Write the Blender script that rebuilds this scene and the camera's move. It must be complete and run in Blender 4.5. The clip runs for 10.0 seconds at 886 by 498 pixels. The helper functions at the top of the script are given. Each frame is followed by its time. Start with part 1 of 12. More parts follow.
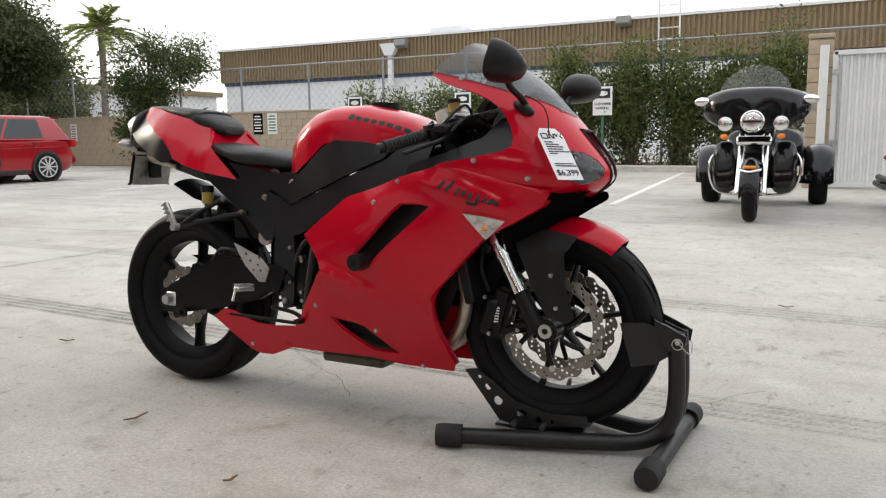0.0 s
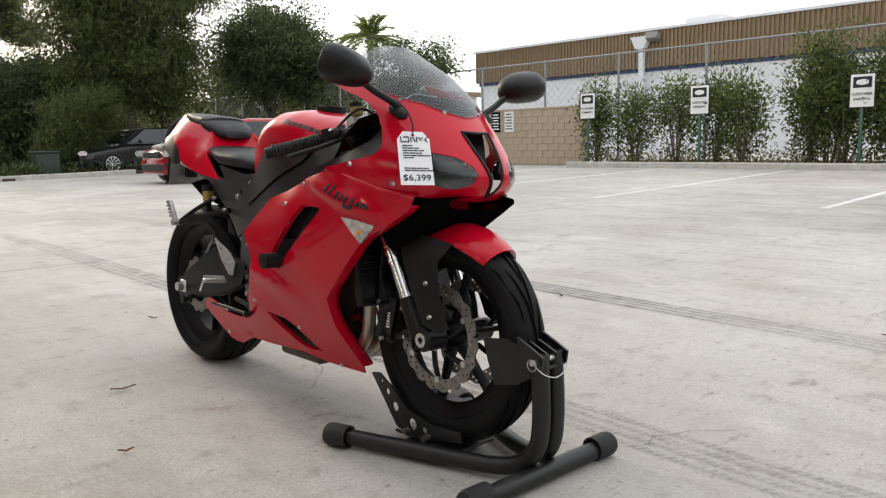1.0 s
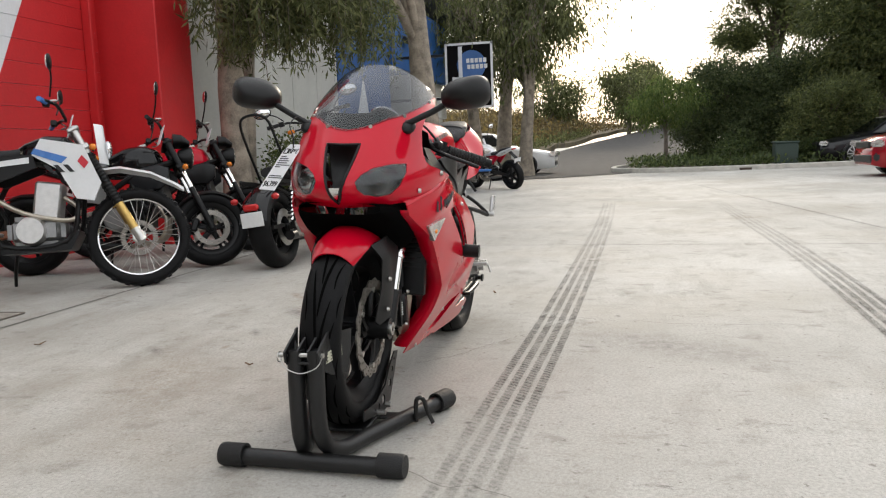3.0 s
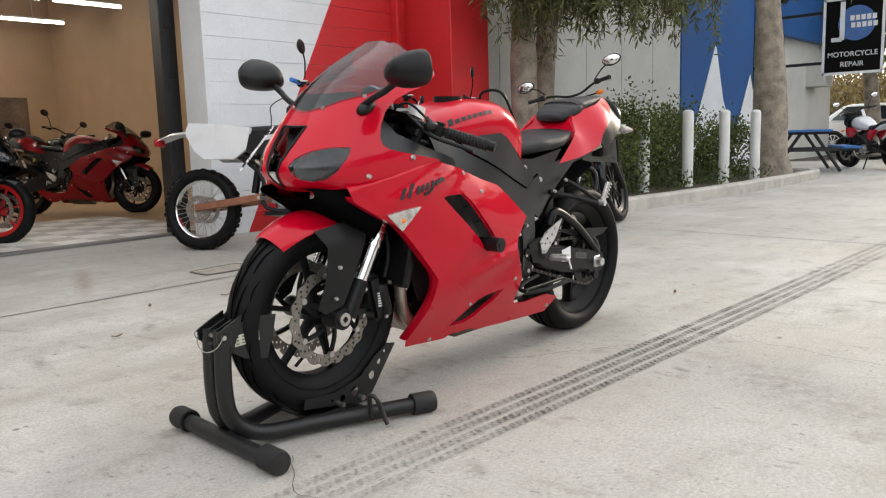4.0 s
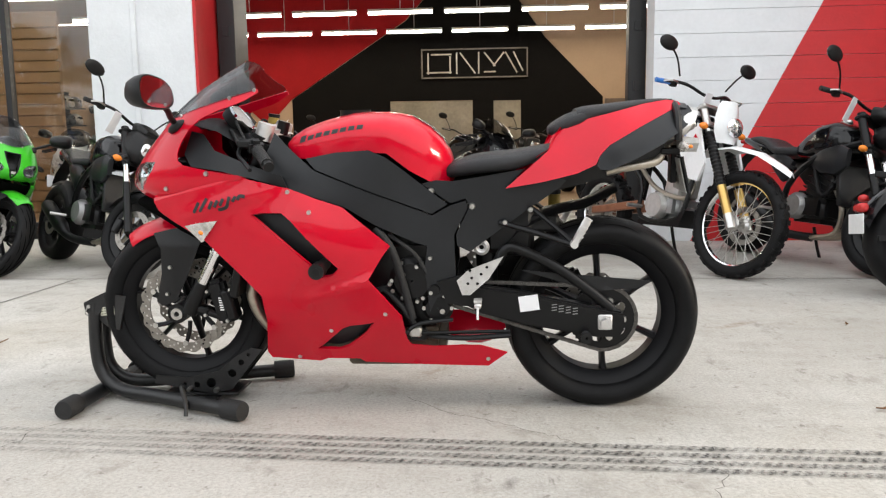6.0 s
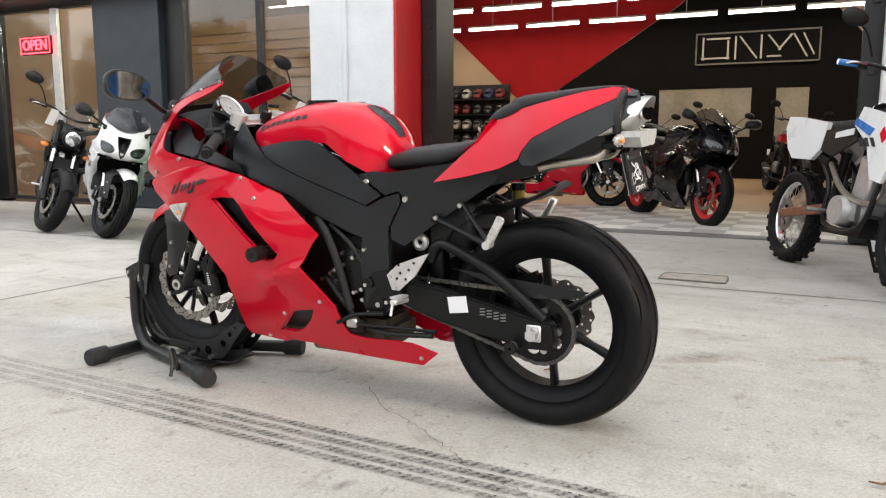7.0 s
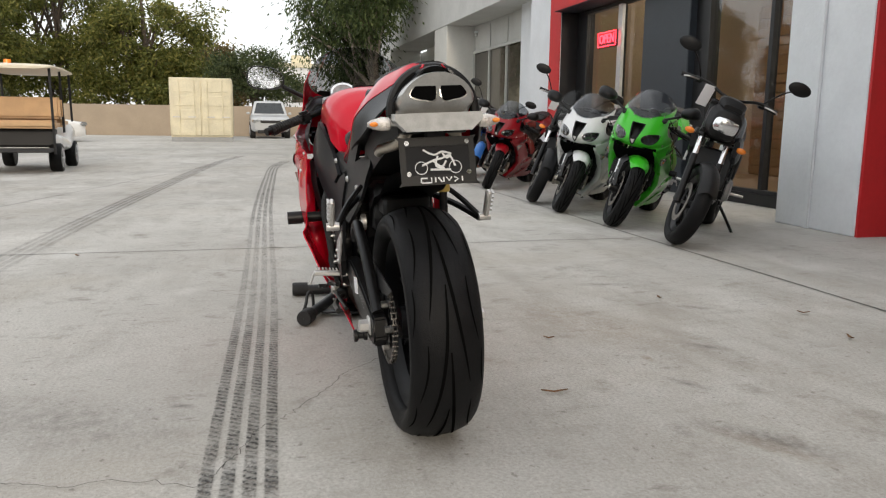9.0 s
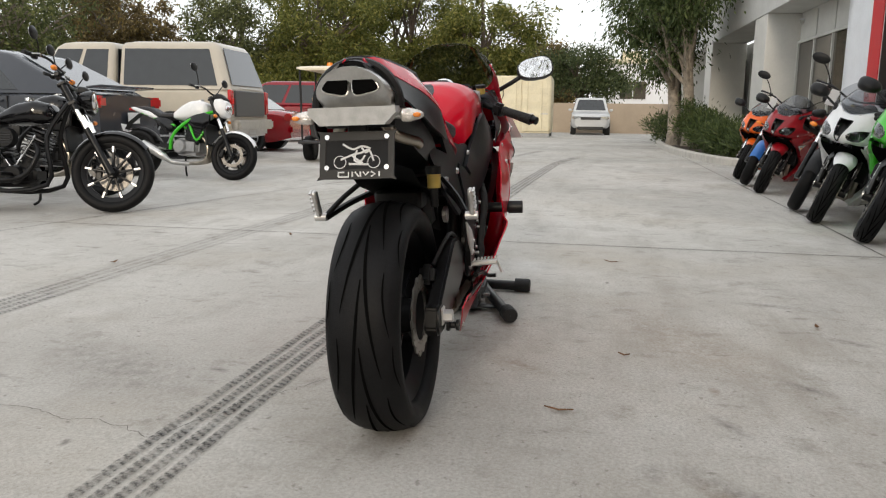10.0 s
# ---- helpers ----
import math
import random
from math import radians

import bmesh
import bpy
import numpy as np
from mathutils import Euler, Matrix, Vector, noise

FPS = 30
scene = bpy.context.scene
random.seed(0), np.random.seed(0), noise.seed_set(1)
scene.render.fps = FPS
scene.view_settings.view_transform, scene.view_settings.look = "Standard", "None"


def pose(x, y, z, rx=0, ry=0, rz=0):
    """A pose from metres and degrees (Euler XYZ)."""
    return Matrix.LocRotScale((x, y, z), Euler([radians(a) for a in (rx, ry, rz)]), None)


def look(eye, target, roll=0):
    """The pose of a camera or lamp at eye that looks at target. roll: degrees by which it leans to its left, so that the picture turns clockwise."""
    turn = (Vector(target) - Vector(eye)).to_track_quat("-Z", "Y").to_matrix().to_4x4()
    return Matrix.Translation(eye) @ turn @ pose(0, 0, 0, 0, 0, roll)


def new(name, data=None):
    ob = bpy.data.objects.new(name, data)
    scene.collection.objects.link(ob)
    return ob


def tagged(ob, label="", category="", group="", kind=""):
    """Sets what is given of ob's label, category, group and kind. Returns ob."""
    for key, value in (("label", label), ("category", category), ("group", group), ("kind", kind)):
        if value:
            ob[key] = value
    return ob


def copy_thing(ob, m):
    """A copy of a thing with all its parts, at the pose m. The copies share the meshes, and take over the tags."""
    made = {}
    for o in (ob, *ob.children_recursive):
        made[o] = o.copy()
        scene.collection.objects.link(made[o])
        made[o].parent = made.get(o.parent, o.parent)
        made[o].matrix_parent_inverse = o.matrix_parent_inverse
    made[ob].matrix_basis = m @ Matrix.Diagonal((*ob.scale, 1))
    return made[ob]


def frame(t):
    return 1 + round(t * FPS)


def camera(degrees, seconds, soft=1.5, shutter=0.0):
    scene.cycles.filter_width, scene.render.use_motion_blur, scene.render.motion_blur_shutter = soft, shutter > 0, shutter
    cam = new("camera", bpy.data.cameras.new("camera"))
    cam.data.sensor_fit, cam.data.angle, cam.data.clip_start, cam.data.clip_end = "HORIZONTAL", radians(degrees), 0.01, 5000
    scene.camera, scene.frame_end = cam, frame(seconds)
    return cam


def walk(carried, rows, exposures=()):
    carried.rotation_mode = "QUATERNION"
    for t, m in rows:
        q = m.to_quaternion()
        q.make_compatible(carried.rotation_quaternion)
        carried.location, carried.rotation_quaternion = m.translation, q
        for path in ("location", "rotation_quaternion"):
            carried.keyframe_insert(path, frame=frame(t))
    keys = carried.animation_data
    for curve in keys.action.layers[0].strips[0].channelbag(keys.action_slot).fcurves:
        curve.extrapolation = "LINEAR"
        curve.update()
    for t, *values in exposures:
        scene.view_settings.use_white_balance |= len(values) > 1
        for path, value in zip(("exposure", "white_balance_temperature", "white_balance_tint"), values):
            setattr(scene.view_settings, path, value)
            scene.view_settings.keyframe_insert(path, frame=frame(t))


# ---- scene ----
cam = camera(59.5, 10.0, 1.2)
PATH = [
    (0, (1.408, -2.114, 0.873), (0.506, -0.352, 0.592), -0.7),
    (0.5, (1.796, -1.818, 0.867), (0.709, -0.163, 0.583), -0.8),
    (1, (2.233, -1.466, 0.874), (0.79, -0.109, 0.596), -1.2),
    (1.5, (2.641, -1.005, 0.885), (0.912, -0.035, 0.62), -1.6),
    (2, (2.91, -0.457, 0.876), (1.0, 0.08, 0.623), -1.8),
    (2.5, (2.993, 0.17, 0.878), (1.009, 0.244, 0.631), -1.9),
    (3, (2.935, 0.826, 0.859), (1.0, 0.384, 0.61), -2.1),
    (3.2, (2.823, 1.093, 0.845), (0.944, 0.455, 0.593), -2.2),
    (4.3, (1.841, 2.052, 0.86), (0.562, 0.544, 0.559), -1.6),
    (4.5, (1.602, 2.182, 0.873), (0.464, 0.565, 0.569), -1.6),
    (5, (0.968, 2.439, 0.882), (0.301, 0.576, 0.592), -1.6),
    (5.5, (0.274, 2.579, 0.882), (0.017, 0.616, 0.596), -1.6),
    (5.7, (0.019, 2.615, 0.864), (-0.079, 0.635, 0.597), -1.4),
    (6.8, (-1.266, 2.337, 0.862), (-0.514, 0.494, 0.583), 0.2),
    (7, (-1.441, 2.221, 0.86), (-0.553, 0.451, 0.578), 0.0),
    (7.5, (-1.94, 1.896, 0.857), (-0.734, 0.327, 0.566), 0.2),
    (8, (-2.313, 1.481, 0.861), (-0.784, 0.227, 0.559), 0.5),
    (8.5, (-2.596, 0.994, 0.866), (-0.849, 0.072, 0.55), 0.6),
    (9, (-2.759, 0.491, 0.866), (-0.849, -0.004, 0.538), 0.7),
    (9.5, (-2.803, -0.006, 0.872), (-0.833, -0.077, 0.533), 0.7),
    (10, (-2.753, -0.489, 0.874), (-0.813, -0.152, 0.527), 0.8),
]
EXPOSURE = [(0, 0.58), (1.2, 0.53), (2.0, 0.14), (2.8, 0.50), (3.2, 0.50), (4.5, 0.88), (5.5, 0.98), (7, 0.95), (7.5, 0.95), (8.0, 0.97), (8.5, 0.60), (9, 0.25), (10, 0.25)]
walk(cam, [(t, look(eye, aim, roll)) for t, eye, aim, roll in PATH], EXPOSURE)

# ---- sky and light ----
world = bpy.data.worlds.new("sky")
scene.world = world
world.use_nodes = True
wn, wl = world.node_tree.nodes, world.node_tree.links
sky = wn.new("ShaderNodeTexSky")
sky.sky_type, sky.sun_disc = "NISHITA", False
sky.sun_elevation, sky.sun_rotation = radians(14), radians(270)
sky.air_density, sky.dust_density, sky.ozone_density = 1.0, 3.0, 1.0
cloud = wn.new("ShaderNodeTexNoise")
cloud.inputs["Scale"].default_value, cloud.inputs["Detail"].default_value = 2.2, 6.0
haze = wn.new("ShaderNodeMix")
haze.data_type = "RGBA"
cover = wn.new("ShaderNodeMapRange")
cover.inputs[1].default_value, cover.inputs[2].default_value = 0.3, 0.7
cover.inputs[3].default_value, cover.inputs[4].default_value = 0.62, 0.95
wl.new(cloud.outputs["Fac"], cover.inputs[0])
wl.new(cover.outputs[0], haze.inputs[0])
wl.new(sky.outputs[0], haze.inputs[6])
haze.inputs[7].default_value = (10.2, 10.3, 10.4, 1)
wl.new(haze.outputs[2], wn["Background"].inputs[0])
wn["Background"].inputs[1].default_value = 0.12
sun = new("sun", bpy.data.lights.new("sun", "SUN"))
sun.data.energy, sun.data.angle, sun.data.color = 1.1, radians(11), (1.0, 0.87, 0.70)
sun.matrix_world = look((-40, 3, 14), (0, 0, 0))


# ---- materials ----
def mat(name, col, rough=0.5, metal=0.0, var=0.12, scale=6.0, bump=0.0, bscale=80.0, coat=0.0, glass=0.0, emit=0.0, alpha=1.0, spec=0.5):
    m = bpy.data.materials.new(name)
    m.use_nodes = True
    n, l = m.node_tree.nodes, m.node_tree.links
    b = n["Principled BSDF"]
    b.inputs["Roughness"].default_value, b.inputs["Metallic"].default_value = rough, metal
    b.inputs["Coat Weight"].default_value, b.inputs["Coat Roughness"].default_value = coat, 0.04
    b.inputs["Transmission Weight"].default_value, b.inputs["Alpha"].default_value = glass, alpha
    b.inputs["Specular IOR Level"].default_value = spec
    b.inputs["Base Color"].default_value = (*col, 1)
    if emit:
        b.inputs["Emission Color"].default_value, b.inputs["Emission Strength"].default_value = (*col, 1), emit
    if var or bump:
        tc = n.new("ShaderNodeTexCoord")
    if var:
        big, fine, mixn = n.new("ShaderNodeTexNoise"), n.new("ShaderNodeTexNoise"), n.new("ShaderNodeMix")
        big.inputs["Scale"].default_value, big.inputs["Detail"].default_value = scale, 4
        fine.inputs["Scale"].default_value, fine.inputs["Detail"].default_value = scale * 9, 3
        add = n.new("ShaderNodeMath")
        add.operation = "MULTIPLY_ADD"
        add.inputs[1].default_value = 0.45
        l.new(tc.outputs["Object"], big.inputs[0]), l.new(tc.outputs["Object"], fine.inputs[0])
        l.new(fine.outputs["Fac"], add.inputs[0]), l.new(big.outputs["Fac"], add.inputs[2])
        rng = n.new("ShaderNodeMapRange")
        rng.inputs[1].default_value, rng.inputs[2].default_value = 0.5, 0.95
        l.new(add.outputs[0], rng.inputs[0])
        mixn.data_type = "RGBA"
        l.new(rng.outputs[0], mixn.inputs[0])
        mixn.inputs[6].default_value = (*[c * (1 - var) for c in col], 1)
        mixn.inputs[7].default_value = (*[min(1, c * (1 + var)) for c in col], 1)
        l.new(mixn.outputs[2], b.inputs["Base Color"])
        rr = n.new("ShaderNodeMapRange")
        rr.inputs[3].default_value, rr.inputs[4].default_value = max(0.02, rough * 0.85), min(1, rough * 1.2)
        l.new(big.outputs["Fac"], rr.inputs[0]), l.new(rr.outputs[0], b.inputs["Roughness"])
    if bump:
        bn, bu = n.new("ShaderNodeTexNoise"), n.new("ShaderNodeBump")
        bn.inputs["Scale"].default_value, bn.inputs["Detail"].default_value = bscale, 4
        bu.inputs["Strength"].default_value, bu.inputs["Distance"].default_value = bump, 0.01
        l.new(tc.outputs["Object"], bn.inputs[0]), l.new(bn.outputs["Fac"], bu.inputs["Height"]), l.new(bu.outputs[0], b.inputs["Normal"])
    return m


def thin_glass(name, tint, rough=0.02, gloss=1.0):
    """A thin clear sheet: it lets the view through, tinted, and mirrors at its surface."""
    m = bpy.data.materials.new(name)
    m.use_nodes = True
    n, l = m.node_tree.nodes, m.node_tree.links
    n.remove(n["Principled BSDF"])
    tr, gl, fr, mx, sc = (n.new("ShaderNode" + k) for k in ("BsdfTransparent", "BsdfGlossy", "LayerWeight", "MixShader", "Math"))
    po = n.new("ShaderNodeMath")
    tr.inputs[0].default_value = (*tint, 1)
    gl.inputs["Roughness"].default_value = rough
    fr.inputs["Blend"].default_value = 0.5
    po.operation, sc.operation = "POWER", "MULTIPLY_ADD"
    po.inputs[1].default_value = 3.0
    sc.inputs[1].default_value, sc.inputs[2].default_value = 0.4 * gloss, 0.04 * gloss
    l.new(fr.outputs["Facing"], po.inputs[0]), l.new(po.outputs[0], sc.inputs[0]), l.new(sc.outputs[0], mx.inputs[0])
    l.new(tr.outputs[0], mx.inputs[1]), l.new(gl.outputs[0], mx.inputs[2]), l.new(mx.outputs[0], n["Material Output"].inputs[0])
    return m


RED = mat("red_paint", (0.53, 0.0015, 0.018), 0.28, var=0.03, coat=0.6, spec=0.08)
BLACK = mat("black_plastic", (0.006, 0.006, 0.0065), 0.42, var=0.25, bump=0.08, bscale=400, spec=0.32)
SATIN = mat("satin_black_panel", (0.010, 0.011, 0.013), 0.34, var=0.15, bump=0.05, bscale=300, spec=0.36)
GLOSSBLK = mat("gloss_black", (0.006, 0.006, 0.007), 0.2, var=0.1, coat=0.2, spec=0.35)
RIMBLK = mat("black_wheel_paint", (0.006, 0.006, 0.007), 0.38, var=0.1, spec=0.16)
BLKMETAL = mat("black_metal", (0.0055, 0.0055, 0.006), 0.34, metal=0.1, var=0.2, spec=0.28)
RUBBER = mat("tyre_rubber", (0.0065, 0.0065, 0.007), 0.52, var=0.3, scale=14, bump=0.12, bscale=260, spec=0.15)
GROOVE = mat("tread_groove", (0.004, 0.004, 0.004), 1.0, var=0.1, spec=0.0)
STEEL = mat("brushed_steel", (0.55, 0.54, 0.52), 0.3, metal=1.0, var=0.12, scale=20)
CHROME = mat("chrome", (0.78, 0.78, 0.78), 0.12, metal=1.0, var=0.06)
ALU = mat("bare_aluminium", (0.62, 0.61, 0.6), 0.42, metal=0.8, var=0.1, scale=25)
DISCM = mat("brake_disc_steel", (0.27, 0.25, 0.225), 0.45, metal=0.85, var=0.2, scale=30)
TITAN = mat("heat_tinted_steel", (0.4, 0.36, 0.3), 0.35, metal=0.9, var=0.2, scale=12)
SEATM = mat("black_vinyl", (0.015, 0.015, 0.017), 0.5, var=0.2, bump=0.25, bscale=500, spec=0.4)
LENS = thin_glass("clear_lens", (0.93, 0.94, 0.95))
TINT = thin_glass("tinted_screen", (0.64, 0.65, 0.67), 0.01, 1.0)
AMBER = mat("amber_bulb", (0.85, 0.25, 0.03), 0.25, var=0.1)
MIRROR = mat("mirror_glass", (0.85, 0.86, 0.87), 0.02, metal=1.0, var=0)
WHITE = mat("white_card", (0.78, 0.78, 0.8), 0.6, var=0.04)
INK = mat("black_ink", (0.012, 0.012, 0.014), 0.6, var=0)
SILVERINK = mat("silver_print", (0.72, 0.72, 0.72), 0.4, var=0.08)
YELLOW = mat("yellow_reservoir", (0.42, 0.30, 0.07), 0.35, var=0.15)
REDLENS = mat("red_lens", (0.5, 0.02, 0.02), 0.2, var=0.1)
RUBBLE = mat("grip_rubber", (0.008, 0.008, 0.0085), 0.65, var=0.25, bump=0.4, bscale=350)


# ---- mesh helpers ----
def part(name, bm, material, parent=None, label="", sharp=38):
    me = bpy.data.meshes.new(name)
    bm.to_mesh(me)
    bm.free()
    me.materials.append(material)
    if sharp:
        me.shade_smooth()
        me.set_sharp_from_angle(angle=radians(sharp))
    ob = new(name, me)
    if parent:
        ob.parent = parent
    if label:
        ob["label"] = label
    return ob


def thing(name, m, label, category, group="", kind=""):
    ob = new(name)
    ob.empty_display_size = 0.1
    ob.matrix_world = m
    return tagged(ob, label, category, group, kind)


def mirrored(ob, name=""):
    """The same part on the other side of the middle plane y = 0."""
    me = ob.data.copy()
    me.transform(Matrix.Diagonal((1, -1, 1, 1)))
    me.flip_normals()
    o = new(name or ob.name, me)
    o.parent = ob.parent
    if "label" in ob:
        o["label"] = ob["label"]
    return o


def box(bm, c, d, m=None, bev=0.0, seg=1):
    r = bmesh.ops.create_cube(bm, size=1, matrix=Matrix.Translation(c) @ (m or Matrix()) @ Matrix.Diagonal((*d, 1)))
    if bev:
        es = list({e for v in r["verts"] for e in v.link_edges})
        bmesh.ops.bevel(bm, geom=es, offset=bev, segments=seg, affect="EDGES", clamp_overlap=True)
    return bm


def cyl(bm, a, b, r, r2=None, n=16):
    a, b = Vector(a), Vector(b)
    d = b - a
    q = d.to_track_quat("Z", "Y").to_matrix().to_4x4()
    bmesh.ops.create_cone(bm, cap_ends=True, segments=n, radius1=r, radius2=r if r2 is None else r2, depth=d.length, matrix=Matrix.Translation((a + b) / 2) @ q)
    return bm


def ball(bm, c, d, sub=2, m=None):
    bmesh.ops.create_icosphere(bm, subdivisions=sub, radius=0.5, matrix=Matrix.Translation(c) @ (m or Matrix()) @ Matrix.Diagonal((*d, 1)))
    return bm


def curve(pts, k=6, closed=False):
    """Catmull-Rom through the points."""
    p = [np.array(q, float) for q in pts]
    n, out = len(p), []
    for i in range(n if closed else n - 1):
        a, b, c, d = (p[(i + j - 1) % n] if closed else p[min(max(i + j - 1, 0), n - 1)] for j in range(4))
        for s in np.linspace(0, 1, k, endpoint=False):
            out.append(0.5 * (2 * b + (c - a) * s + (2 * a - 5 * b + 4 * c - d) * s * s + (3 * b - a - 3 * c + d) * s ** 3))
    if not closed:
        out.append(p[-1])
    return out


def loft(bm, rings, caps=True, closed=True):
    vs = [[bm.verts.new(tuple(p)) for p in ring] for ring in rings]
    n = len(vs[0])
    for a, b in zip(vs, vs[1:]):
        for i in range(n if closed else n - 1):
            j = (i + 1) % n
            bm.faces.new((a[i], a[j], b[j], b[i]))
    if caps and closed:
        bm.faces.new(vs[0][::-1])
        bm.faces.new(vs[-1])
    return bm


def tube(bm, pts, r, n=10, k=0, closed=False):
    if k:
        pts = curve(pts, k, closed)
    pts = [Vector(p) for p in pts]
    rings, side = [], None
    m = len(pts)
    for i, p in enumerate(pts):
        d = (pts[(i + 1) % m] - pts[i - 1]) if closed else (pts[min(i + 1, m - 1)] - pts[max(i - 1, 0)])
        d.normalize()
        if side is None:
            side = d.orthogonal().normalized()
        side = (side - d * side.dot(d)).normalized()
        up = d.cross(side)
        rad = float(r[i] if isinstance(r, (list, tuple)) else r)
        rings.append([p + rad * (math.cos(a) * side + math.sin(a) * up) for a in np.linspace(0, 2 * math.pi, n, endpoint=False)])
    if closed:
        rings.append(rings[0])
        loft(bm, rings, caps=False)
        bmesh.ops.remove_doubles(bm, verts=bm.verts, dist=1e-5)
    else:
        loft(bm, rings)
    return bm


def lathe(bm, prof, c, n=48, axis="y", close=True):
    """Turns the profile, (radius, along), round an axis through c."""
    pr = prof + [prof[0]] if close else prof
    rings = []
    for r, h in pr:
        ring = []
        for a in np.linspace(0, 2 * math.pi, n, endpoint=False):
            u, w = r * math.cos(a), r * math.sin(a)
            ring.append((c[0] + u, c[1] + h, c[2] + w) if axis == "y" else (c[0] + u, c[1] + w, c[2] + h) if axis == "z" else (c[0] + h, c[1] + u, c[2] + w))
        rings.append(ring)
    loft(bm, rings, caps=False)
    bmesh.ops.remove_doubles(bm, verts=bm.verts, dist=1e-6)
    bmesh.ops.recalc_face_normals(bm, faces=bm.faces)
    return bm


def inside(poly, pts):
    x, y = pts[:, 0], pts[:, 1]
    hit = np.zeros(len(pts), bool)
    for (x0, y0), (x1, y1) in zip(poly, np.roll(poly, -1, 0)):
        cross = (y0 > y) != (y1 > y)
        with np.errstate(divide="ignore", invalid="ignore"):
            hit ^= cross & (x < (x1 - x0) * (y - y0) / (y1 - y0) + x0)
    return hit


def resample(poly, step):
    poly = np.array(poly, float)
    out = []
    for a, b in zip(poly, np.roll(poly, -1, 0)):
        k = max(1, int(round(np.linalg.norm(b - a) / step)))
        out += [a + (b - a) * i / k for i in range(k)]
    return np.array(out)


def patch(bm, surf, outline, holes=(), step=0.02, thick=0.003, aspect=1.0):
    """A shell on the surface surf(u, v), cut to an outline with holes, both in (u, v)."""
    from mathutils.geometry import delaunay_2d_cdt
    sc = np.array((aspect, 1.0))
    loops = [resample(np.array(q) * sc, step) for q in (outline, *holes)]
    pts, edges = [], []
    for q in loops:
        k = len(pts)
        pts += list(q)
        edges += [(k + i, k + (i + 1) % len(q)) for i in range(len(q))]
    lo, hi = loops[0].min(0), loops[0].max(0)
    gx, gy = np.meshgrid(np.arange(lo[0], hi[0], step), np.arange(lo[1], hi[1], step * 0.87))
    gx[::2] += step / 2
    g = np.c_[gx.ravel(), gy.ravel()]
    ok = inside(loops[0], g)
    for q in loops[1:]:
        ok &= ~inside(q, g)
    g = g[ok]
    rim = np.array(pts)
    if len(g):
        near = np.array([np.min(np.hypot(*(rim - p).T)) for p in g]) > step * 0.6
        pts += list(g[near])
    vs, _, fs, *_ = delaunay_2d_cdt([Vector(p) for p in pts], edges, [], 0, 1e-6)
    uv = np.array([tuple(v) for v in vs])
    cen = np.array([uv[list(f)].mean(0) for f in fs])
    ok = inside(loops[0], cen)
    for q in loops[1:]:
        ok &= ~inside(q, cen)
    tri = [f for f, k in zip(fs, ok) if k]
    uv = uv / sc
    e = 1e-3
    top, low = [], []
    for u, v in uv:
        p = np.array(surf(u, v))
        nrm = np.cross(np.array(surf(u + e, v)) - np.array(surf(u - e, v)), np.array(surf(u, v + e)) - np.array(surf(u, v - e)))
        nrm /= np.linalg.norm(nrm) + 1e-12
        top.append(bm.verts.new(tuple(p)))
        low.append(bm.verts.new(tuple(p - nrm * thick)))
    count = {}
    for f in tri:
        bm.faces.new([top[i] for i in f])
        bm.faces.new([low[i] for i in f][::-1])
        for i, j in ((f[0], f[1]), (f[1], f[2]), (f[2], f[0])):
            count[(i, j)] = 1
    for i, j in list(count):
        if (j, i) not in count:
            bm.faces.new((top[j], top[i], low[i], low[j]))
    bmesh.ops.delete(bm, geom=[v for v in bm.verts if not v.link_faces], context="VERTS")
    bmesh.ops.recalc_face_normals(bm, faces=bm.faces)
    return bm


def prism(bm, outline, y0, y1, holes=(), step=0.05):
    """A flat plate, cut in the (x, z) plane, from y0 to y1."""
    def flat(u, v):
        return (u, y1, v)
    s = 1 if y1 > y0 else -1
    tmp = bmesh.new()
    patch(tmp, flat, outline, holes, step, -(y1 - y0) * 1.0)
    # the normal of (u, v) -> (u, y, v) points to -y
    me = bpy.data.meshes.new("tmp")
    tmp.to_mesh(me)
    tmp.free()
    bm.from_mesh(me)
    bpy.data.meshes.remove(me)
    return bm


def ring(c, r, n=12, a0=0.0):
    return [(c[0] + r * math.cos(a0 + 2 * math.pi * i / n), c[1] + r * math.sin(a0 + 2 * math.pi * i / n)) for i in range(n)]


def words(text, size, m, material, parent=None, name="lettering", depth=0.0008, align="CENTER"):
    cu = bpy.data.curves.new(name, "FONT")
    cu.body, cu.size, cu.extrude, cu.align_x, cu.align_y = text, size, depth, align, "CENTER"
    ob = bpy.data.objects.new(name, cu)
    me = bpy.data.meshes.new_from_object(ob)
    bpy.data.objects.remove(ob)
    me.transform(m)
    me.materials.clear()
    me.materials.append(material)
    o = new(name, me)
    if parent:
        o.parent = parent
    return o


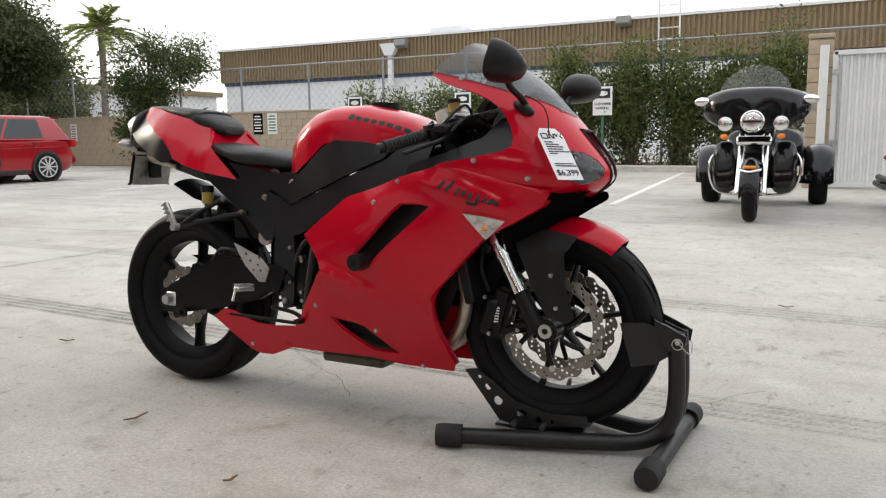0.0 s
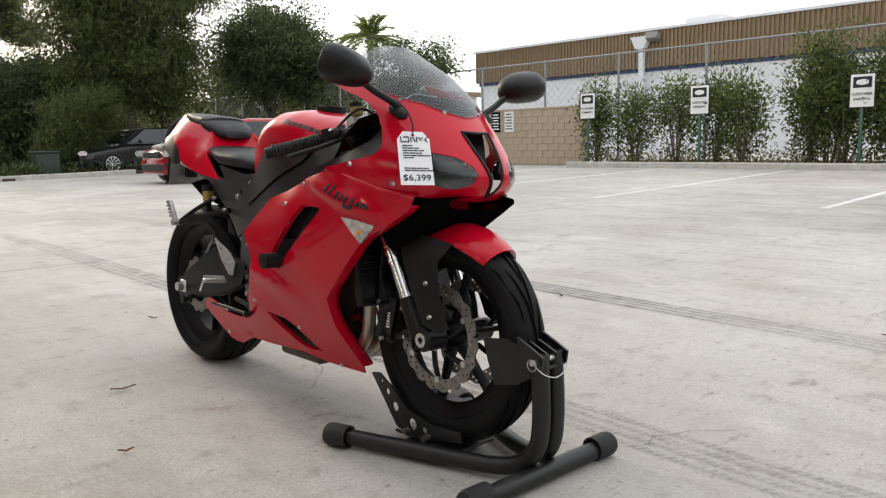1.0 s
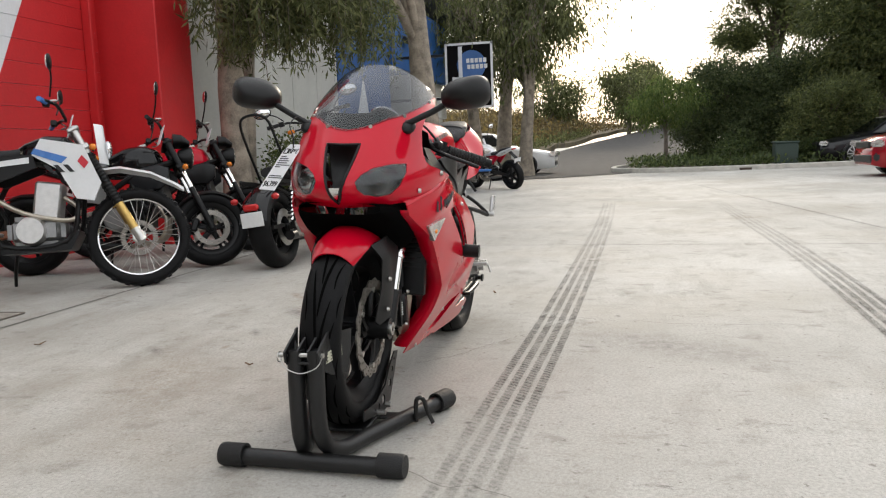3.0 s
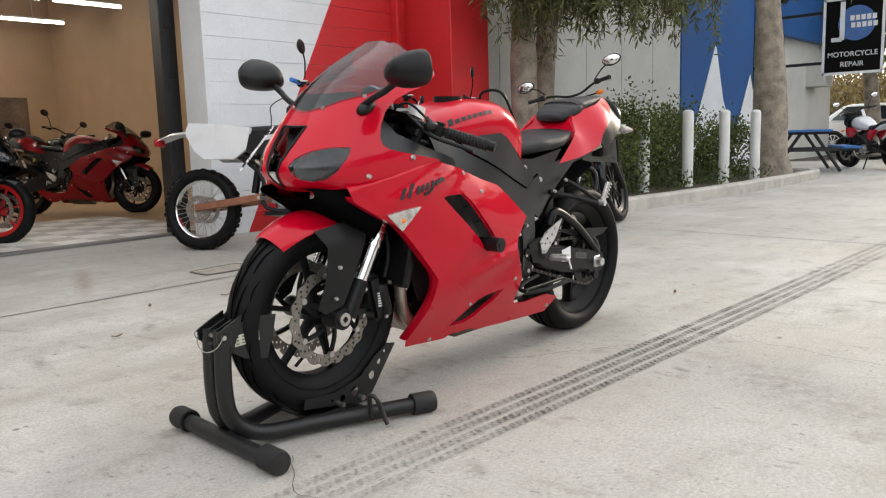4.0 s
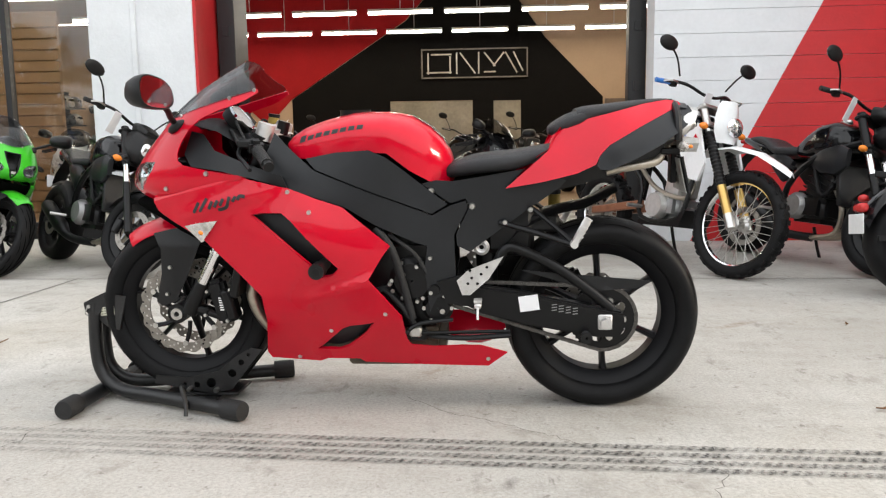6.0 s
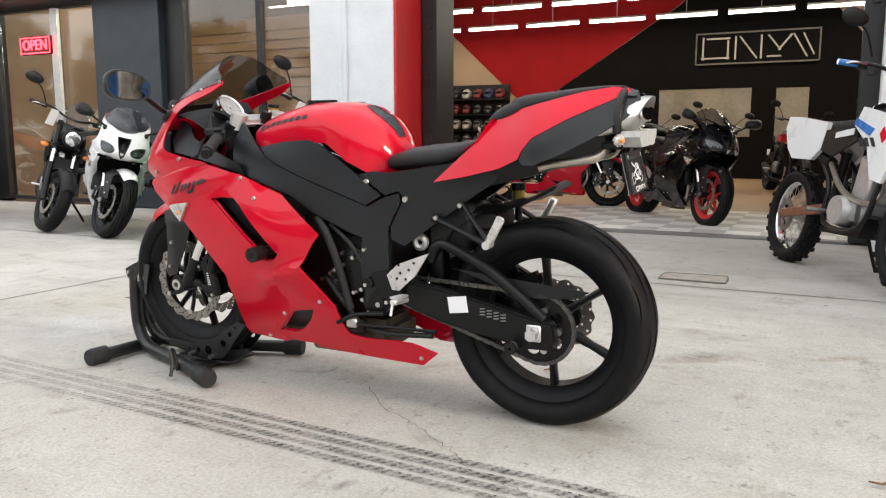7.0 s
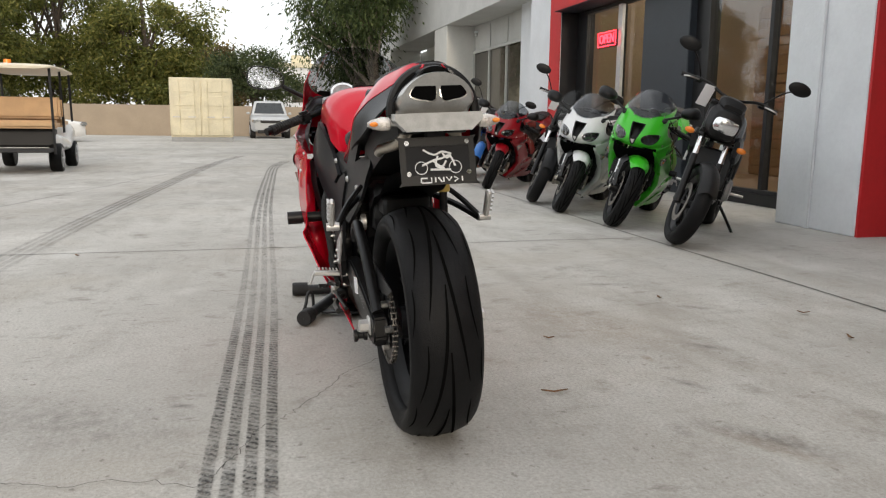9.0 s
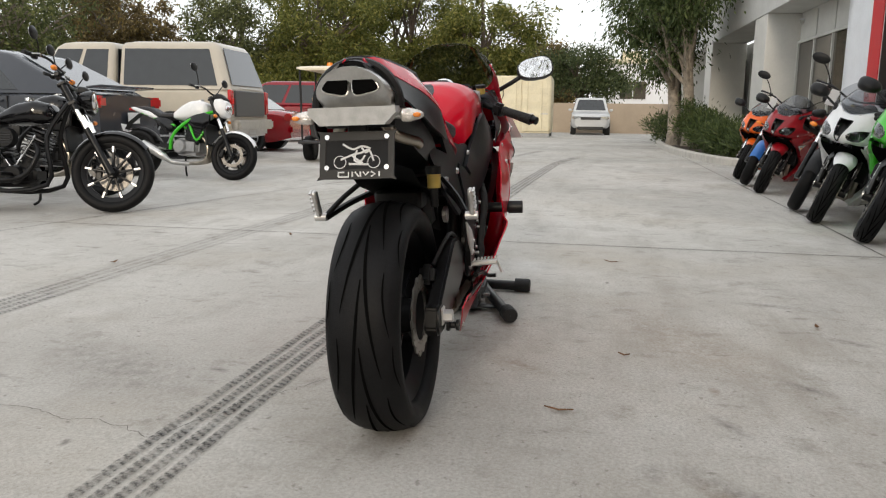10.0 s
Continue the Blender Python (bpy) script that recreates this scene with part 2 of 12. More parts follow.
def thin_plate(ctrl):
    """A smooth field through control values (x, z, value)."""
    c = np.array(ctrl)
    n, xy = len(c), c[:, :2]
    r = np.linalg.norm(xy[:, None] - xy[None], axis=2)
    k = np.where(r > 0, r * r * np.log(r + 1e-9), 0) + np.eye(n) * 1e-4
    p = np.c_[np.ones(n), xy]
    w = np.linalg.solve(np.block([[k, p], [p.T, np.zeros((3, 3))]]), np.r_[c[:, 2], 0, 0, 0])

    def field(x, z):
        r = np.hypot(x - xy[:, 0], z - xy[:, 1])
        return float(np.where(r > 0, r * r * np.log(r + 1e-9), 0) @ w[:n] + w[n] + w[n + 1] * x + w[n + 2] * z)
    return field


# ---- ground ----
def gz(x, y):
    """The lot falls slightly to the east and climbs to the north wall."""
    return 0.007 * max(0.0, min(y, 60) - 4) - 0.0048 * max(0.0, min(x, 60) - 4)


def concrete_mat():
    m = bpy.data.materials.new("weathered_concrete")
    m.use_nodes = True
    n, l = m.node_tree.nodes, m.node_tree.links
    b = n["Principled BSDF"]
    b.inputs["Roughness"].default_value = 0.82
    b.inputs["Specular IOR Level"].default_value = 0.35
    tc = n.new("ShaderNodeTexCoord")

    def nz(scale, det=5, rough=0.55, stretch=None):
        t = n.new("ShaderNodeTexNoise")
        t.inputs["Scale"].default_value, t.inputs["Detail"].default_value, t.inputs["Roughness"].default_value = scale, det, rough
        if stretch:
            mp = n.new("ShaderNodeMapping")
            mp.inputs["Scale"].default_value = stretch
            l.new(tc.outputs["Object"], mp.inputs[0]), l.new(mp.outputs[0], t.inputs[0])
        else:
            l.new(tc.outputs["Object"], t.inputs[0])
        return t.outputs["Fac"]

    def rng(src, a, b_, c, d):
        r = n.new("ShaderNodeMapRange")
        for i, v in enumerate((a, b_, c, d)):
            r.inputs[i + 1].default_value = v
        l.new(src, r.inputs[0])
        return r.outputs[0]

    def mix(fac, a, b_, mode="MIX"):
        x = n.new("ShaderNodeMix")
        x.data_type, x.blend_type = "RGBA", mode
        l.new(fac, x.inputs[0])
        for i, v in ((6, a), (7, b_)):
            if isinstance(v, tuple):
                x.inputs[i].default_value = (*v, 1)
            else:
                l.new(v, x.inputs[i])
        return x.outputs[2]
    col = mix(rng(nz(0.35, 6), 0.35, 0.65, 0, 1), (0.42, 0.405, 0.375), (0.62, 0.605, 0.57))
    col = mix(rng(nz(1.7, 8, 0.7, (0.5, 1.6, 1)), 0.50, 0.72, 0, 0.7), col, (0.31, 0.29, 0.26))
    col = mix(rng(nz(5.0, 7, 0.65), 0.58, 0.70, 0, 0.6), col, (0.24, 0.22, 0.19))
    col = mix(rng(nz(14.0, 8, 0.75, (1.0, 0.45, 1)), 0.52, 0.72, 0, 0.5), col, (0.27, 0.25, 0.22))
    col = mix(rng(nz(0.9, 5, 0.6), 0.57, 0.70, 0, 0.55), col, (0.72, 0.71, 0.68))
    col = mix(rng(nz(90, 4), 0.35, 0.68, 0, 0.5), col, (0.24, 0.23, 0.21))
    col = mix(rng(nz(0.7, 7, 0.68, (1.0, 0.7, 1)), 0.5, 0.7, 0, 0.42), col, (0.33, 0.285, 0.22))
    col = mix(rng(nz(2.6, 10, 0.8), 0.56, 0.66, 0, 0.5), col, (0.19, 0.17, 0.145))
    col = mix(rng(nz(26, 3, 0.6), 0.65, 0.70, 0, 0.6), col, (0.15, 0.135, 0.115))
    # sparse soft smudges and fine open pores
    ragged = rng(nz(22, 8, 0.75), 0.36, 0.6, 0.1, 1.3)
    col = mix(rng(nz(4.2, 9, 0.72, (1.7, 0.6, 1)), 0.60, 0.70, 0, 0.75), col, (0.17, 0.155, 0.135))
    col = mix(rng(nz(11, 6, 0.7, (1.5, 0.6, 1)), 0.64, 0.70, 0, 0.65), col, (0.13, 0.12, 0.105))
    col = mix(rng(nz(330, 2, 0.5), 0.60, 0.72, 0, 0.7), col, (0.10, 0.095, 0.085))
    col = mix(rng(nz(240, 2, 0.5), 0.62, 0.74, 0, 0.5), col, (0.75, 0.73, 0.68))
    # a broad ragged patch before the roller door, darker and browner, fading outwards
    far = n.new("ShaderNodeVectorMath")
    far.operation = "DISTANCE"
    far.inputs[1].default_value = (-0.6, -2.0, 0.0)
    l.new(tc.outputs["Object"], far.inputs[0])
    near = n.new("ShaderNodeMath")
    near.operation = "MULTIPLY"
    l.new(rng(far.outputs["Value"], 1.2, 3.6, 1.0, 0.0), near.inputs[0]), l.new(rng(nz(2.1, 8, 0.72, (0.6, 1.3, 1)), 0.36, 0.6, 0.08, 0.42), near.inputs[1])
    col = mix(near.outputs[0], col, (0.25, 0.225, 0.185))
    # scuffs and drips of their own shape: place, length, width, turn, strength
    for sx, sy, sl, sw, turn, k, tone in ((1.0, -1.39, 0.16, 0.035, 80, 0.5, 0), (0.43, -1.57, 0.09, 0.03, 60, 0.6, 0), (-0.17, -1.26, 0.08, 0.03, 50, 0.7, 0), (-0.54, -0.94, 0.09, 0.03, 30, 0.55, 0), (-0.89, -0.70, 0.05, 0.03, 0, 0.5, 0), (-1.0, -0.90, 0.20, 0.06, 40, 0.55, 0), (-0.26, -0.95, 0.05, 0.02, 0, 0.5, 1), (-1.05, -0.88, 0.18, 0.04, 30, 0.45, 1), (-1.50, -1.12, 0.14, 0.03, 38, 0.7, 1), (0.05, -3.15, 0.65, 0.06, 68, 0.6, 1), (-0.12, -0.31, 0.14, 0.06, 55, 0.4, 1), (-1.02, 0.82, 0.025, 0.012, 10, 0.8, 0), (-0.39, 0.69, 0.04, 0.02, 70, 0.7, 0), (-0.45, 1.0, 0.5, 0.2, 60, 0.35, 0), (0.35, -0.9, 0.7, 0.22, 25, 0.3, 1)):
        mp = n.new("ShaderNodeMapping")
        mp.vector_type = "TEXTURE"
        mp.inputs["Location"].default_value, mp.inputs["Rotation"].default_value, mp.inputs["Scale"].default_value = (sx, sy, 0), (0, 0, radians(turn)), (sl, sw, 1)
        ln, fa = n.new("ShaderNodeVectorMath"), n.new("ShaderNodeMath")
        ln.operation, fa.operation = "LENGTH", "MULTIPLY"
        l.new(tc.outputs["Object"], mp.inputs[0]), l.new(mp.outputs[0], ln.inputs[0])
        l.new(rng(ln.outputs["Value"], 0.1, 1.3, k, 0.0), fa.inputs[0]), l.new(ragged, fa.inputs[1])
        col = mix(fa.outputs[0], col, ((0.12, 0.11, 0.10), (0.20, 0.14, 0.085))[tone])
    vor = n.new("ShaderNodeTexVoronoi")
    vor.inputs["Scale"].default_value = 3.2
    l.new(tc.outputs["Object"], vor.inputs[0])
    col = mix(rng(vor.outputs["Distance"], 0.02, 0.05, 0.75, 0.0), col, (0.11, 0.10, 0.09))
    l.new(col, b.inputs["Base Color"])
    bu = n.new("ShaderNodeBump")
    bu.inputs["Strength"].default_value, bu.inputs["Distance"].default_value = 0.35, 0.004
    l.new(nz(160, 4, 0.7), bu.inputs["Height"]), l.new(bu.outputs[0], b.inputs["Normal"])
    return m


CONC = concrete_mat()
bm = bmesh.new()
ticks = [-900, -300, -150, -90, -60] + list(range(-45, 61, 3)) + [75, 100, 150, 300, 900]
grid = [[bm.verts.new((x, y, gz(x, y))) for y in ticks] for x in ticks]
for i in range(len(ticks) - 1):
    for j in range(len(ticks) - 1):
        bm.faces.new((grid[i][j], grid[i + 1][j], grid[i + 1][j + 1], grid[i][j + 1]))
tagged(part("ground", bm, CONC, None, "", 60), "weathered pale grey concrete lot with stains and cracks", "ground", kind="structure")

JOINT = mat("joint_sealant", (0.10, 0.095, 0.085), 0.9, var=0.3)
STRIPE = mat("worn_white_line_paint", (0.68, 0.68, 0.66), 0.7, var=0.18, scale=5)


def strip(name, pts, w, material, h=0.003, k=1, wob=0.0):
    """A thin band along points on the ground."""
    p = [Vector((*q, gz(*q) + h)) for q in (curve([np.array(a) for a in pts], k) if k > 1 else pts)]
    bm, rows = bmesh.new(), []
    for i, q in enumerate(p):
        d = (p[min(i + 1, len(p) - 1)] - p[max(i - 1, 0)]).normalized()
        s = Vector((-d.y, d.x, 0)) * w / 2
        o = s.normalized() * wob * math.sin(i * 2.3) * math.sin(i * 0.7)
        rows.append((bm.verts.new(q + s + o), bm.verts.new(q - s + o)))
    for a, b in zip(rows, rows[1:]):
        bm.faces.new((a[0], a[1], b[1], b[0]))
    return part(name, bm, material, None, "", 0)


def long_line(a, b, n=24):
    return [tuple(np.array(a) + (np.array(b) - np.array(a)) * i / n) for i in range(n + 1)]


for a, b, w in (((-12, -2.35), (2.76, -2.45), 0.012), ((2.76, -2.45), (26, -3.1), 0.012), ((2.51, -2.45), (2.56, 8), 0.010), ((-4.05, -2.4), (-3.6, 9), 0.010), ((-14, 2.35), (-2, 3.55), 0.010), ((1.2, 3.75), (13, 1.0), 0.010), ((8.6, -2.6), (8.4, 4), 0.008)):
    tagged(strip("slab_joint", long_line(a, b), w, JOINT, 0.003, 1, 0.004), "dark sealed joint between the concrete slabs", "joint", "slab joints", "structure")
random.seed(3)
CRACKM = mat("crack_grime", (0.075, 0.068, 0.058), 0.95, var=0.2)
for way, w in (([(-0.83, 1.55), (-0.84, 1.11), (-0.84, 1.05), (-0.88, 0.95), (-0.88, 0.82), (-0.90, 0.75), (-0.96, 0.63), (-0.92, 0.58), (-0.86, 0.57), (-0.79, 0.52), (-0.71, 0.50), (-0.64, 0.47), (-0.59, 0.43), (-0.51, 0.36), (-0.42, 0.30), (-0.32, 0.23), (-0.20, 0.17), (-0.05, 0.02)], 0.0021), ([(0.95, 0.20), (1.06, 0.34), (1.10, 0.52), (1.22, 0.66)], 0.002)):
    pts = [np.array(q) + np.array((random.gauss(0, 0.006), random.gauss(0, 0.006))) for q in curve([np.array(a) for a in way], 5)]
    tagged(strip("hairline_crack", [tuple(q) for q in pts], w, CRACKM, 0.006), "fine dark crack wandering across the concrete", "crack", "cracks", "structure")
for i in range(8):
    x = -1.15 - 3.1 * i
    tagged(strip("parking_line", [(x, 7.6), (x - 0.25, 11.5), (x - 0.5, 15.6)], 0.10, STRIPE), "worn white painted parking bay line", "line", "parking lines", "structure")


def skid_mat():
    """Rubber left by a tread: four broken bands with slanted blocks, along u in metres and across v."""
    m = bpy.data.materials.new("tyre_mark")
    m.use_nodes = True
    n, l = m.node_tree.nodes, m.node_tree.links
    b, out = n["Principled BSDF"], n["Material Output"]
    b.inputs["Base Color"].default_value, b.inputs["Roughness"].default_value = (0.022, 0.021, 0.021, 1), 0.8
    uv = n.new("ShaderNodeUVMap")
    sep = n.new("ShaderNodeSeparateXYZ")
    l.new(uv.outputs[0], sep.inputs[0])

    def op(kind, a, c=None):
        x = n.new("ShaderNodeMath")
        x.operation = kind
        for i, v in enumerate((a, c)):
            if v is None:
                continue
            if isinstance(v, (int, float)):
                x.inputs[i].default_value = v
            else:
                l.new(v, x.inputs[i])
        return x.outputs[0]
    u, v = sep.outputs[0], sep.outputs[1]
    band = op("ABSOLUTE", op("SINE", op("MULTIPLY", v, math.pi * 4)))
    slant = op("SINE", op("ADD", op("MULTIPLY", u, 210.0), op("MULTIPLY", v, 26.0)))
    no = n.new("ShaderNodeTexNoise")
    no.inputs["Scale"].default_value, no.inputs["Detail"].default_value = 9.0, 6
    no2 = n.new("ShaderNodeTexNoise")
    no2.inputs["Scale"].default_value, no2.inputs["Detail"].default_value = 120.0, 3
    tc = n.new("ShaderNodeTexCoord")
    l.new(tc.outputs["Object"], no.inputs[0]), l.new(tc.outputs["Object"], no2.inputs[0])
    r1 = n.new("ShaderNodeMapRange")
    r1.inputs[1].default_value, r1.inputs[2].default_value = 0.42, 0.66
    l.new(band, r1.inputs[0])
    a = op("MULTIPLY", r1.outputs[0], op("ADD", 0.62, op("MULTIPLY", slant, 0.3)))
    r2 = n.new("ShaderNodeMapRange")
    r2.inputs[1].default_value, r2.inputs[2].default_value = 0.36, 0.62
    l.new(no.outputs["Fac"], r2.inputs[0])
    r3 = n.new("ShaderNodeMapRange")
    r3.inputs[1].default_value, r3.inputs[2].default_value, r3.inputs[3].default_value = 0.38, 0.6, 0.25
    l.new(no2.outputs["Fac"], r3.inputs[0])
    a = op("MULTIPLY", op("MULTIPLY", a, op("ADD", 0.5, op("MULTIPLY", r2.outputs[0], 0.6))), r3.outputs[0])
    worn = n.new("ShaderNodeValToRGB")
    ramp = worn.color_ramp
    ramp.elements[0].position, ramp.elements[0].color = 0.05, (0.25, 0.25, 0.25, 1)
    ramp.elements[1].position, ramp.elements[1].color = 0.60, (0.85, 0.85, 0.85, 1)
    for at, k in ((0.25, 0.55), (0.32, 1.0), (0.38, 0.95), (0.41, 0.4), (0.48, 0.36)):
        ramp.elements.new(at).color = (k, k, k, 1)
    l.new(op("DIVIDE", u, 24.0), worn.inputs[0])
    a = op("MULTIPLY", a, worn.outputs[0])
    tr, mx = n.new("ShaderNodeBsdfTransparent"), n.new("ShaderNodeMixShader")
    l.new(a, mx.inputs[0]), l.new(tr.outputs[0], mx.inputs[1]), l.new(b.outputs[0], mx.inputs[2]), l.new(mx.outputs[0], out.inputs[0])
    return m


SKID = skid_mat()


def skid(pts, w):
    p = [np.array(q) for q in curve([np.array(a) for a in pts], 14)]
    bm = bmesh.new()
    lay = bm.loops.layers.uv.new("UVMap")
    run, rows = 0.0, []
    for i, q in enumerate(p):
        d = p[min(i + 1, len(p) - 1)] - p[max(i - 1, 0)]
        d = d / np.linalg.norm(d)
        s = np.array((-d[1], d[0])) * w / 2
        if i:
            run += float(np.linalg.norm(q - p[i - 1]))
        rows.append((bm.verts.new((*(q + s), gz(*q) + 0.0045)), bm.verts.new((*(q - s), gz(*q) + 0.0045)), run))
    for a, b in zip(rows, rows[1:]):
        f = bm.faces.new((a[0], a[1], b[1], b[0]))
        for lp, t in zip(f.loops, ((a[2], 0.0), (a[2], 1.0), (b[2], 1.0), (b[2], 0.0))):
            lp[lay].uv = t
    tagged(part("tyre_mark", bm, SKID, None, "", 0), "dark rubber tyre tread mark on the concrete", "tyre mark", "tyre marks", "structure")


skid([(-9.0, 0.70), (-5.5, 0.66), (-1.3, 0.535), (1.2, 0.43), (5, 0.31), (9, 0.11), (12, -0.08), (14.3, -0.42)], 0.205)
skid([(-9.0, 2.2), (-3.5, 2.17), (0.1, 2.0), (4, 1.78), (9, 1.4), (13.1, 1.05), (17, 0.5)], 0.22)

LEAFDRY = mat("dry_leaf", (0.16, 0.08, 0.035), 0.8, var=0.3, scale=60)
random.seed(8)
for x, y in ((-0.54, -0.46), (0.05, -0.68), (0.62, -1.5), (-0.2, -1.9), (1.9, -0.7), (-2.0, -1.1), (-0.4, 1.9), (2.4, 1.5), (-1.6, 0.1), (0.2, -2.0), (1.2, 2.1)):
    bm, a = bmesh.new(), random.uniform(0, 6.3)
    L, W = random.uniform(0.02, 0.045), random.uniform(0.006, 0.01)
    vs = [bm.verts.new((L * u, W * v * math.sin(math.pi * (u + 1) / 2), 0.006 + 0.008 * abs(u) + 0.004 * abs(v))) for u in np.linspace(-1, 1, 7) for v in (-1, 0, 1)]
    for i in range(6):
        for j in range(2):
            bm.faces.new((vs[i * 3 + j], vs[i * 3 + j + 1], vs[i * 3 + j + 4], vs[i * 3 + j + 3]))
    bm.transform(Matrix.Rotation(a, 4, "Z"))
    bmesh.ops.remove_doubles(bm, verts=bm.verts, dist=1e-5)
    o = part("fallen_leaf", bm, LEAFDRY, None, "", 60)
    o.location = (x, y, gz(x, y))
    tagged(o, "small curled dry brown leaf lying on the concrete", "leaf", "fallen leaves")
edge = [(-0.515, -2.63), (-0.515, -2.78), (-0.55, -2.82), (-0.85, -2.85), (-0.895, -2.81), (-0.905, -2.63), (-0.87, -2.595), (-0.55, -2.60)]
edge = [tuple(q) for q in curve([np.array(a) for a in edge], 4, True)]
cover = part("utility_cover", patch(bmesh.new(), lambda u, v: (u, v, 0.006), edge, (), 0.2, 0.004), mat("cast_cover", (0.30, 0.27, 0.235), 0.8, var=0.3, scale=14, bump=0.4), None)
tagged(cover, "flat rectangular utility cover set in the concrete", "utility cover", kind="structure")
part("cover_rim", tube(bmesh.new(), [(x, y, 0.006) for x, y in edge], 0.005, 6, closed=True), mat("grimy_cover_rim", (0.16, 0.14, 0.115), 0.8, var=0.3, scale=30), cover, "grimy rim of the cover")

# ---- the motorcycle shop ----
WWALL = mat("white_painted_block", (0.74, 0.76, 0.78), 0.6, var=0.05, scale=3, bump=0.25, bscale=40)
RWALL = mat("red_painted_wall", (0.56, 0.018, 0.022), 0.5, var=0.08, scale=3, bump=0.2, bscale=40)
GWALL = mat("pale_grey_stucco", (0.52, 0.52, 0.49), 0.8, var=0.08, scale=2, bump=0.3, bscale=60)
BLUEW = mat("blue_painted_wall", (0.014, 0.085, 0.27), 0.55, var=0.12, scale=2, bump=0.2, bscale=40)
DARKP = mat("slate_grey_panel", (0.035, 0.042, 0.052), 0.45, var=0.15, scale=4)
BLKF = mat("black_door_frame", (0.012, 0.012, 0.013), 0.4, var=0.2)
TAN = mat("tan_plaster", (0.42, 0.30, 0.20), 0.8, var=0.06, scale=2)
BLKW = mat("black_painted_wall", (0.007, 0.0065, 0.006), 0.75, var=0.15, scale=2, spec=0.06)
REDIN = mat("red_inside_wall", (0.30, 0.012, 0.014), 0.75, var=0.08, scale=2, spec=0.08)
GLASS = mat("window_glass", (0.9, 0.93, 0.93), 0.01, glass=1.0, var=0)
ROOFM = mat("dark_ceiling", (0.05, 0.045, 0.04), 0.8, var=0.2)


def wallbox(name, x0, x1, y0, y1, z0, z1, material, label, bev=0.0):
    o = part(name, box(bmesh.new(), ((x0 + x1) / 2, (y0 + y1) / 2, (z0 + z1) / 2), (x1 - x0, y1 - y0, z1 - z0), None, bev), material, None, "", 0)
    return tagged(o, label, "wall", kind="structure")


TOP = 6.4
# block wall west of the roller door: courses with real joints, white above a slanted red field
wmain = wallbox("wall_west_of_door", -4.3, -1.72, -4.75, -4.415, 0, TOP, WWALL, "white and red painted block wall beside the roller door")


def diag(z):
    return -2.07 - 0.516 * z


for i in range(32):
    z0, z1 = 0.2 * i + 0.002, 0.2 * i + 0.198
    a0, a1 = (min(-1.72, max(-4.3, diag(z))) for z in (z0, z1))
    if a0 > -4.29:
        b = bmesh.new()
        prism(b, [(-4.3, z0), (a0, z0), (a1, z1), (-4.3, z1)] if a1 > -4.3 else [(-4.3, z0), (a0, z0), (-4.3, z1)], -4.415, -4.4, (), 3.0)
        part("block_course", b, RWALL, wmain, "", 0)
    if a1 < -1.73:
        b = bmesh.new()
        prism(b, [(a0, z0), (-1.72, z0), (-1.72, z1), (a1, z1)], -4.415, -4.4, (), 3.0)
        part("block_course", b, WWALL, wmain, "", 0)
wallbox("wall_fin_west", -4.95, -4.3, -4.75, -3.72, 0, TOP, RWALL, "red painted fin wall at the shop's end", 0.01)
tagged(part("downpipe", box(bmesh.new(), (-4.1, -4.35, 3.2), (0.05, 0.1, 6.4), None, 0.01), RWALL, None), "red painted downpipe in the corner of the wall", "pipe", kind="structure")
# pillar between roller door and shop front
wallbox("wall_pillar", 2.26, 3.2, -5.2, -4.13, 0, TOP, WWALL, "white painted pillar beside the roller door", 0.008)
wallbox("wall_pillar_reveal", 2.232, 2.258, -5.0, -4.14, 0, TOP, RWALL, "red painted inner face of the pillar")
part("pillar_pipe", box(bmesh.new(), (2.78, -4.115, 3.2), (0.05, 0.028, 6.4), None, 0.006), WWALL, bpy.data.objects["wall_pillar"])
wallbox("wall_above_door", -1.72, 2.23, -4.75, -4.45, 3.5, TOP, WWALL, "white wall above the roller door")
# roller door track posts and threshold
for x, y, deep in ((2.13, -4.79, 0.38), (-1.66, -4.95, 0.16)):
    o = thing("door_track", pose(x, y, 0), "black steel track of the roller door", "door track", "door tracks", "structure")
    part("post", box(bmesh.new(), (0, 0, 1.75), (0.16, deep, 3.5), None, 0.006), BLKF, o)
    for i in range(6):
        part("bracket", box(bmesh.new(), (0.0, deep / 2 + 0.005, 0.3 + 0.55 * i), (0.06, 0.02, 0.09), None, 0.003), BLKF, o)
o = thing("roller_door", pose(0.35, -4.97, 3.5), "rolled-up black steel door above the opening", "door", kind="structure")
part("roll", cyl(bmesh.new(), (-2.0, -0.2, 0.2), (2.0, -0.2, 0.2), 0.24, None, 24), BLKF, o)
part("bottom_bar", box(bmesh.new(), (0, 0, -0.05), (3.95, 0.05, 0.1)), BLKF, o)

# showroom: floor, walls, ceiling
floorw = mat("tan_vinyl_floor", (0.40, 0.27, 0.16), 0.35, var=0.12, scale=3)
wallbox("floor_showroom", -5.0, 9.0, -15.5, -4.95, -0.1, 0.012, floorw, "tan showroom floor")
FA, FB = mat("white_floor_tile", (0.80, 0.79, 0.77), 0.35, var=0.08), mat("grey_floor_tile", (0.50, 0.48, 0.46), 0.35, var=0.1)
fl_ob = bpy.data.objects["floor_showroom"]
tiles = []
for material in (FA, FB):
    me = bpy.data.meshes.new("floor_tile")
    b = box(bmesh.new(), (0, 0, 0.004), (0.298, 0.298, 0.010))
    b.to_mesh(me), b.free()
    me.materials.append(material)
    tiles.append(me)
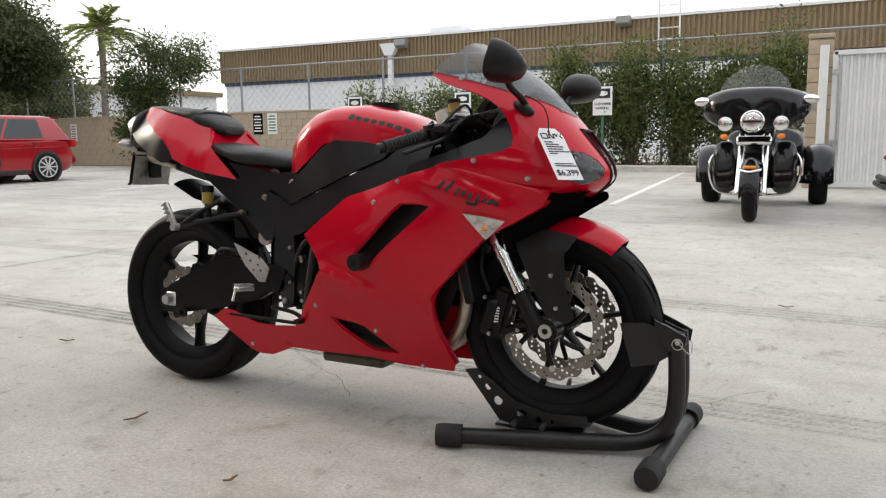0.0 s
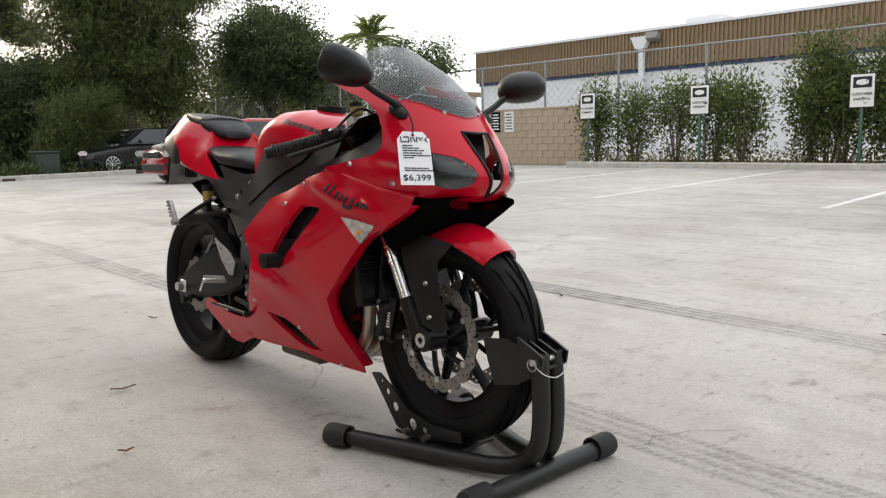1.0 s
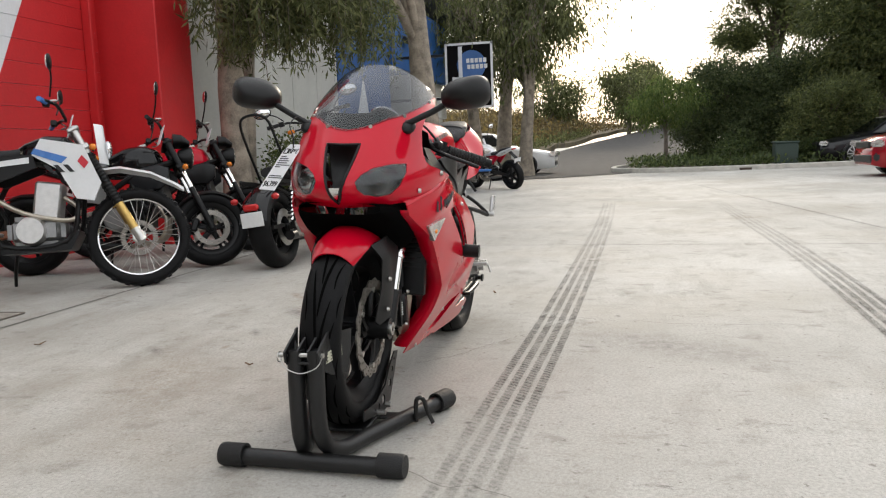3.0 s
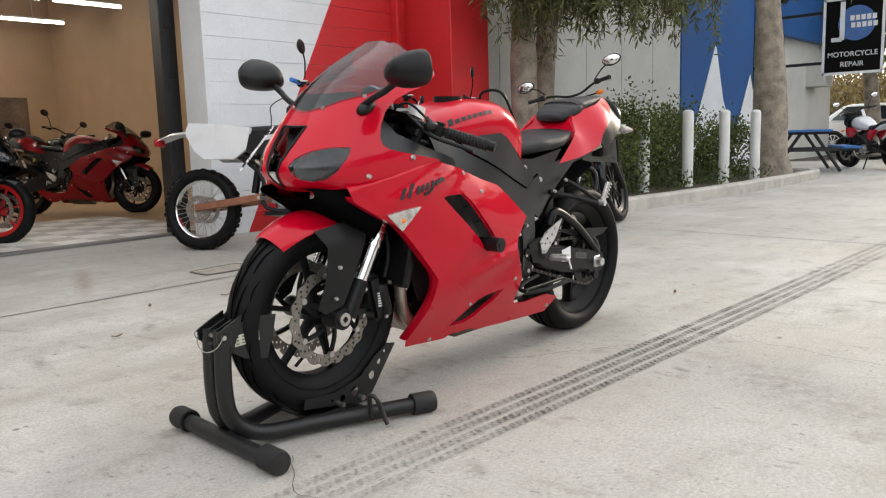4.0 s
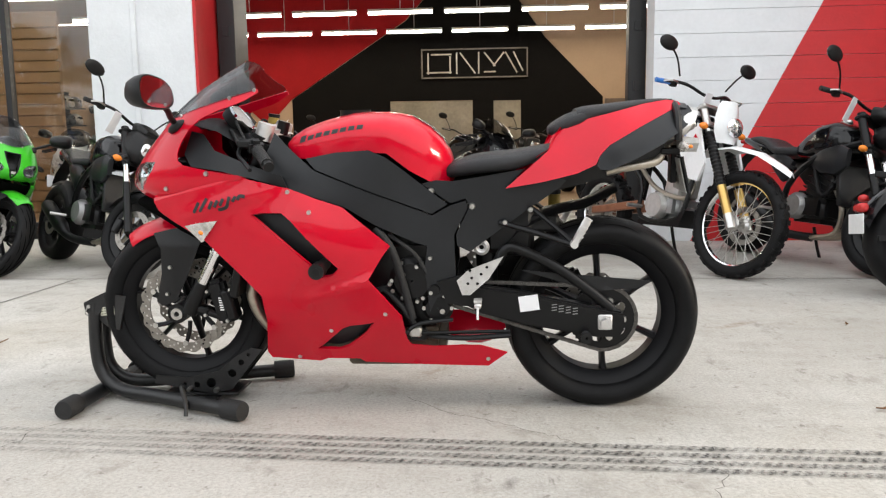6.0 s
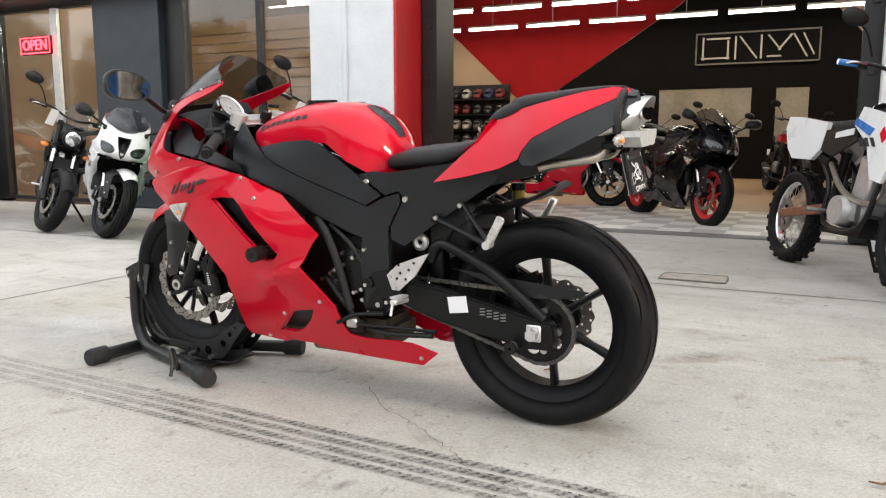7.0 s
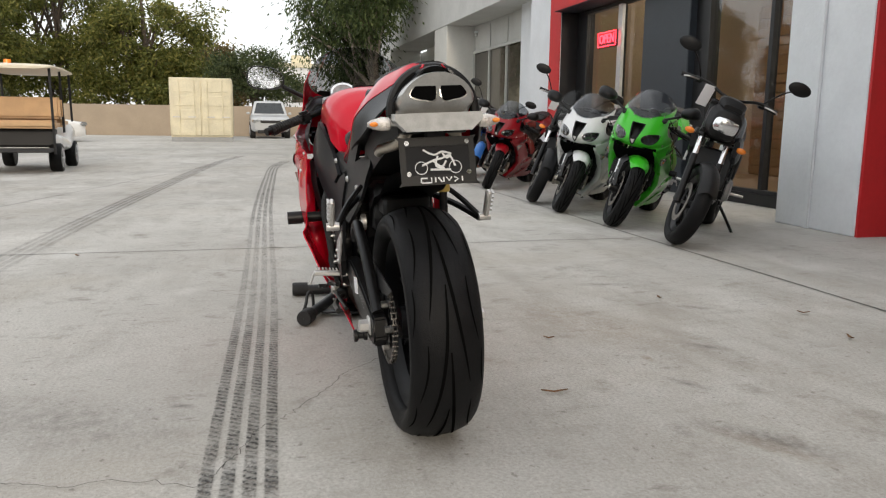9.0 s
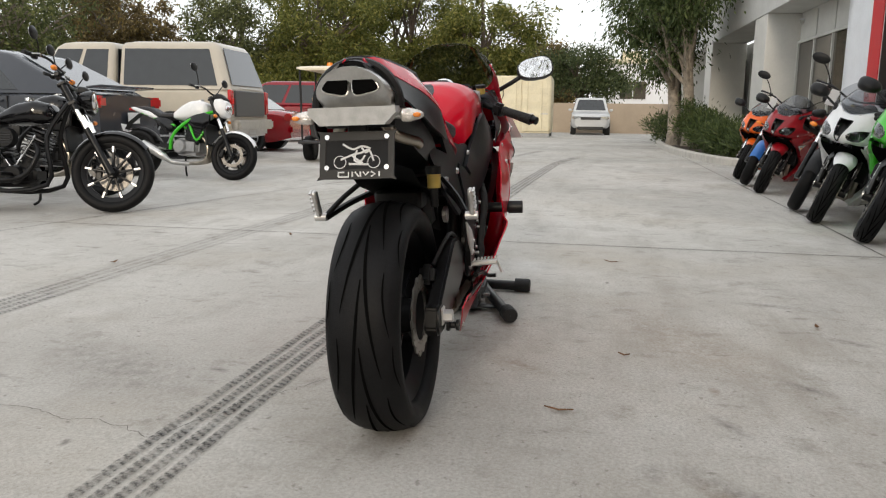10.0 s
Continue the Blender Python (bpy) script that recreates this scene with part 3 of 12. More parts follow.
for i in range(15):
    for j in range(8):
        o = new("floor_tile", tiles[(i + j) % 2])
        o.parent, o.location = fl_ob, (-1.95 + 0.3 * i, -5.15 - 0.3 * j, 0.013)
tagged(part("threshold", box(bmesh.new(), (0.35, -4.93, 0.012), (4.2, 0.12, 0.024), None, 0.005), mat("threshold_steel", (0.22, 0.21, 0.2), 0.5, metal=0.6), None), "worn metal threshold strip under the roller door", "threshold", kind="structure")
wallbox("wall_showroom_back", -5.0, 9.2, -15.8, -15.5, 0, 4.6, TAN, "tan rear wall of the showroom")
wb = bpy.data.objects["wall_showroom_back"]
part("black_field", prism(bmesh.new(), [(4.4, 2.0), (1.7, 3.72), (1.0, 4.5), (-0.6, 4.5), (-1.44, 3.3), (-2.75, 1.95), (-2.75, 0.0), (4.4, 0.0)], -15.5, -15.48, ([(2.1, 0.9), (2.1, 1.92), (0.2, 1.92), (0.2, 0.9)], [(-0.28, 0.9), (-0.28, 1.9), (-0.9, 1.9), (-0.9, 0.9)]), 1.0), BLKW, wb, "black painted slanted field")
part("red_field", prism(bmesh.new(), [(8.4, 4.5), (5.0, 1.4), (4.42, 2.0), (1.72, 3.73), (1.02, 4.5)], -15.5, -15.478, (), 1.0), REDIN, wb, "red painted slanted field")
# opaque panes: the bright reflections in the glass are put into a pale mottled colour
for x0, x1 in ((2.1, 0.2), (-0.28, -0.9)):
    part("inner_window", box(bmesh.new(), ((x0 + x1) / 2, -15.495, 1.41), (abs(x0 - x1), 0.02, 1.0)), mat("lit_office_glass", (0.26, 0.23, 0.18), 0.1, var=0.25, scale=1.5), wb, "pale reflecting office window")
part("dark_display_panel", box(bmesh.new(), (-3.6, -15.49, 1.2), (1.6, 0.02, 1.4)), mat("wall_display", (0.12, 0.09, 0.07), 0.3, var=0.5, scale=2), wb)
wallbox("wall_showroom_west", -5.3, -5.0, -15.8, -4.75, 0, 4.6, TAN, "tan west wall of the showroom")
wallbox("wall_showroom_east", 9.2, 9.5, -15.8, -5.08, 0, 4.6, TAN, "tan east wall of the showroom")
tagged(part("ceiling", box(bmesh.new(), (2.1, -10.3, 4.7), (14.8, 11.2, 0.2)), ROOFM, None), "dark open ceiling of the showroom", "ceiling", kind="structure")
for y in (-7.0, -9.5, -12.5):
    tagged(part("ceiling_duct", cyl(bmesh.new(), (-4.9, y, 4.25), (9.1, y, 4.25), 0.16, None, 16), ROOFM, None), "dark round air duct under the ceiling", "duct", "ceiling ducts", "structure")
for x in (-3, 1, 5):
    tagged(part("ceiling_beam", box(bmesh.new(), (x, -10.2, 4.4), (0.15, 10.4, 0.3)), ROOFM, None), "dark steel beam under the ceiling", "beam", "ceiling beams", "structure")
TUBE = mat("lit_tube", (1.0, 0.95, 0.86), 0.5, var=0, emit=7.0)
lampbody = mat("lamp_body", (0.6, 0.6, 0.58), 0.5)
first = None
for y in (-14.3, -11.9, -9.5):
    for i in range(9):
        x = -5.0 + 0.59 + 1.40 * i + 0.205
        if first is None:
            first = thing("tube_lamp", pose(x, y, 3.3), "lit white fluorescent tube lamp hung from the ceiling", "lamp", "ceiling tube lamps")
            part("tube", cyl(bmesh.new(), (-0.585, 0, 0), (0.585, 0, 0), 0.026, None, 12), TUBE, first)
            part("housing", box(bmesh.new(), (0, 0, 0.055), (1.2, 0.06, 0.04), None, 0.006), lampbody, first)
            part("hanger", cyl(bmesh.new(), (0, 0, 0.07), (0, 0, 1.3), 0.008, None, 6), lampbody, first)
        else:
            copy_thing(first, pose(x, y, 3.3))
for y in (-14.3, -11.9, -9.5):
    a = new("tube_row_light", bpy.data.lights.new("tube_row_light", "AREA"))
    a.data.shape, a.data.size, a.data.size_y, a.data.energy, a.data.color = "RECTANGLE", 12.0, 0.08, 52, (1.0, 0.86, 0.66)
    a.location = (2.0, y, 3.24)

for x in (4.6, 6.5, 8.1):
    copy_thing(first, pose(x, -6.3, 3.3))
a = new("tube_row_light", bpy.data.lights.new("tube_row_light", "AREA"))
a.data.shape, a.data.size, a.data.size_y, a.data.energy, a.data.color = "RECTANGLE", 4.8, 0.08, 26, (1.0, 0.86, 0.66)
a.location = (6.4, -6.3, 3.24)

# shop sign on the rear wall, drawn as plain angular strokes
DULLSIGN = mat("dull_sign_metal", (0.15, 0.13, 0.11), 0.45, var=0.3)
PALESIGN = mat("pale_sign_metal", (0.5, 0.46, 0.40), 0.4, var=0.2)
o = thing("shop_sign", pose(0.15, -15.44, 2.74), "dark framed shop sign with pale angular mark", "sign")
part("board", box(bmesh.new(), (0, 0, 0), (2.42, 0.06, 0.66), None, 0.01), BLKW, o)
for d, c in (((2.42, 0.02, 0.03), (0, 0.035, 0.315)), ((2.42, 0.02, 0.03), (0, 0.035, -0.315)), ((0.03, 0.02, 0.66), (1.195, 0.035, 0)), ((0.03, 0.02, 0.66), (-1.195, 0.035, 0))):
    part("frame_strip", box(bmesh.new(), c, d), DULLSIGN, o)
for pts in (((1.05, -0.2), (1.05, 0.2)), ((1.05, -0.2), (0.55, -0.2), (0.55, 0.12)), ((0.95, 0.2), (0.55, 0.2)), ((0.4, -0.2), (0.4, 0.2)), ((0.3, 0.2), (0.0, -0.2)), ((-0.1, -0.2), (-0.1, 0.2)), ((-0.25, 0.2), (-0.45, -0.05), (-0.65, 0.2)), ((-0.25, -0.2), (-0.45, -0.2)), ((-0.72, 0.2), (-0.95, -0.2)), ((-0.90, 0.2), (-1.08, -0.16))):
    for a, b in zip(pts, pts[1:]):
        a, b = Vector((a[0], 0.045, a[1])), Vector((b[0], 0.045, b[1]))
        q = (b - a).to_track_quat("X", "Y").to_matrix().to_4x4()
        part("mark_stroke", box(bmesh.new(), (a + b) / 2, ((b - a).length + 0.07, 0.03, 0.08), q), PALESIGN, o)

# shop front east of the pillar
wallbox("wall_over_shopfront", 3.2, 9.45, -5.1, -4.5, 2.62, 3.6, DARKP, "slate header over the shop front")
wallbox("wall_shop_upper", 3.2, 9.45, -5.1, -4.44, 3.6, TOP, WWALL, "white upper wall of the shop")
part("red_triangle", prism(bmesh.new(), [(9.44, 2.63), (8.2, 2.63), (8.6, 3.5), (9.44, 3.5)], -4.5, -4.488, (), 1.0), RWALL, bpy.data.objects["wall_over_shopfront"], "red painted slanted field")
wallbox("wall_panel_shopfront", 5.9, 7.03, -5.05, -4.8, 0, 2.62, DARKP, "slate panel between window and door", 0.01)
wallbox("wall_fin_east", 9.45, 10.85, -5.6, -4.62, 0, TOP, WWALL, "white fin wall at the shop's east end", 0.01)
wallbox("wall_fin_east_band", 9.43, 9.448, -4.94, -4.63, 0, TOP, BLKF, "dark painted inner face of the fin wall")
wallbox("wall_east_jamb", 9.1, 9.43, -5.06, -4.92, 0, 2.62, BLKF, "black jamb between shop door and fin wall")
part("red_edge", box(bmesh.new(), (9.67, -4.614, 3.2), (0.44, 0.012, 6.4)), RWALL, bpy.data.objects["wall_fin_east"])
part("switch_box", box(bmesh.new(), (9.72, -4.59, 1.32), (0.08, 0.04, 0.14), None, 0.005), WWALL, bpy.data.objects["wall_fin_east"])


def shop_window(name, x0, x1, z0, z1, y, bars=()):
    o = thing(name, pose(0, 0, 0), "large black-framed shop window", "window", "", "structure")
    f = 0.045
    for c, d in ((((x0 + x1) / 2, y, z0 + f / 2), (x1 - x0, 0.09, f)), (((x0 + x1) / 2, y, z1 - f / 2), (x1 - x0, 0.09, f)), ((x0 + f / 2, y, (z0 + z1) / 2), (f, 0.09, z1 - z0 - 2 * f)), ((x1 - f / 2, y, (z0 + z1) / 2), (f, 0.09, z1 - z0 - 2 * f))):
        part("window_frame", box(bmesh.new(), c, d, None, 0.003), BLKF, o)
    for b in bars:
        part("mullion", box(bmesh.new(), (b, y, (z0 + z1) / 2), (0.06, 0.09, z1 - z0 - 2 * f), None, 0.003), BLKF, o)
    g = part("pane", box(bmesh.new(), ((x0 + x1) / 2, y - 0.01, (z0 + z1) / 2), (x1 - x0 - 2 * f, 0.006, z1 - z0 - 2 * f)), GLASS, o)
    g.visible_shadow = False
    return o


shop_window("window_1", 3.21, 5.62, 0.12, 2.6, -4.92, (4.45,))
wallbox("wall_under_window", 3.21, 5.62, -5.0, -4.86, 0, 0.12, BLKF, "black sill wall under the window")
wallbox("wall_dark_jamb", 5.62, 5.9, -5.05, -4.9, 0, 2.62, BLKF, "black jamb beside the window")
dr = shop_window("door_1", 7.04, 9.1, 0.02, 2.6, -4.95, (7.9,))
dr["label"], dr["category"] = "black-framed glass shop door with a red neon sign", "door"
part("door_edge", box(bmesh.new(), (7.84, -4.885, 1.3), (0.12, 0.05, 2.5)), ALU, dr)
part("door_handle", tube(bmesh.new(), [(7.72, -4.9, 0.9), (7.72, -4.84, 0.92), (7.72, -4.84, 1.2), (7.72, -4.9, 1.22)], 0.012, 8, 4), STEEL, dr)
# neon sign
o = thing("open_sign", pose(8.19, -4.86, 2.09), "lit red neon open sign in the shop door", "sign")
part("sign_board", box(bmesh.new(), (0, 0, 0), (0.62, 0.03, 0.24), None, 0.01), BLKF, o)
neon = mat("neon_red", (1.0, 0.03, 0.045), 0.5, var=0, emit=5.0)
part("neon_border", tube(bmesh.new(), [(-0.29, 0.03, -0.10), (0.29, 0.03, -0.10), (0.29, 0.03, 0.10), (-0.29, 0.03, 0.10)], 0.008, 6, closed=True), neon, o)
words("OPEN", 0.19, Matrix.Translation((0, 0.03, 0)) @ Matrix.Rotation(radians(180), 4, "Z") @ Matrix.Rotation(radians(90), 4, "X"), neon, o, "neon_letters", 0.008)
# slat wall and racks behind the glass
SLAT = mat("slatwall_wood", (0.34, 0.20, 0.10), 0.55, var=0.12, scale=4)
o = thing("slat_wall", pose(0, 0, 0), "tan slotted display wall behind the shop window", "display wall", kind="structure")
part("slat_back", box(bmesh.new(), (7.35, -8.06, 1.4), (3.3, 0.04, 2.8)), SLAT, o)
for i in range(18):
    part("slat", box(bmesh.new(), (7.35, -8.02, 0.1 + 0.15 * i), (3.3, 0.03, 0.135), None, 0.004), SLAT, o)
random.seed(11)
rack_m = [mat("boxed_goods_" + n, c, 0.5, var=0.15, scale=8) for n, c in (("dark", (0.03, 0.03, 0.03)), ("red", (0.16, 0.02, 0.02)), ("black", (0.015, 0.015, 0.015)), ("grey", (0.12, 0.11, 0.11)), ("blue", (0.03, 0.045, 0.11)), ("white", (0.4, 0.38, 0.35)))]


def helmet_rack(m, wide, rows):
    o = thing("helmet_rack", m, "wall rack filled with motorcycle helmets", "rack", "helmet racks")
    for r in range(rows):
        part("shelf", box(bmesh.new(), (0, 0, 0.35 + 0.36 * r), (wide, 0.35, 0.025)), BLKF, o)
    part("rack_back", box(bmesh.new(), (0, -0.19, 0.2 + 0.18 * rows), (wide, 0.02, 0.36 * rows + 0.3)), BLKF, o)
    for r in range(rows):
        for i in range(int(wide / 0.29)):
            c = Vector((-wide / 2 + 0.16 + 0.29 * i, 0.02, 0.35 + 0.36 * r + 0.135))
            b = ball(bmesh.new(), c, (0.24, 0.28, 0.25), 2)
            box(b, c + Vector((0, 0.09, -0.06)), (0.17, 0.1, 0.12), None, 0.03)
            h = part("helmet", b, random.choice(rack_m), None, "", 60)
            h.matrix_world = m
            tagged(h, "full-face motorcycle helmet standing on the rack", "helmet", "helmets on the rack")
            v = part("visor", ball(bmesh.new(), c + Vector((0, 0.035, 0.02)), (0.2, 0.24, 0.1), 2), GLOSSBLK, h)


helmet_rack(pose(7.2, -15.2, 0, 0, 0, 0), 3.2, 5)
helmet_rack(pose(8.72, -11.6, 0, 0, 0, 90), 4.6, 5)

# building east of the fin
wallbox("wall_east_office", 13.0, 17.0, -5.75, -5.42, 0, 3.25, GWALL, "pale grey recessed office wall")
wallbox("wall_east_panel", 10.85, 13.0, -5.75, -5.22, 0, 3.25, WWALL, "bluish white wall panel beside the fin")
wallbox("wall_east_upper", 10.85, 38.0, -5.75, -4.64, 3.25, 7.4, mat("upper_stucco", (0.56, 0.56, 0.54), 0.8, var=0.08, scale=1.5), "grey upper storey over the offices", 0.01)
for i, x in enumerate((17.0, 24.8, 32.8)):
    wallbox("wall_column", x, x + 1.3, -5.75, -4.66, 0, 3.25, mat("column_white", (0.66, 0.65, 0.61), 0.8, var=0.06, scale=2, bump=0.2), "off-white rendered column under the upper storey", 0.01)
wallbox("wall_east_far", 18.3, 38.0, -6.2, -5.9, 0, 3.25, GWALL, "grey recessed wall of the far offices")
DUSK = mat("dim_office_glass", (0.075, 0.065, 0.05), 0.06, var=0.3, scale=1)
k = 2
for x0, x1, y, z0, z1 in ((13.05, 16.9, -5.41, 0.9, 2.58), (18.8, 24.4, -5.89, 0.8, 2.9), (26.6, 32.2, -5.89, 0.8, 2.9)):
    o = thing("window_%d" % k, pose(0, 0, 0), "office window with pale frames under flat panels", "window", "", "structure")
    k += 1
    part("pane", box(bmesh.new(), ((x0 + x1) / 2, y + 0.01, (z0 + z1) / 2), (x1 - x0, 0.02, z1 - z0)), DUSK, o)
    n = max(2, int((x1 - x0) / 1.25))
    for i in range(n + 1):
        part("window_frame", box(bmesh.new(), (x0 + (x1 - x0) * i / n, y + 0.03, (z0 + z1) / 2), (0.06, 0.06, z1 - z0 + 0.06)), GWALL, o)
    for z in (z0, z1):
        part("window_sill", box(bmesh.new(), ((x0 + x1) / 2, y + 0.035, z), (x1 - x0, 0.07, 0.06)), GWALL, o)
    for i in range(n):
        part("upper_panel", box(bmesh.new(), (x0 + (x1 - x0) * (i + 0.5) / n, y + 0.01, z1 + 0.33), ((x1 - x0) / n - 0.07, 0.02, 0.56), None, 0.005), GWALL, o)
o = thing("wall_camera", pose(16.7, -5.36, 3.05), "small white dome camera on the wall", "security camera")
part("mount", box(bmesh.new(), (0, 0, 0.03), (0.1, 0.1, 0.05), None, 0.01), WWALL, o)
part("dome", ball(bmesh.new(), (0, 0.02, -0.03), (0.1, 0.1, 0.1)), GWALL, o)
o = thing("wall_plaque", pose(11.95, -5.2, 2.72), "small white plaque with dark bars", "plaque")
part("plate", box(bmesh.new(), (0, 0, 0), (0.55, 0.02, 0.2), None, 0.004), WWALL, o)
part("bars", box(bmesh.new(), (0, 0.012, 0), (0.4, 0.005, 0.07)), rack_m[2], o)

# west of the shop: grey panel wall, blue workshop
wg = wallbox("wall_grey_west", -11.4, -4.95, -4.75, -4.41, 0, TOP, GWALL, "pale grey panelled wall with upright joints")
for i in range(6):
    part("wall_panel", box(bmesh.new(), (-10.85 + 1.07 * i, -4.405, 3.2), (1.055, 0.014, 6.4)), GWALL, wg)
wallbox("wall_blue_front", -14.9, -11.4, -4.75, -4.38, 0, 5.6, BLUEW, "blue painted workshop wall")
wallbox("wall_blue_recess", -17.2, -14.9, -5.6, -5.2, 0, 3.0, BLKW, "dark recessed entrance of the workshop")
wallbox("wall_blue_header", -21.0, -14.9, -5.2, -4.3, 2.9, 4.6, BLUEW, "blue fascia over the workshop entrance")
wallbox("wall_blue_end", -21.0, -17.2, -5.2, -4.5, 0, 2.9, GWALL, "grey end wall of the workshop")
part("white_peak", prism(bmesh.new(), [(-11.5, 0.0), (-12.9, 2.45), (-13.3, 1.4), (-13.6, 1.0), (-14.6, 0.0)], -4.38, -4.368, (), 2.0), WWALL, bpy.data.objects["wall_blue_front"], "white painted peak")
part("white_peak", prism(bmesh.new(), [(-13.5, 0.0), (-14.7, 1.95), (-14.88, 1.6), (-14.88, 0.0)], -4.366, -4.36, (), 2.0), WWALL, bpy.data.objects["wall_blue_front"], "white painted peak")
bm = prism(bmesh.new(), [(-22, 4.6), (-14.5, 5.7), (-14.5, 5.9), (-22, 4.75)], -5.6, -3.9, (), 3.0)
tagged(part("workshop_roof", bm, mat("dark_roof", (0.05, 0.05, 0.055), 0.8), None), "dark sloping roof edge of the workshop", "roof", kind="structure")
o = thing("workshop_sign", pose(-15.3, -2.55, 2.6, 0, 0, 0), "black projecting workshop sign with white border", "sign")
part("board", box(bmesh.new(), (0, 0, 0), (0.08, 1.12, 1.5), None, 0.01), BLKW, o)
for c, d in (((0.045, 0, 0.73), (0.02, 1.12, 0.05)), ((0.045, 0, -0.73), (0.02, 1.12, 0.05)), ((0.045, 0.54, 0), (0.02, 0.05, 1.5)), ((0.045, -0.54, 0), (0.02, 0.05, 1.5))):
    part("border", box(bmesh.new(), c, d), SILVERINK, o)
faceE = Matrix.Translation((0.046, 0, 0)) @ Matrix.Rotation(radians(90), 4, "Z") @ Matrix.Rotation(radians(90), 4, "X")
words("MOTORCYCLE", 0.14, Matrix.Translation((0, 0.0, -0.36)) @ faceE, SILVERINK, o, "lettering", 0.004)
words("REPAIR", 0.14, Matrix.Translation((0, 0.0, -0.56)) @ faceE, SILVERINK, o, "lettering", 0.004)
bm = cyl(bmesh.new(), (0.042, 0.06, 0.24), (0.05, 0.06, 0.24), 0.34, None, 32)
part("disc", bm, mat("sign_blue", (0.06, 0.14, 0.34), 0.5), o, "blue disc emblem")
bm = box(bmesh.new(), (0.055, -0.2, 0.3), (0.01, 0.09, 0.75), None, 0.003)
box(bm, (0.055, -0.3, -0.06), (0.01, 0.2, 0.08), None, 0.003)
for i in range(5):
    part("emblem_bar", box(bmesh.new(), (0.055, -0.02 + 0.1 * i, 0.34), (0.01, 0.075, 0.1), None, 0.003), SILVERINK, o)
    part("emblem_bar", box(bmesh.new(), (0.055, 0.0 + 0.1 * i, 0.2), (0.01, 0.075, 0.1), None, 0.003), SILVERINK, o)
part("emblem_hook", bm, SILVERINK, o)
part("sign_arm", box(bmesh.new(), (0, -1.3, 0.5), (0.06, 1.5, 0.06)), BLKF, o)
part("sign_arm", box(bmesh.new(), (0, -1.3, -0.5), (0.06, 1.5, 0.06)), BLKF, o)
o = thing("air_conditioner", pose(-19.2, -4.3, 2.1), "grey window air conditioner in the wall", "air conditioner")
part("case", box(bmesh.new(), (0, 0, 0), (0.7, 0.5, 0.6), None, 0.02), GWALL, o)
for i in range(7):
    part("louvre", box(bmesh.new(), (0, 0.255, -0.22 + 0.07 * i), (0.6, 0.02, 0.03)), STEEL, o)
for x in (-12.4, -16.0):
    o = thing("wall_floodlight", pose(x, -4.3, 3.6), "black floodlight on the blue wall", "lamp", "wall floodlights")
    part("head", box(bmesh.new(), (0, 0.1, 0), (0.3, 0.22, 0.14), Matrix.Rotation(radians(-30), 4, "X"), 0.02), BLKF, o)
    part("arm", cyl(bmesh.new(), (0, 0, 0.05), (0, -0.1, 0.05), 0.02), BLKF, o)

# bollards and kerb by the planting bed
BOLM = mat("white_bollard_paint", (0.72, 0.72, 0.70), 0.5, var=0.08, scale=6)
KERB = mat("kerb_concrete", (0.46, 0.44, 0.40), 0.85, var=0.2, scale=6, bump=0.4)
SOIL = mat("planting_soil", (0.06, 0.042, 0.03), 0.95, var=0.4, scale=12, bump=1.0, bscale=30)
first = None
for x, y in ((-7.0, -2.85), (-7.75, -2.6), (-8.6, -2.45), (-9.5, -2.35)):
    if first is None:
        first = thing("bollard", pose(x, y, 0), "round white painted steel bollard beside the planting bed", "bollard", "bollards")
        part("post", cyl(bmesh.new(), (0, 0, 0), (0, 0, 1.06), 0.072, None, 24), BOLM, first)
        part("dome_cap", ball(bmesh.new(), (0, 0, 1.055), (0.144, 0.144, 0.09), 3), BOLM, first)
        part("foot_collar", cyl(bmesh.new(), (0, 0, 0), (0, 0, 0.05), 0.13, 0.11, 24), KERB, first)
    else:
        copy_thing(first, pose(x, y, 0))


def kerb(name, pts, label):
    p = [Vector((*q, gz(*q))) for q in curve([np.array(a) for a in pts], 6)]
    rings = []
    for i, q in enumerate(p):
        d = (p[min(i + 1, len(p) - 1)] - p[max(i - 1, 0)]).normalized()
        s = Vector((-d.y, d.x, 0))
        rings.append([q + s * a + Vector((0, 0, h)) for a, h in ((-0.075, -0.05), (-0.075, 0.12), (-0.055, 0.145), (0.055, 0.145), (0.075, 0.12), (0.075, -0.05))])
    tagged(part(name, loft(bmesh.new(), rings), KERB, None, "", 30), label, "kerb", kind="structure")


def bed(name, outline, z, label, material=None):
    bm = patch(bmesh.new(), lambda u, v: (u, v, gz(u, v) + z + 0.05 * noise.noise(Vector((u * 1.5, v * 1.5, 0)))), outline, (), 0.6, 0.08)
    tagged(part(name, bm, material or SOIL, None), label, "planting bed", kind="structure")


kerb("kerb_west", [(-5.0, -3.7), (-4.9, -2.4), (-5.6, -2.15), (-7.2, -2.0), (-10.4, -1.95), (-11.6, -2.3), (-11.8, -4.3)], "pale concrete kerb round the planting bed")
bed("planting_bed_west", [(-5.0, -4.4), (-5.0, -2.35), (-7, -2.1), (-10.3, -2.05), (-11.5, -2.4), (-11.7, -4.4)], 0.08, "dark soil of the planting bed at the wall")
kerb("kerb_east", [(12.5, -4.3), (12.6, -3.4), (14.5, -3.05), (18, -2.85), (23, -3.0), (28, -3.4)], "pale concrete kerb along the east planting bed")
bed("planting_bed_east", [(12.7, -4.4), (12.7, -3.4), (14.5, -3.1), (18, -2.9), (23, -3.1), (28, -3.5), (28, -4.4)], 0.08, "soil of the east planting bed")
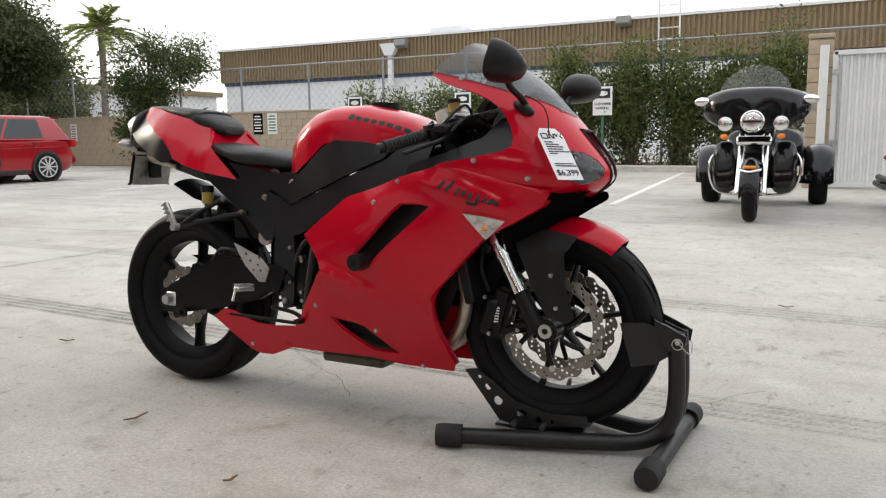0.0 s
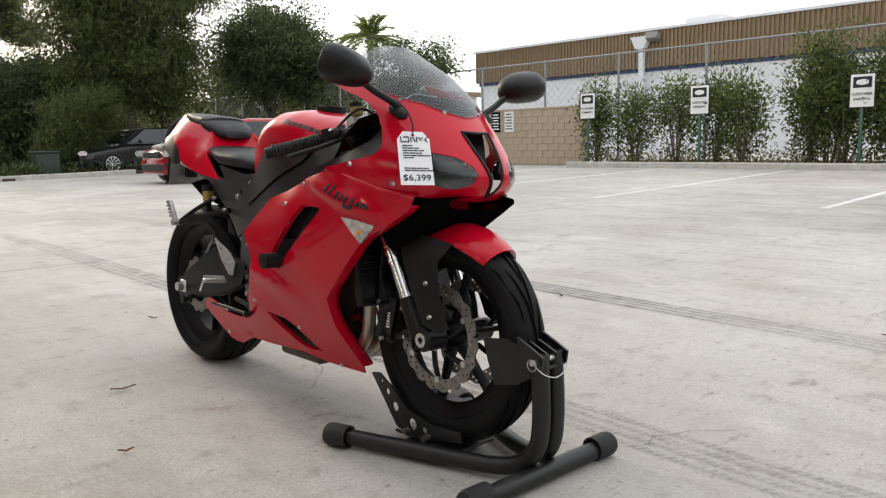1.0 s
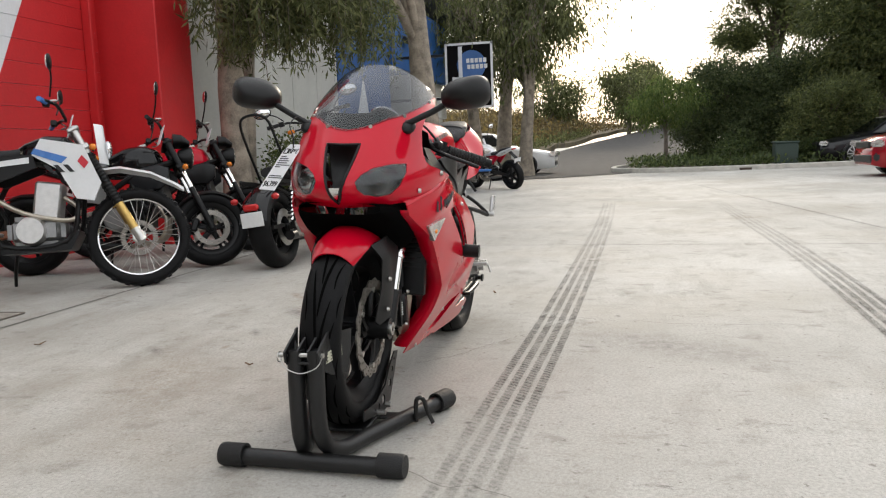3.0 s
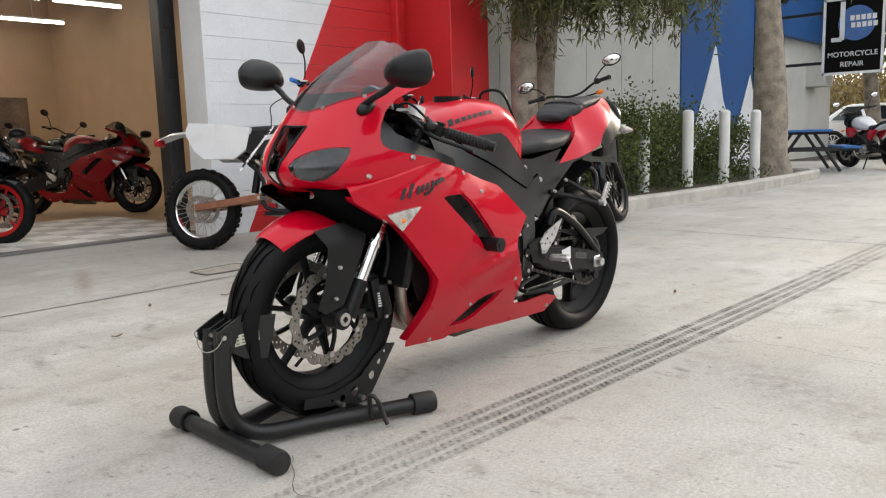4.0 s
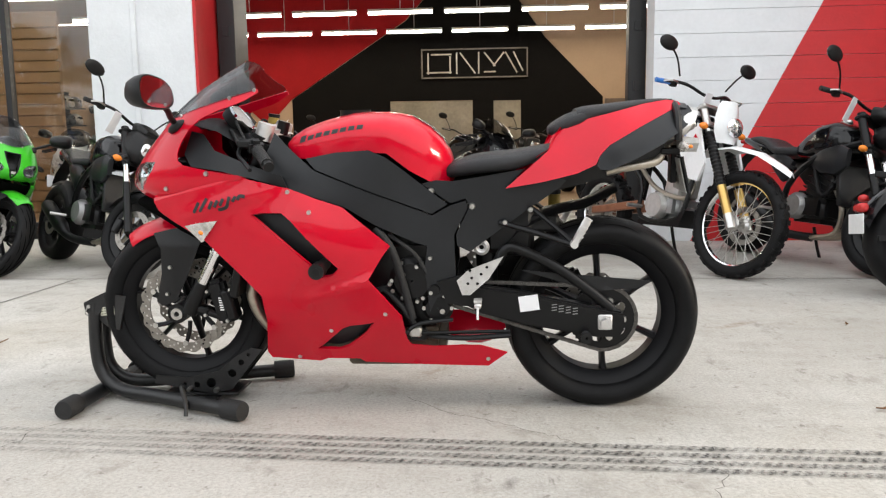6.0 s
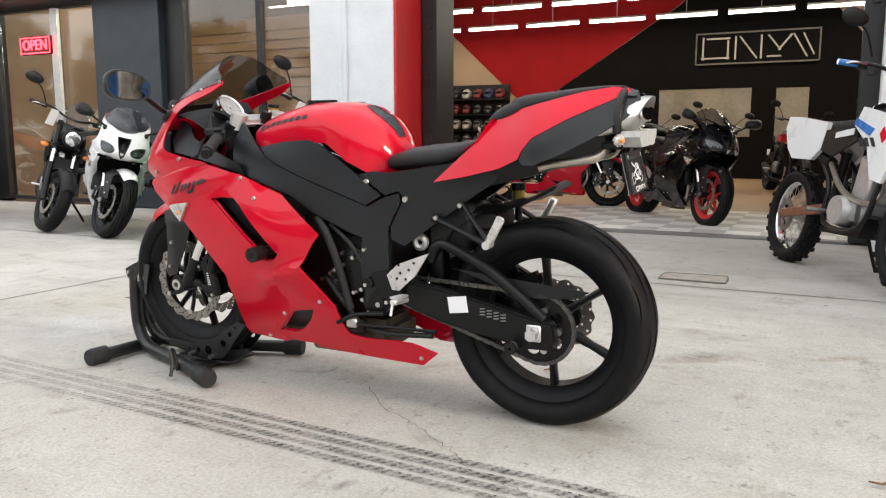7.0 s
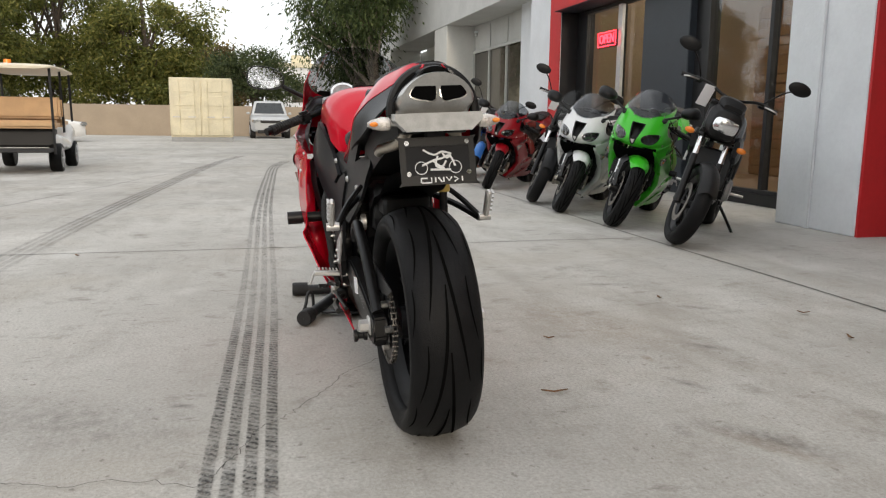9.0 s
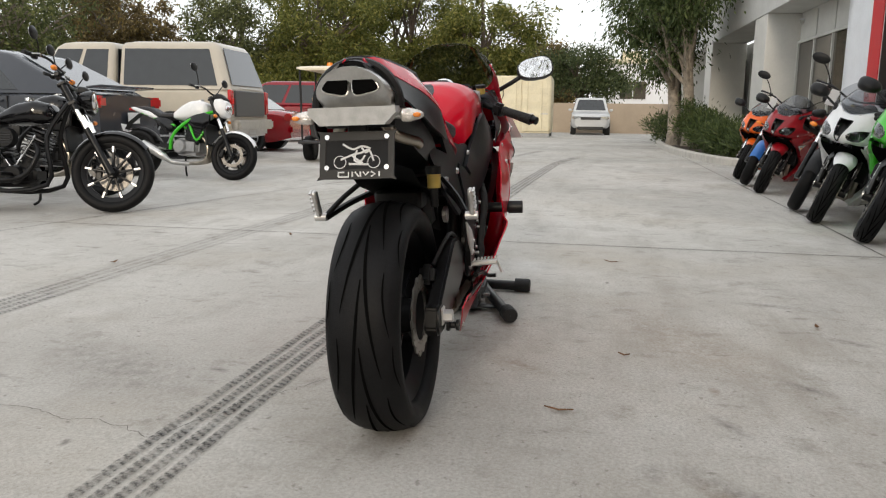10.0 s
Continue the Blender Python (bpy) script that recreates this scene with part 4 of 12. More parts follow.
kerb("kerb_island", [(-22, 8.2), (-21.6, 6.5), (-21.4, 4.5), (-21.2, 2.4), (-21.9, 1.0), (-24, 0.7), (-27, 1.4), (-31, 4.0)], "curved concrete kerb of the planted island")
bed("planting_island", [(-22, 8.3), (-21.6, 6.4), (-21.3, 4.4), (-21.3, 2.4), (-22, 1.2), (-24, 0.9), (-27, 1.6), (-31, 4.2), (-44, 12), (-44, 22), (-24, 22)], 0.08, "planted island with mulch and low shrubs")
kerb("kerb_hedge", [(-10.9, 15.6), (-6, 15.75), (-1.5, 15.6), (0.8, 15.4)], "low concrete kerb in front of the hedge")
bed("hedge_bed", [(-10.9, 15.65), (-6, 15.8), (-1.5, 15.65), (0.8, 15.5), (0.8, 19), (-10.9, 19)], 0.07, "mulch under the hedge", mat("bark_mulch", (0.11, 0.055, 0.03), 0.95, var=0.4, scale=20, bump=1.0, bscale=40))
# road beyond the island
ASPH = mat("asphalt", (0.075, 0.072, 0.07), 0.9, var=0.2, scale=3, bump=0.5, bscale=90, spec=0.1)


def road(name, pts, w, material, label, h):
    p = curve([np.array(a) for a in pts], 8)
    bm, rows = bmesh.new(), []
    for i, q in enumerate(p):
        d = p[min(i + 1, len(p) - 1)] - p[max(i - 1, 0)]
        d = d[:2] / np.linalg.norm(d[:2])
        s = np.array((-d[1], d[0])) * w / 2
        rows.append((bm.verts.new((*(q[:2] + s), q[2] + h)), bm.verts.new((*(q[:2] - s), q[2] + h))))
    for a, b in zip(rows, rows[1:]):
        bm.faces.new((a[0], a[1], b[1], b[0]))
    tagged(part(name, bm, material, None), label, "road", kind="structure")


hill = [(-20, -9, 0), (-22, -3, 0), (-26, -0.8, 0.0), (-34, -0.2, 0.2), (-48, 2.2, 1.0), (-62, 8, 2.6), (-78, 9, 4.6), (-110, 2, 7.0)]
road("road", hill, 7.0, ASPH, "dark asphalt road that climbs away past the island", 0.02)
bm = patch(bmesh.new(), lambda u, v: (u, v, 0.03 + max(0, -u - 26) * 0.05 + 0.25 * noise.noise(Vector((u * 0.2, v * 0.2, 1)))+ (0.16 * max(0, min(12, -v - 3.2))) ), [(-24, -5), (-30, -4.2), (-40, -3.2), (-60, -1), (-80, 4), (-110, -4), (-110, -30), (-24, -30)], (), 4.0, 0.3)
tagged(part("bank", bm, mat("dry_bank", (0.11, 0.09, 0.05), 0.95, var=0.4, scale=1.5, bump=1.0, bscale=8), None), "dry brush-covered bank beside the road", "bank", kind="structure")
bm = patch(bmesh.new(), lambda u, v: (u, v, 0.03 + max(0, -u - 30) * 0.06 + 0.25 * noise.noise(Vector((u * 0.2, v * 0.2, 4)))), [(-32, 6), (-48, 7.5), (-62, 13), (-80, 14), (-110, 8), (-110, 60), (-32, 60)], (), 5.0, 0.3)
tagged(part("hillside", bm, mat("scrub_ground", (0.10, 0.085, 0.05), 0.95, var=0.4, scale=1.0, bump=1.0, bscale=6), None), "scrub-covered slope beyond the island", "hillside", kind="structure")

# ---- north side: block wall, fence, industrial building ----
BLOCK = mat("tan_concrete_block", (0.40, 0.32, 0.235), 0.85, var=0.12, scale=8, bump=0.5, bscale=70)
MORT = mat("mortar", (0.30, 0.26, 0.21), 0.9, var=0.15)
nz0 = gz(-15, 16.5)
wn_ob = wallbox("wall_north", -34, -11.0, 16.525, 16.68, nz0 - 0.1, nz0 + 1.62, MORT, "tan concrete block boundary wall")
part("cap_course", box(bmesh.new(), (-22.5, 16.6, nz0 + 1.65), (23.0, 0.22, 0.06), None, 0.01), BLOCK, wn_ob)
ped = wallbox("wall_pilaster", 0.90, 1.21, 11.17, 11.53, 0, 2.3, MORT, "tan block pilaster beside the white gate", 0.01)
for i in range(11):
    part("block", box(bmesh.new(), (1.055, 11.35, 0.1 + 0.2075 * i), (0.345, 0.40, 0.199), None, 0.006), BLOCK, ped)
part("cap", box(bmesh.new(), (1.055, 11.35, 2.34), (0.36, 0.42, 0.07), None, 0.012), BLOCK, ped)
wallbox("wall_enclosure", 0.95, 1.15, 11.55, 17.0, 0, 2.2, BLOCK, "tan block side wall of the bin enclosure", 0.01)
GATEM = mat("white_corrugated_steel", (0.70, 0.70, 0.69), 0.45, var=0.06, scale=2)
o = thing("metal_gate", pose(1.26, 11.2, 0.05), "white corrugated steel gate of the bin enclosure", "gate")
zig = []
for i in range(36):
    x = 0.1 * i
    zig += [(x, 0.0), (x + 0.035, 0.0), (x + 0.05, 0.03), (x + 0.085, 0.03)]
bm, rows = bmesh.new(), []
for x, y in zig:
    rows.append((bm.verts.new((x, y, 0.08)), bm.verts.new((x, y, 2.02))))
for a, b in zip(rows, rows[1:]):
    bm.faces.new((a[0], b[0], b[1], a[1]))
part("sheet", bm, GATEM, o, "", 0)
for c, d in (((1.78, -0.02, 2.03), (3.6, 0.06, 0.07)), ((1.78, -0.02, 0.06), (3.6, 0.06, 0.07)), ((0.0, -0.02, 1.05), (0.07, 0.06, 2.0))):
    part("gate_frame", box(bmesh.new(), c, d, None, 0.004), GATEM, o)
part("gate_post", box(bmesh.new(), (-0.15, -0.115, 1.07), (0.12, 0.12, 2.14), None, 0.006), GATEM, o)
part("latch_rod", cyl(bmesh.new(), (0.06, -0.07, 0.5), (0.06, -0.07, 1.9), 0.012), STEEL, o)
for z in (0.7, 1.75):
    part("hinge", box(bmesh.new(), (0.02, -0.06, z), (0.12, 0.04, 0.08), None, 0.004), STEEL, o)

FENCEM = mat("galvanised_pipe", (0.28, 0.29, 0.30), 0.5, metal=0.6, var=0.12)
o = thing("chain_link_fence", pose(0, 0, 0), "grey chain-link fence with pipe posts above the wall", "fence", kind="structure")
for i in range(15):
    x = -33 + 2.55 * i
    part("post", cyl(bmesh.new(), (x, 16.75, nz0 + (1.2 if x < -11 else 0)), (x, 16.75, nz0 + 3.05), 0.035, None, 10), FENCEM, o)
part("top_rail", cyl(bmesh.new(), (-33, 16.75, nz0 + 3.0), (2.7, 16.75, nz0 + 3.0), 0.025, None, 8), FENCEM, o)
bm = bmesh.new()
for i in range(150):
    x = -33 + 0.24 * i
    for d in (1, -1):
        a, b = Vector((x, 16.75, nz0 + 1.7)), Vector((x + d * 1.3, 16.75, nz0 + 3.0))
        box(bm, (a + b) / 2, ((b - a).length, 0.004, 0.006), (b - a).to_track_quat("X", "Y").to_matrix().to_4x4())
w = part("wire_mesh", bm, FENCEM, o, "", 0)
w["kind"] = "stuff"

# industrial building behind
BRIB = mat("brown_ribbed_cladding", (0.21, 0.15, 0.085), 0.8, var=0.12, scale=2)
IWHITE = mat("white_industrial_wall", (0.68, 0.69, 0.71), 0.7, var=0.05, scale=1)
o = thing("industrial_building", pose(0, 0, 0), "long industrial building with white wall and brown ribbed fascia", "building")
part("wall", box(bmesh.new(), (-5.0, 38, 1.7), (42, 20, 4.0)), IWHITE, o, "", 0)
part("fascia", box(bmesh.new(), (-5.0, 38, 4.47), (42.3, 20.3, 1.5)), BRIB, o, "brown ribbed fascia", 0)
part("stripe", box(bmesh.new(), (-5.0, 38, 3.64), (42.1, 20.1, 0.14)), mat("navy_stripe", (0.03, 0.05, 0.12), 0.6), o, "", 0)
bm = bmesh.new()
for i in range(235):
    box(bm, (-26.1 + 0.18 * i, 27.83, 4.47), (0.085, 0.07, 1.48))
r = part("rib", bm, BRIB, o, "", 0)
r["kind"] = "stuff"
part("roof_edge", box(bmesh.new(), (-5.0, 38, 5.27), (42.5, 20.5, 0.1)), IWHITE, o, "", 0)
dsp = part("downspout", box(bmesh.new(), (-16.3, 27.7, 2.6), (0.22, 0.2, 3.9), None, 0.02), IWHITE, o)
part("rainhead", prism(bmesh.new(), [(-16.75, 5.0), (-15.85, 5.0), (-16.1, 4.5), (-16.5, 4.5)], 27.5, 27.78, (), 1.0), IWHITE, o)
for x in (-15.7, -6.1):
    part("floodlight", box(bmesh.new(), (x, 27.6, 4.95 if x < -10 else 5.15), (0.55, 0.35, 0.3), Matrix.Rotation(radians(-20), 4, "X"), 0.03), mat("lamp_grey", (0.2, 0.2, 0.19), 0.5), o)
ld = part("ladder", cyl(bmesh.new(), (-4.8, 27.6, 3.9), (-4.8, 27.6, 6.4), 0.03), IWHITE, o)
part("ladder_rail", cyl(bmesh.new(), (-4.05, 27.6, 3.9), (-4.05, 27.6, 6.4), 0.03), IWHITE, ld)
for i in range(6):
    part("rung", cyl(bmesh.new(), (-4.8, 27.6, 4.0 + 0.4 * i), (-4.05, 27.6, 4.0 + 0.4 * i), 0.02, None, 8), IWHITE, ld)
part("roof_unit", box(bmesh.new(), (-14.5, 30, 5.55), (1.6, 1.2, 0.5), None, 0.03), IWHITE, o)
for x in (-8.5, 2.0):
    dk = part("dock_door", box(bmesh.new(), (x, 27.97, 1.5), (3.4, 0.1, 2.9)), GATEM, o)
    for i in range(9):
        part("door_rib", box(bmesh.new(), (x, 27.91, 0.3 + 0.31 * i), (3.4, 0.03, 0.06)), GATEM, dk)
# small white office further west
o = thing("office_building", pose(-46, 33, 0), "low white office building with dark window bands", "building")
part("wall", box(bmesh.new(), (0, 0, 1.9), (20, 10, 3.8)), IWHITE, o, "", 0)
part("roof", box(bmesh.new(), (0, 0, 3.95), (20.6, 10.6, 0.3)), BRIB, o, "", 0)
for i in range(5):
    w = part("window", box(bmesh.new(), (-8 + 4 * i, -5.02, 2.2), (2.6, 0.08, 1.6)), DUSK, o)
    part("window_frame", box(bmesh.new(), (-8 + 4 * i, -5.07, 2.2), (0.06, 0.04, 1.6)), IWHITE, w)

# signs: customer parking posts, small wall notices
SIGNW = mat("white_sign_enamel", (0.75, 0.75, 0.73), 0.4, var=0.06)
GREENP = mat("green_sign_post", (0.05, 0.12, 0.08), 0.6, var=0.2)
faceS = Matrix.Rotation(radians(90), 4, "X")
first = None
for x in (-10.45, -7.2, -3.6):
    y = 15.9
    if first is None:
        first = thing("parking_sign", pose(x, y, gz(x, y)), "white customer parking sign on a green steel post", "sign", "parking signs")
        part("post", box(bmesh.new(), (0, 0.03, 0.95), (0.06, 0.04, 1.9), None, 0.004), GREENP, first)
        pl_ = part("sign_plate", box(bmesh.new(), (0, 0, 1.62), (0.46, 0.012, 0.66), None, 0.004), SIGNW, first)
        part("sign_border", box(bmesh.new(), (0, 0.004, 1.62), (0.50, 0.010, 0.70), None, 0.004), INK, first)
        part("emblem", box(bmesh.new(), (0, -0.01, 1.79), (0.36, 0.006, 0.22), None, 0.003), INK, pl_)
        bm = ball(bmesh.new(), (0, -0.014, 1.79), (0.26, 0.006, 0.12), 2)
        part("emblem_mark", bm, SIGNW, pl_)
        words("CUSTOMER", 0.078, Matrix.Translation((0, -0.010, 1.55)) @ faceS, INK, pl_, "lettering", 0.003)
        words("PARKING", 0.078, Matrix.Translation((0, -0.010, 1.45)) @ faceS, INK, pl_, "lettering", 0.003)
    else:
        copy_thing(first, pose(x, y, gz(x, y)))
for x, z, w, h, c in ((-22.6, 1.15, 0.3, 0.6, SIGNW), (-18.9, 1.15, 0.35, 0.62, SIGNW), (-14.35, 1.3, 0.36, 0.62, BLKW), (-13.8, 1.3, 0.36, 0.62, SIGNW), (-19.6, 2.2, 0.3, 0.35, mat("blue_notice", (0.1, 0.12, 0.5), 0.5))):
    o = thing("notice", pose(x, 16.495, nz0 + z), "small printed notice fixed on the boundary wall", "notice", "wall notices")
    nb = part("notice_board", box(bmesh.new(), (0, 0, 0), (w, 0.02, h), None, 0.003), c, o)
    bm = bmesh.new()
    for i in range(6):
        box(bm, (0, -0.012, h * (0.36 - 0.14 * i)), (w * (0.8 if i % 2 else 0.6), 0.004, h * 0.06))
    part("notice_print", bm, rack_m[1] if c is SIGNW and x < -18 else GREENP if c is SIGNW else SILVERINK, nb)

# ---- east end: far wall, container ----
FARW = mat("tan_rendered_wall", (0.34, 0.275, 0.205), 0.85, var=0.08, scale=1.5, bump=0.3)
ez = gz(44, 5)
wallbox("wall_east_boundary", 43.8, 44.1, -12, 40, ez - 0.1, ez + 1.7, FARW, "tan rendered boundary wall at the lot's end")
o = thing("storage_container", pose(31.0, 2.05, gz(31, 2)), "cream steel storage container with double doors", "container")
CREAM = mat("cream_container_paint", (0.66, 0.60, 0.44), 0.6, var=0.12, scale=2)
part("body", box(bmesh.new(), (1.5, 0, 1.38), (3.0, 2.44, 2.4), None, 0.02), CREAM, o)
for s in (1, -1):
    d = part("door", box(bmesh.new(), (-0.03, s * 0.6, 1.38), (0.06, 1.14, 2.25), None, 0.01), CREAM, o)
    for k2 in (0.25, 0.85):
        part("lock_rod", cyl(bmesh.new(), (-0.09, s * k2, 0.25), (-0.09, s * k2, 2.5), 0.022, None, 8), CREAM, d)
        part("lock_handle", box(bmesh.new(), (-0.1, s * (k2 + 0.12), 1.0), (0.03, 0.3, 0.05)), STEEL, d)
    for i in range(4):
        part("door_panel", box(bmesh.new(), (-0.065, s * 0.6, 0.55 + 0.55 * i), (0.02, 0.95, 0.4), None, 0.008), CREAM, d)
for s in (1, -1):
    for i in range(10):
        part("rib", box(bmesh.new(), (0.15 + 0.3 * i, s * 1.225, 1.38), (0.15, 0.03, 2.2), None, 0.008), CREAM, o)
for x in (0.1, 2.9):
    part("skid_foot", box(bmesh.new(), (x, 0, 0.09), (0.2, 2.4, 0.18)), FENCEM, o)
o = thing("white_building", pose(60, -6, 0), "low white building beyond the boundary wall", "building")
part("wall", box(bmesh.new(), (0, 0, 2.0), (10, 9, 5.0)), IWHITE, o, "", 0)
part("parapet", box(bmesh.new(), (0, 0, 4.6), (10.3, 9.3, 0.3)), CREAM, o, "", 0)
for i in range(2):
    w = part("window", box(bmesh.new(), (-5.02, -2 + 4 * i, 2.6), (0.08, 1.8, 1.2)), DUSK, o)
    part("window_frame", box(bmesh.new(), (-5.06, -2 + 4 * i, 2.6), (0.05, 0.06, 1.2)), IWHITE, w)
part("roof_unit", box(bmesh.new(), (-2, 2, 5.1), (1.4, 1.4, 0.8)), CREAM, o)


# ---- wheels for all the motorcycles ----
def tyre_section(rad, wid, rim, k=12):
    """Half-round crown and bulging walls, from one bead to the other: (radius, along)."""
    w, out = wid / 2, []
    side = rim + 0.45 * (rad - rim)
    for i in range(k + 1):
        a = math.pi * i / k
        out.append((side + (rad - side) * math.sin(a) ** 0.82, -w * math.cos(a)))
    return [(rim, -w * 0.72), (rim + 0.006, -w * 0.86)] + out + [(rim + 0.006, w * 0.86), (rim, w * 0.72), (rim - 0.012, 0)]


def tyre(parent, c, rad, wid, rim, n=72, label="", knobs=0, treads=0):
    ob = part("tyre", lathe(bmesh.new(), tyre_section(rad, wid, rim), c, n), RUBBER, parent, label, 60)
    if knobs:
        bm = bmesh.new()
        for i in range(knobs):
            a = 2 * math.pi * i / knobs
            for j in (-0.38, 0, 0.38) if i % 2 else (-0.2, 0.2):
                r = rad - abs(j) * 0.03
                box(bm, (c[0] + r * math.cos(a), c[1] + j * wid, c[2] + r * math.sin(a)), (0.012, wid * 0.2, 0.03), Matrix.Rotation(-a, 4, "Y"))
        part("tread", bm, RUBBER, ob, sharp=0)
    if treads:
        w, side = wid / 2, rim + 0.45 * (rad - rim)
        bm = bmesh.new()
        for i in range(treads):
            for sg in (-1, 1):
                th0 = 2 * math.pi * (i + (0.5 if sg > 0 else 0)) / treads
                span = 2 * math.pi / treads * 1.25
                for cut in range(3):
                    f0, f1, t0, t1, wd = ((0.5, 0.33, 0.0, 1.0, 0.011), (0.30, 0.22, 0.35, 0.75, 0.008), (0.18, 0.12, 0.0, 0.3, 0.008))[cut]
                    rows = []
                    for s in np.linspace(0, 1, 14):
                        a = th0 + span * (t0 + (t1 - t0) * s)
                        f = f0 + (f1 - f0) * s + 0.03 * math.sin(math.pi * s)
                        hw = wd * math.sin(math.pi * min(1, s * 0.92 + 0.06)) ** 0.6 / wid
                        row = []
                        for ff in (f - hw * 0.25, f + hw * 0.25):
                            b = math.pi * (ff if sg < 0 else 1 - ff)
                            r = side + (rad - side) * math.sin(b) ** 0.82 + 0.0018
                            row.append(bm.verts.new((c[0] + r * math.cos(a), c[1] - w * math.cos(b) * 1.004, c[2] + r * math.sin(a))))
                        rows.append(row)
                    for p, q in zip(rows, rows[1:]):
                        bm.faces.new((p[0], p[1], q[1], q[0]))
        part("tread_groove", bm, GROOVE, ob, "dark grooves cut in the tread")
    return ob


def cast_rim(parent, name, c, rim, wid, spokes, material, hub=0.05, sw=0.03, turn=0.0, twin=0.0, lip=None):
    w = wid / 2
    prof = [(rim, -w * 0.74), (rim + 0.006, -w * 0.78), (rim + 0.006, -w * 0.66), (rim - 0.016, -w * 0.5), (rim - 0.03, -w * 0.3), (rim - 0.03, w * 0.3), (rim - 0.016, w * 0.5), (rim + 0.006, w * 0.66), (rim + 0.006, w * 0.78), (rim, w * 0.74), (rim - 0.018, w * 0.66), (rim - 0.044, w * 0.34), (rim - 0.044, -w * 0.34), (rim - 0.018, -w * 0.66)]
    bm = lathe(bmesh.new(), prof, c, 60)
    lathe(bm, [(0.012, -w * 0.75), (hub * 0.8, -w * 0.75), (hub, -w * 0.3), (hub, w * 0.3), (hub * 0.8, w * 0.75), (0.012, w * 0.75)], c, 28)
    ob = part(name, bm, material, parent)
    for i in range(spokes):
        for tw in ((-twin, twin) if twin else (0.0,)):
            a = turn + 2 * math.pi * i / spokes
            b = bmesh.new()
            m = Matrix.Translation(c) @ Matrix.Rotation(-a, 4, "Y")
            rings = []
            for r, ww, hh in ((hub * 0.8, sw * 0.62, w * 0.42), (hub + 0.03, sw * 0.5, w * 0.33), (0.6 * rim, sw * 0.4, w * 0.24), (rim - 0.05, sw * 0.46, w * 0.26), (rim - 0.034, sw * 0.75, w * 0.32)):
                off = tw * r
                rings.append([m @ Vector((r, x * hh, off + z * ww)) for x, z in ((-1, -0.5), (-0.5, -1), (0.5, -1), (1, -0.5), (1, 0.5), (0.5, 1), (-0.5, 1), (-1, 0.5))])
            loft(b, rings)
            part("spoke", b, material, ob)
    return ob


def brake_disc(parent, c, r0, r1, y, petals=0, holes=3, n=20, material=None, name="brake_disc"):
    out = [((r0 + (0.004 * math.cos(petals * a) if petals else 0)) * math.cos(a) + c[0], (r0 + (0.004 * math.cos(petals * a) if petals else 0)) * math.sin(a) + c[2]) for a in np.linspace(0, 2 * math.pi, 96, endpoint=False)]
    cuts = [ring((c[0], c[2]), r1, 48)]
    for i in range(n):
        for j in range(holes):
            a = 2 * math.pi * (i + j * 0.33) / n
            r = r1 + (r0 - r1) * (0.2 + 0.6 * (j + 0.5 * (holes == 1)) / max(1, holes - 1 + (holes == 1)))
            cuts.append(ring((c[0] + r * math.cos(a), c[2] + r * math.sin(a)), 0.0042, 8))
    return part(name, prism(bmesh.new(), out, y - 0.0025, y + 0.0025, cuts, 0.02), material or DISCM, parent, "", 30)


def bolts(parent, pts, r=0.009, material=None, name="bolt"):
    """Round-headed bolts: (x, y, z) each with its head to the outside."""
    for x, y, z in pts:
        s = 1 if y > 0 else -1
        b = cyl(bmesh.new(), (x, y - s * 0.004, z), (x, y + s * 0.003, z), r, r * 0.75, 12)
        cyl(b, (x, y + s * 0.003, z), (x, y + s * 0.0035, z), r * 0.4, None, 6)
        part(name, b, material or STEEL, parent)


# ---- the red sports motorcycle ----
from mathutils.bvhtree import BVHTree

hero = thing("sport_motorcycle", pose(0, 0, 0, -2.75), "glossy red sports motorcycle held upright in a black wheel chock", "motorcycle")

SIDE = thin_plate([(0.668, 0.756, 0.207), (0.174, 0.29, 0.171), (0.211, 0.683, 0.246), (0.525, 0.804, 0.24), (-0.011, 0.359, 0.225), (0.5, 0.653, 0.237), (0.38, 0.17, 0.085), (0.2, 0.16, 0.10), (0, 0.17, 0.12), (-0.3, 0.2, 0.15), (-0.05, 0.57, 0.25), (0.2, 0.76, 0.205), (0.78, 0.70, 0.16), (0.42, 0.35, 0.19), (0.42, 0.5, 0.225), (0.1, 0.48, 0.25), (0.35, 0.57, 0.245)])


def side_skin(x, z):
    # the pressed crease that runs forward from the rear corner
    y = SIDE(x, z)
    line = 0.482 - 0.30 * max(0.0, x - 0.03)
    fade = max(0.0, min(1.0, (0.30 - x) / 0.16))
    up = 0.015 * math.exp(-((z - line + 0.006) / (0.05 if z < line - 0.006 else 0.014)) ** 2) * fade * fade * (3 - 2 * fade)
    rim = max(0.0, min(1.0, (x - 0.26) / 0.1)) * max(0.0, min(1.0, (0.66 - x) / 0.1))
    top = 0.012 * math.exp(-((z - (0.735 - 0.30 * (x - 0.4))) / 0.022) ** 2) * rim
    return (x, y + up + top, z)


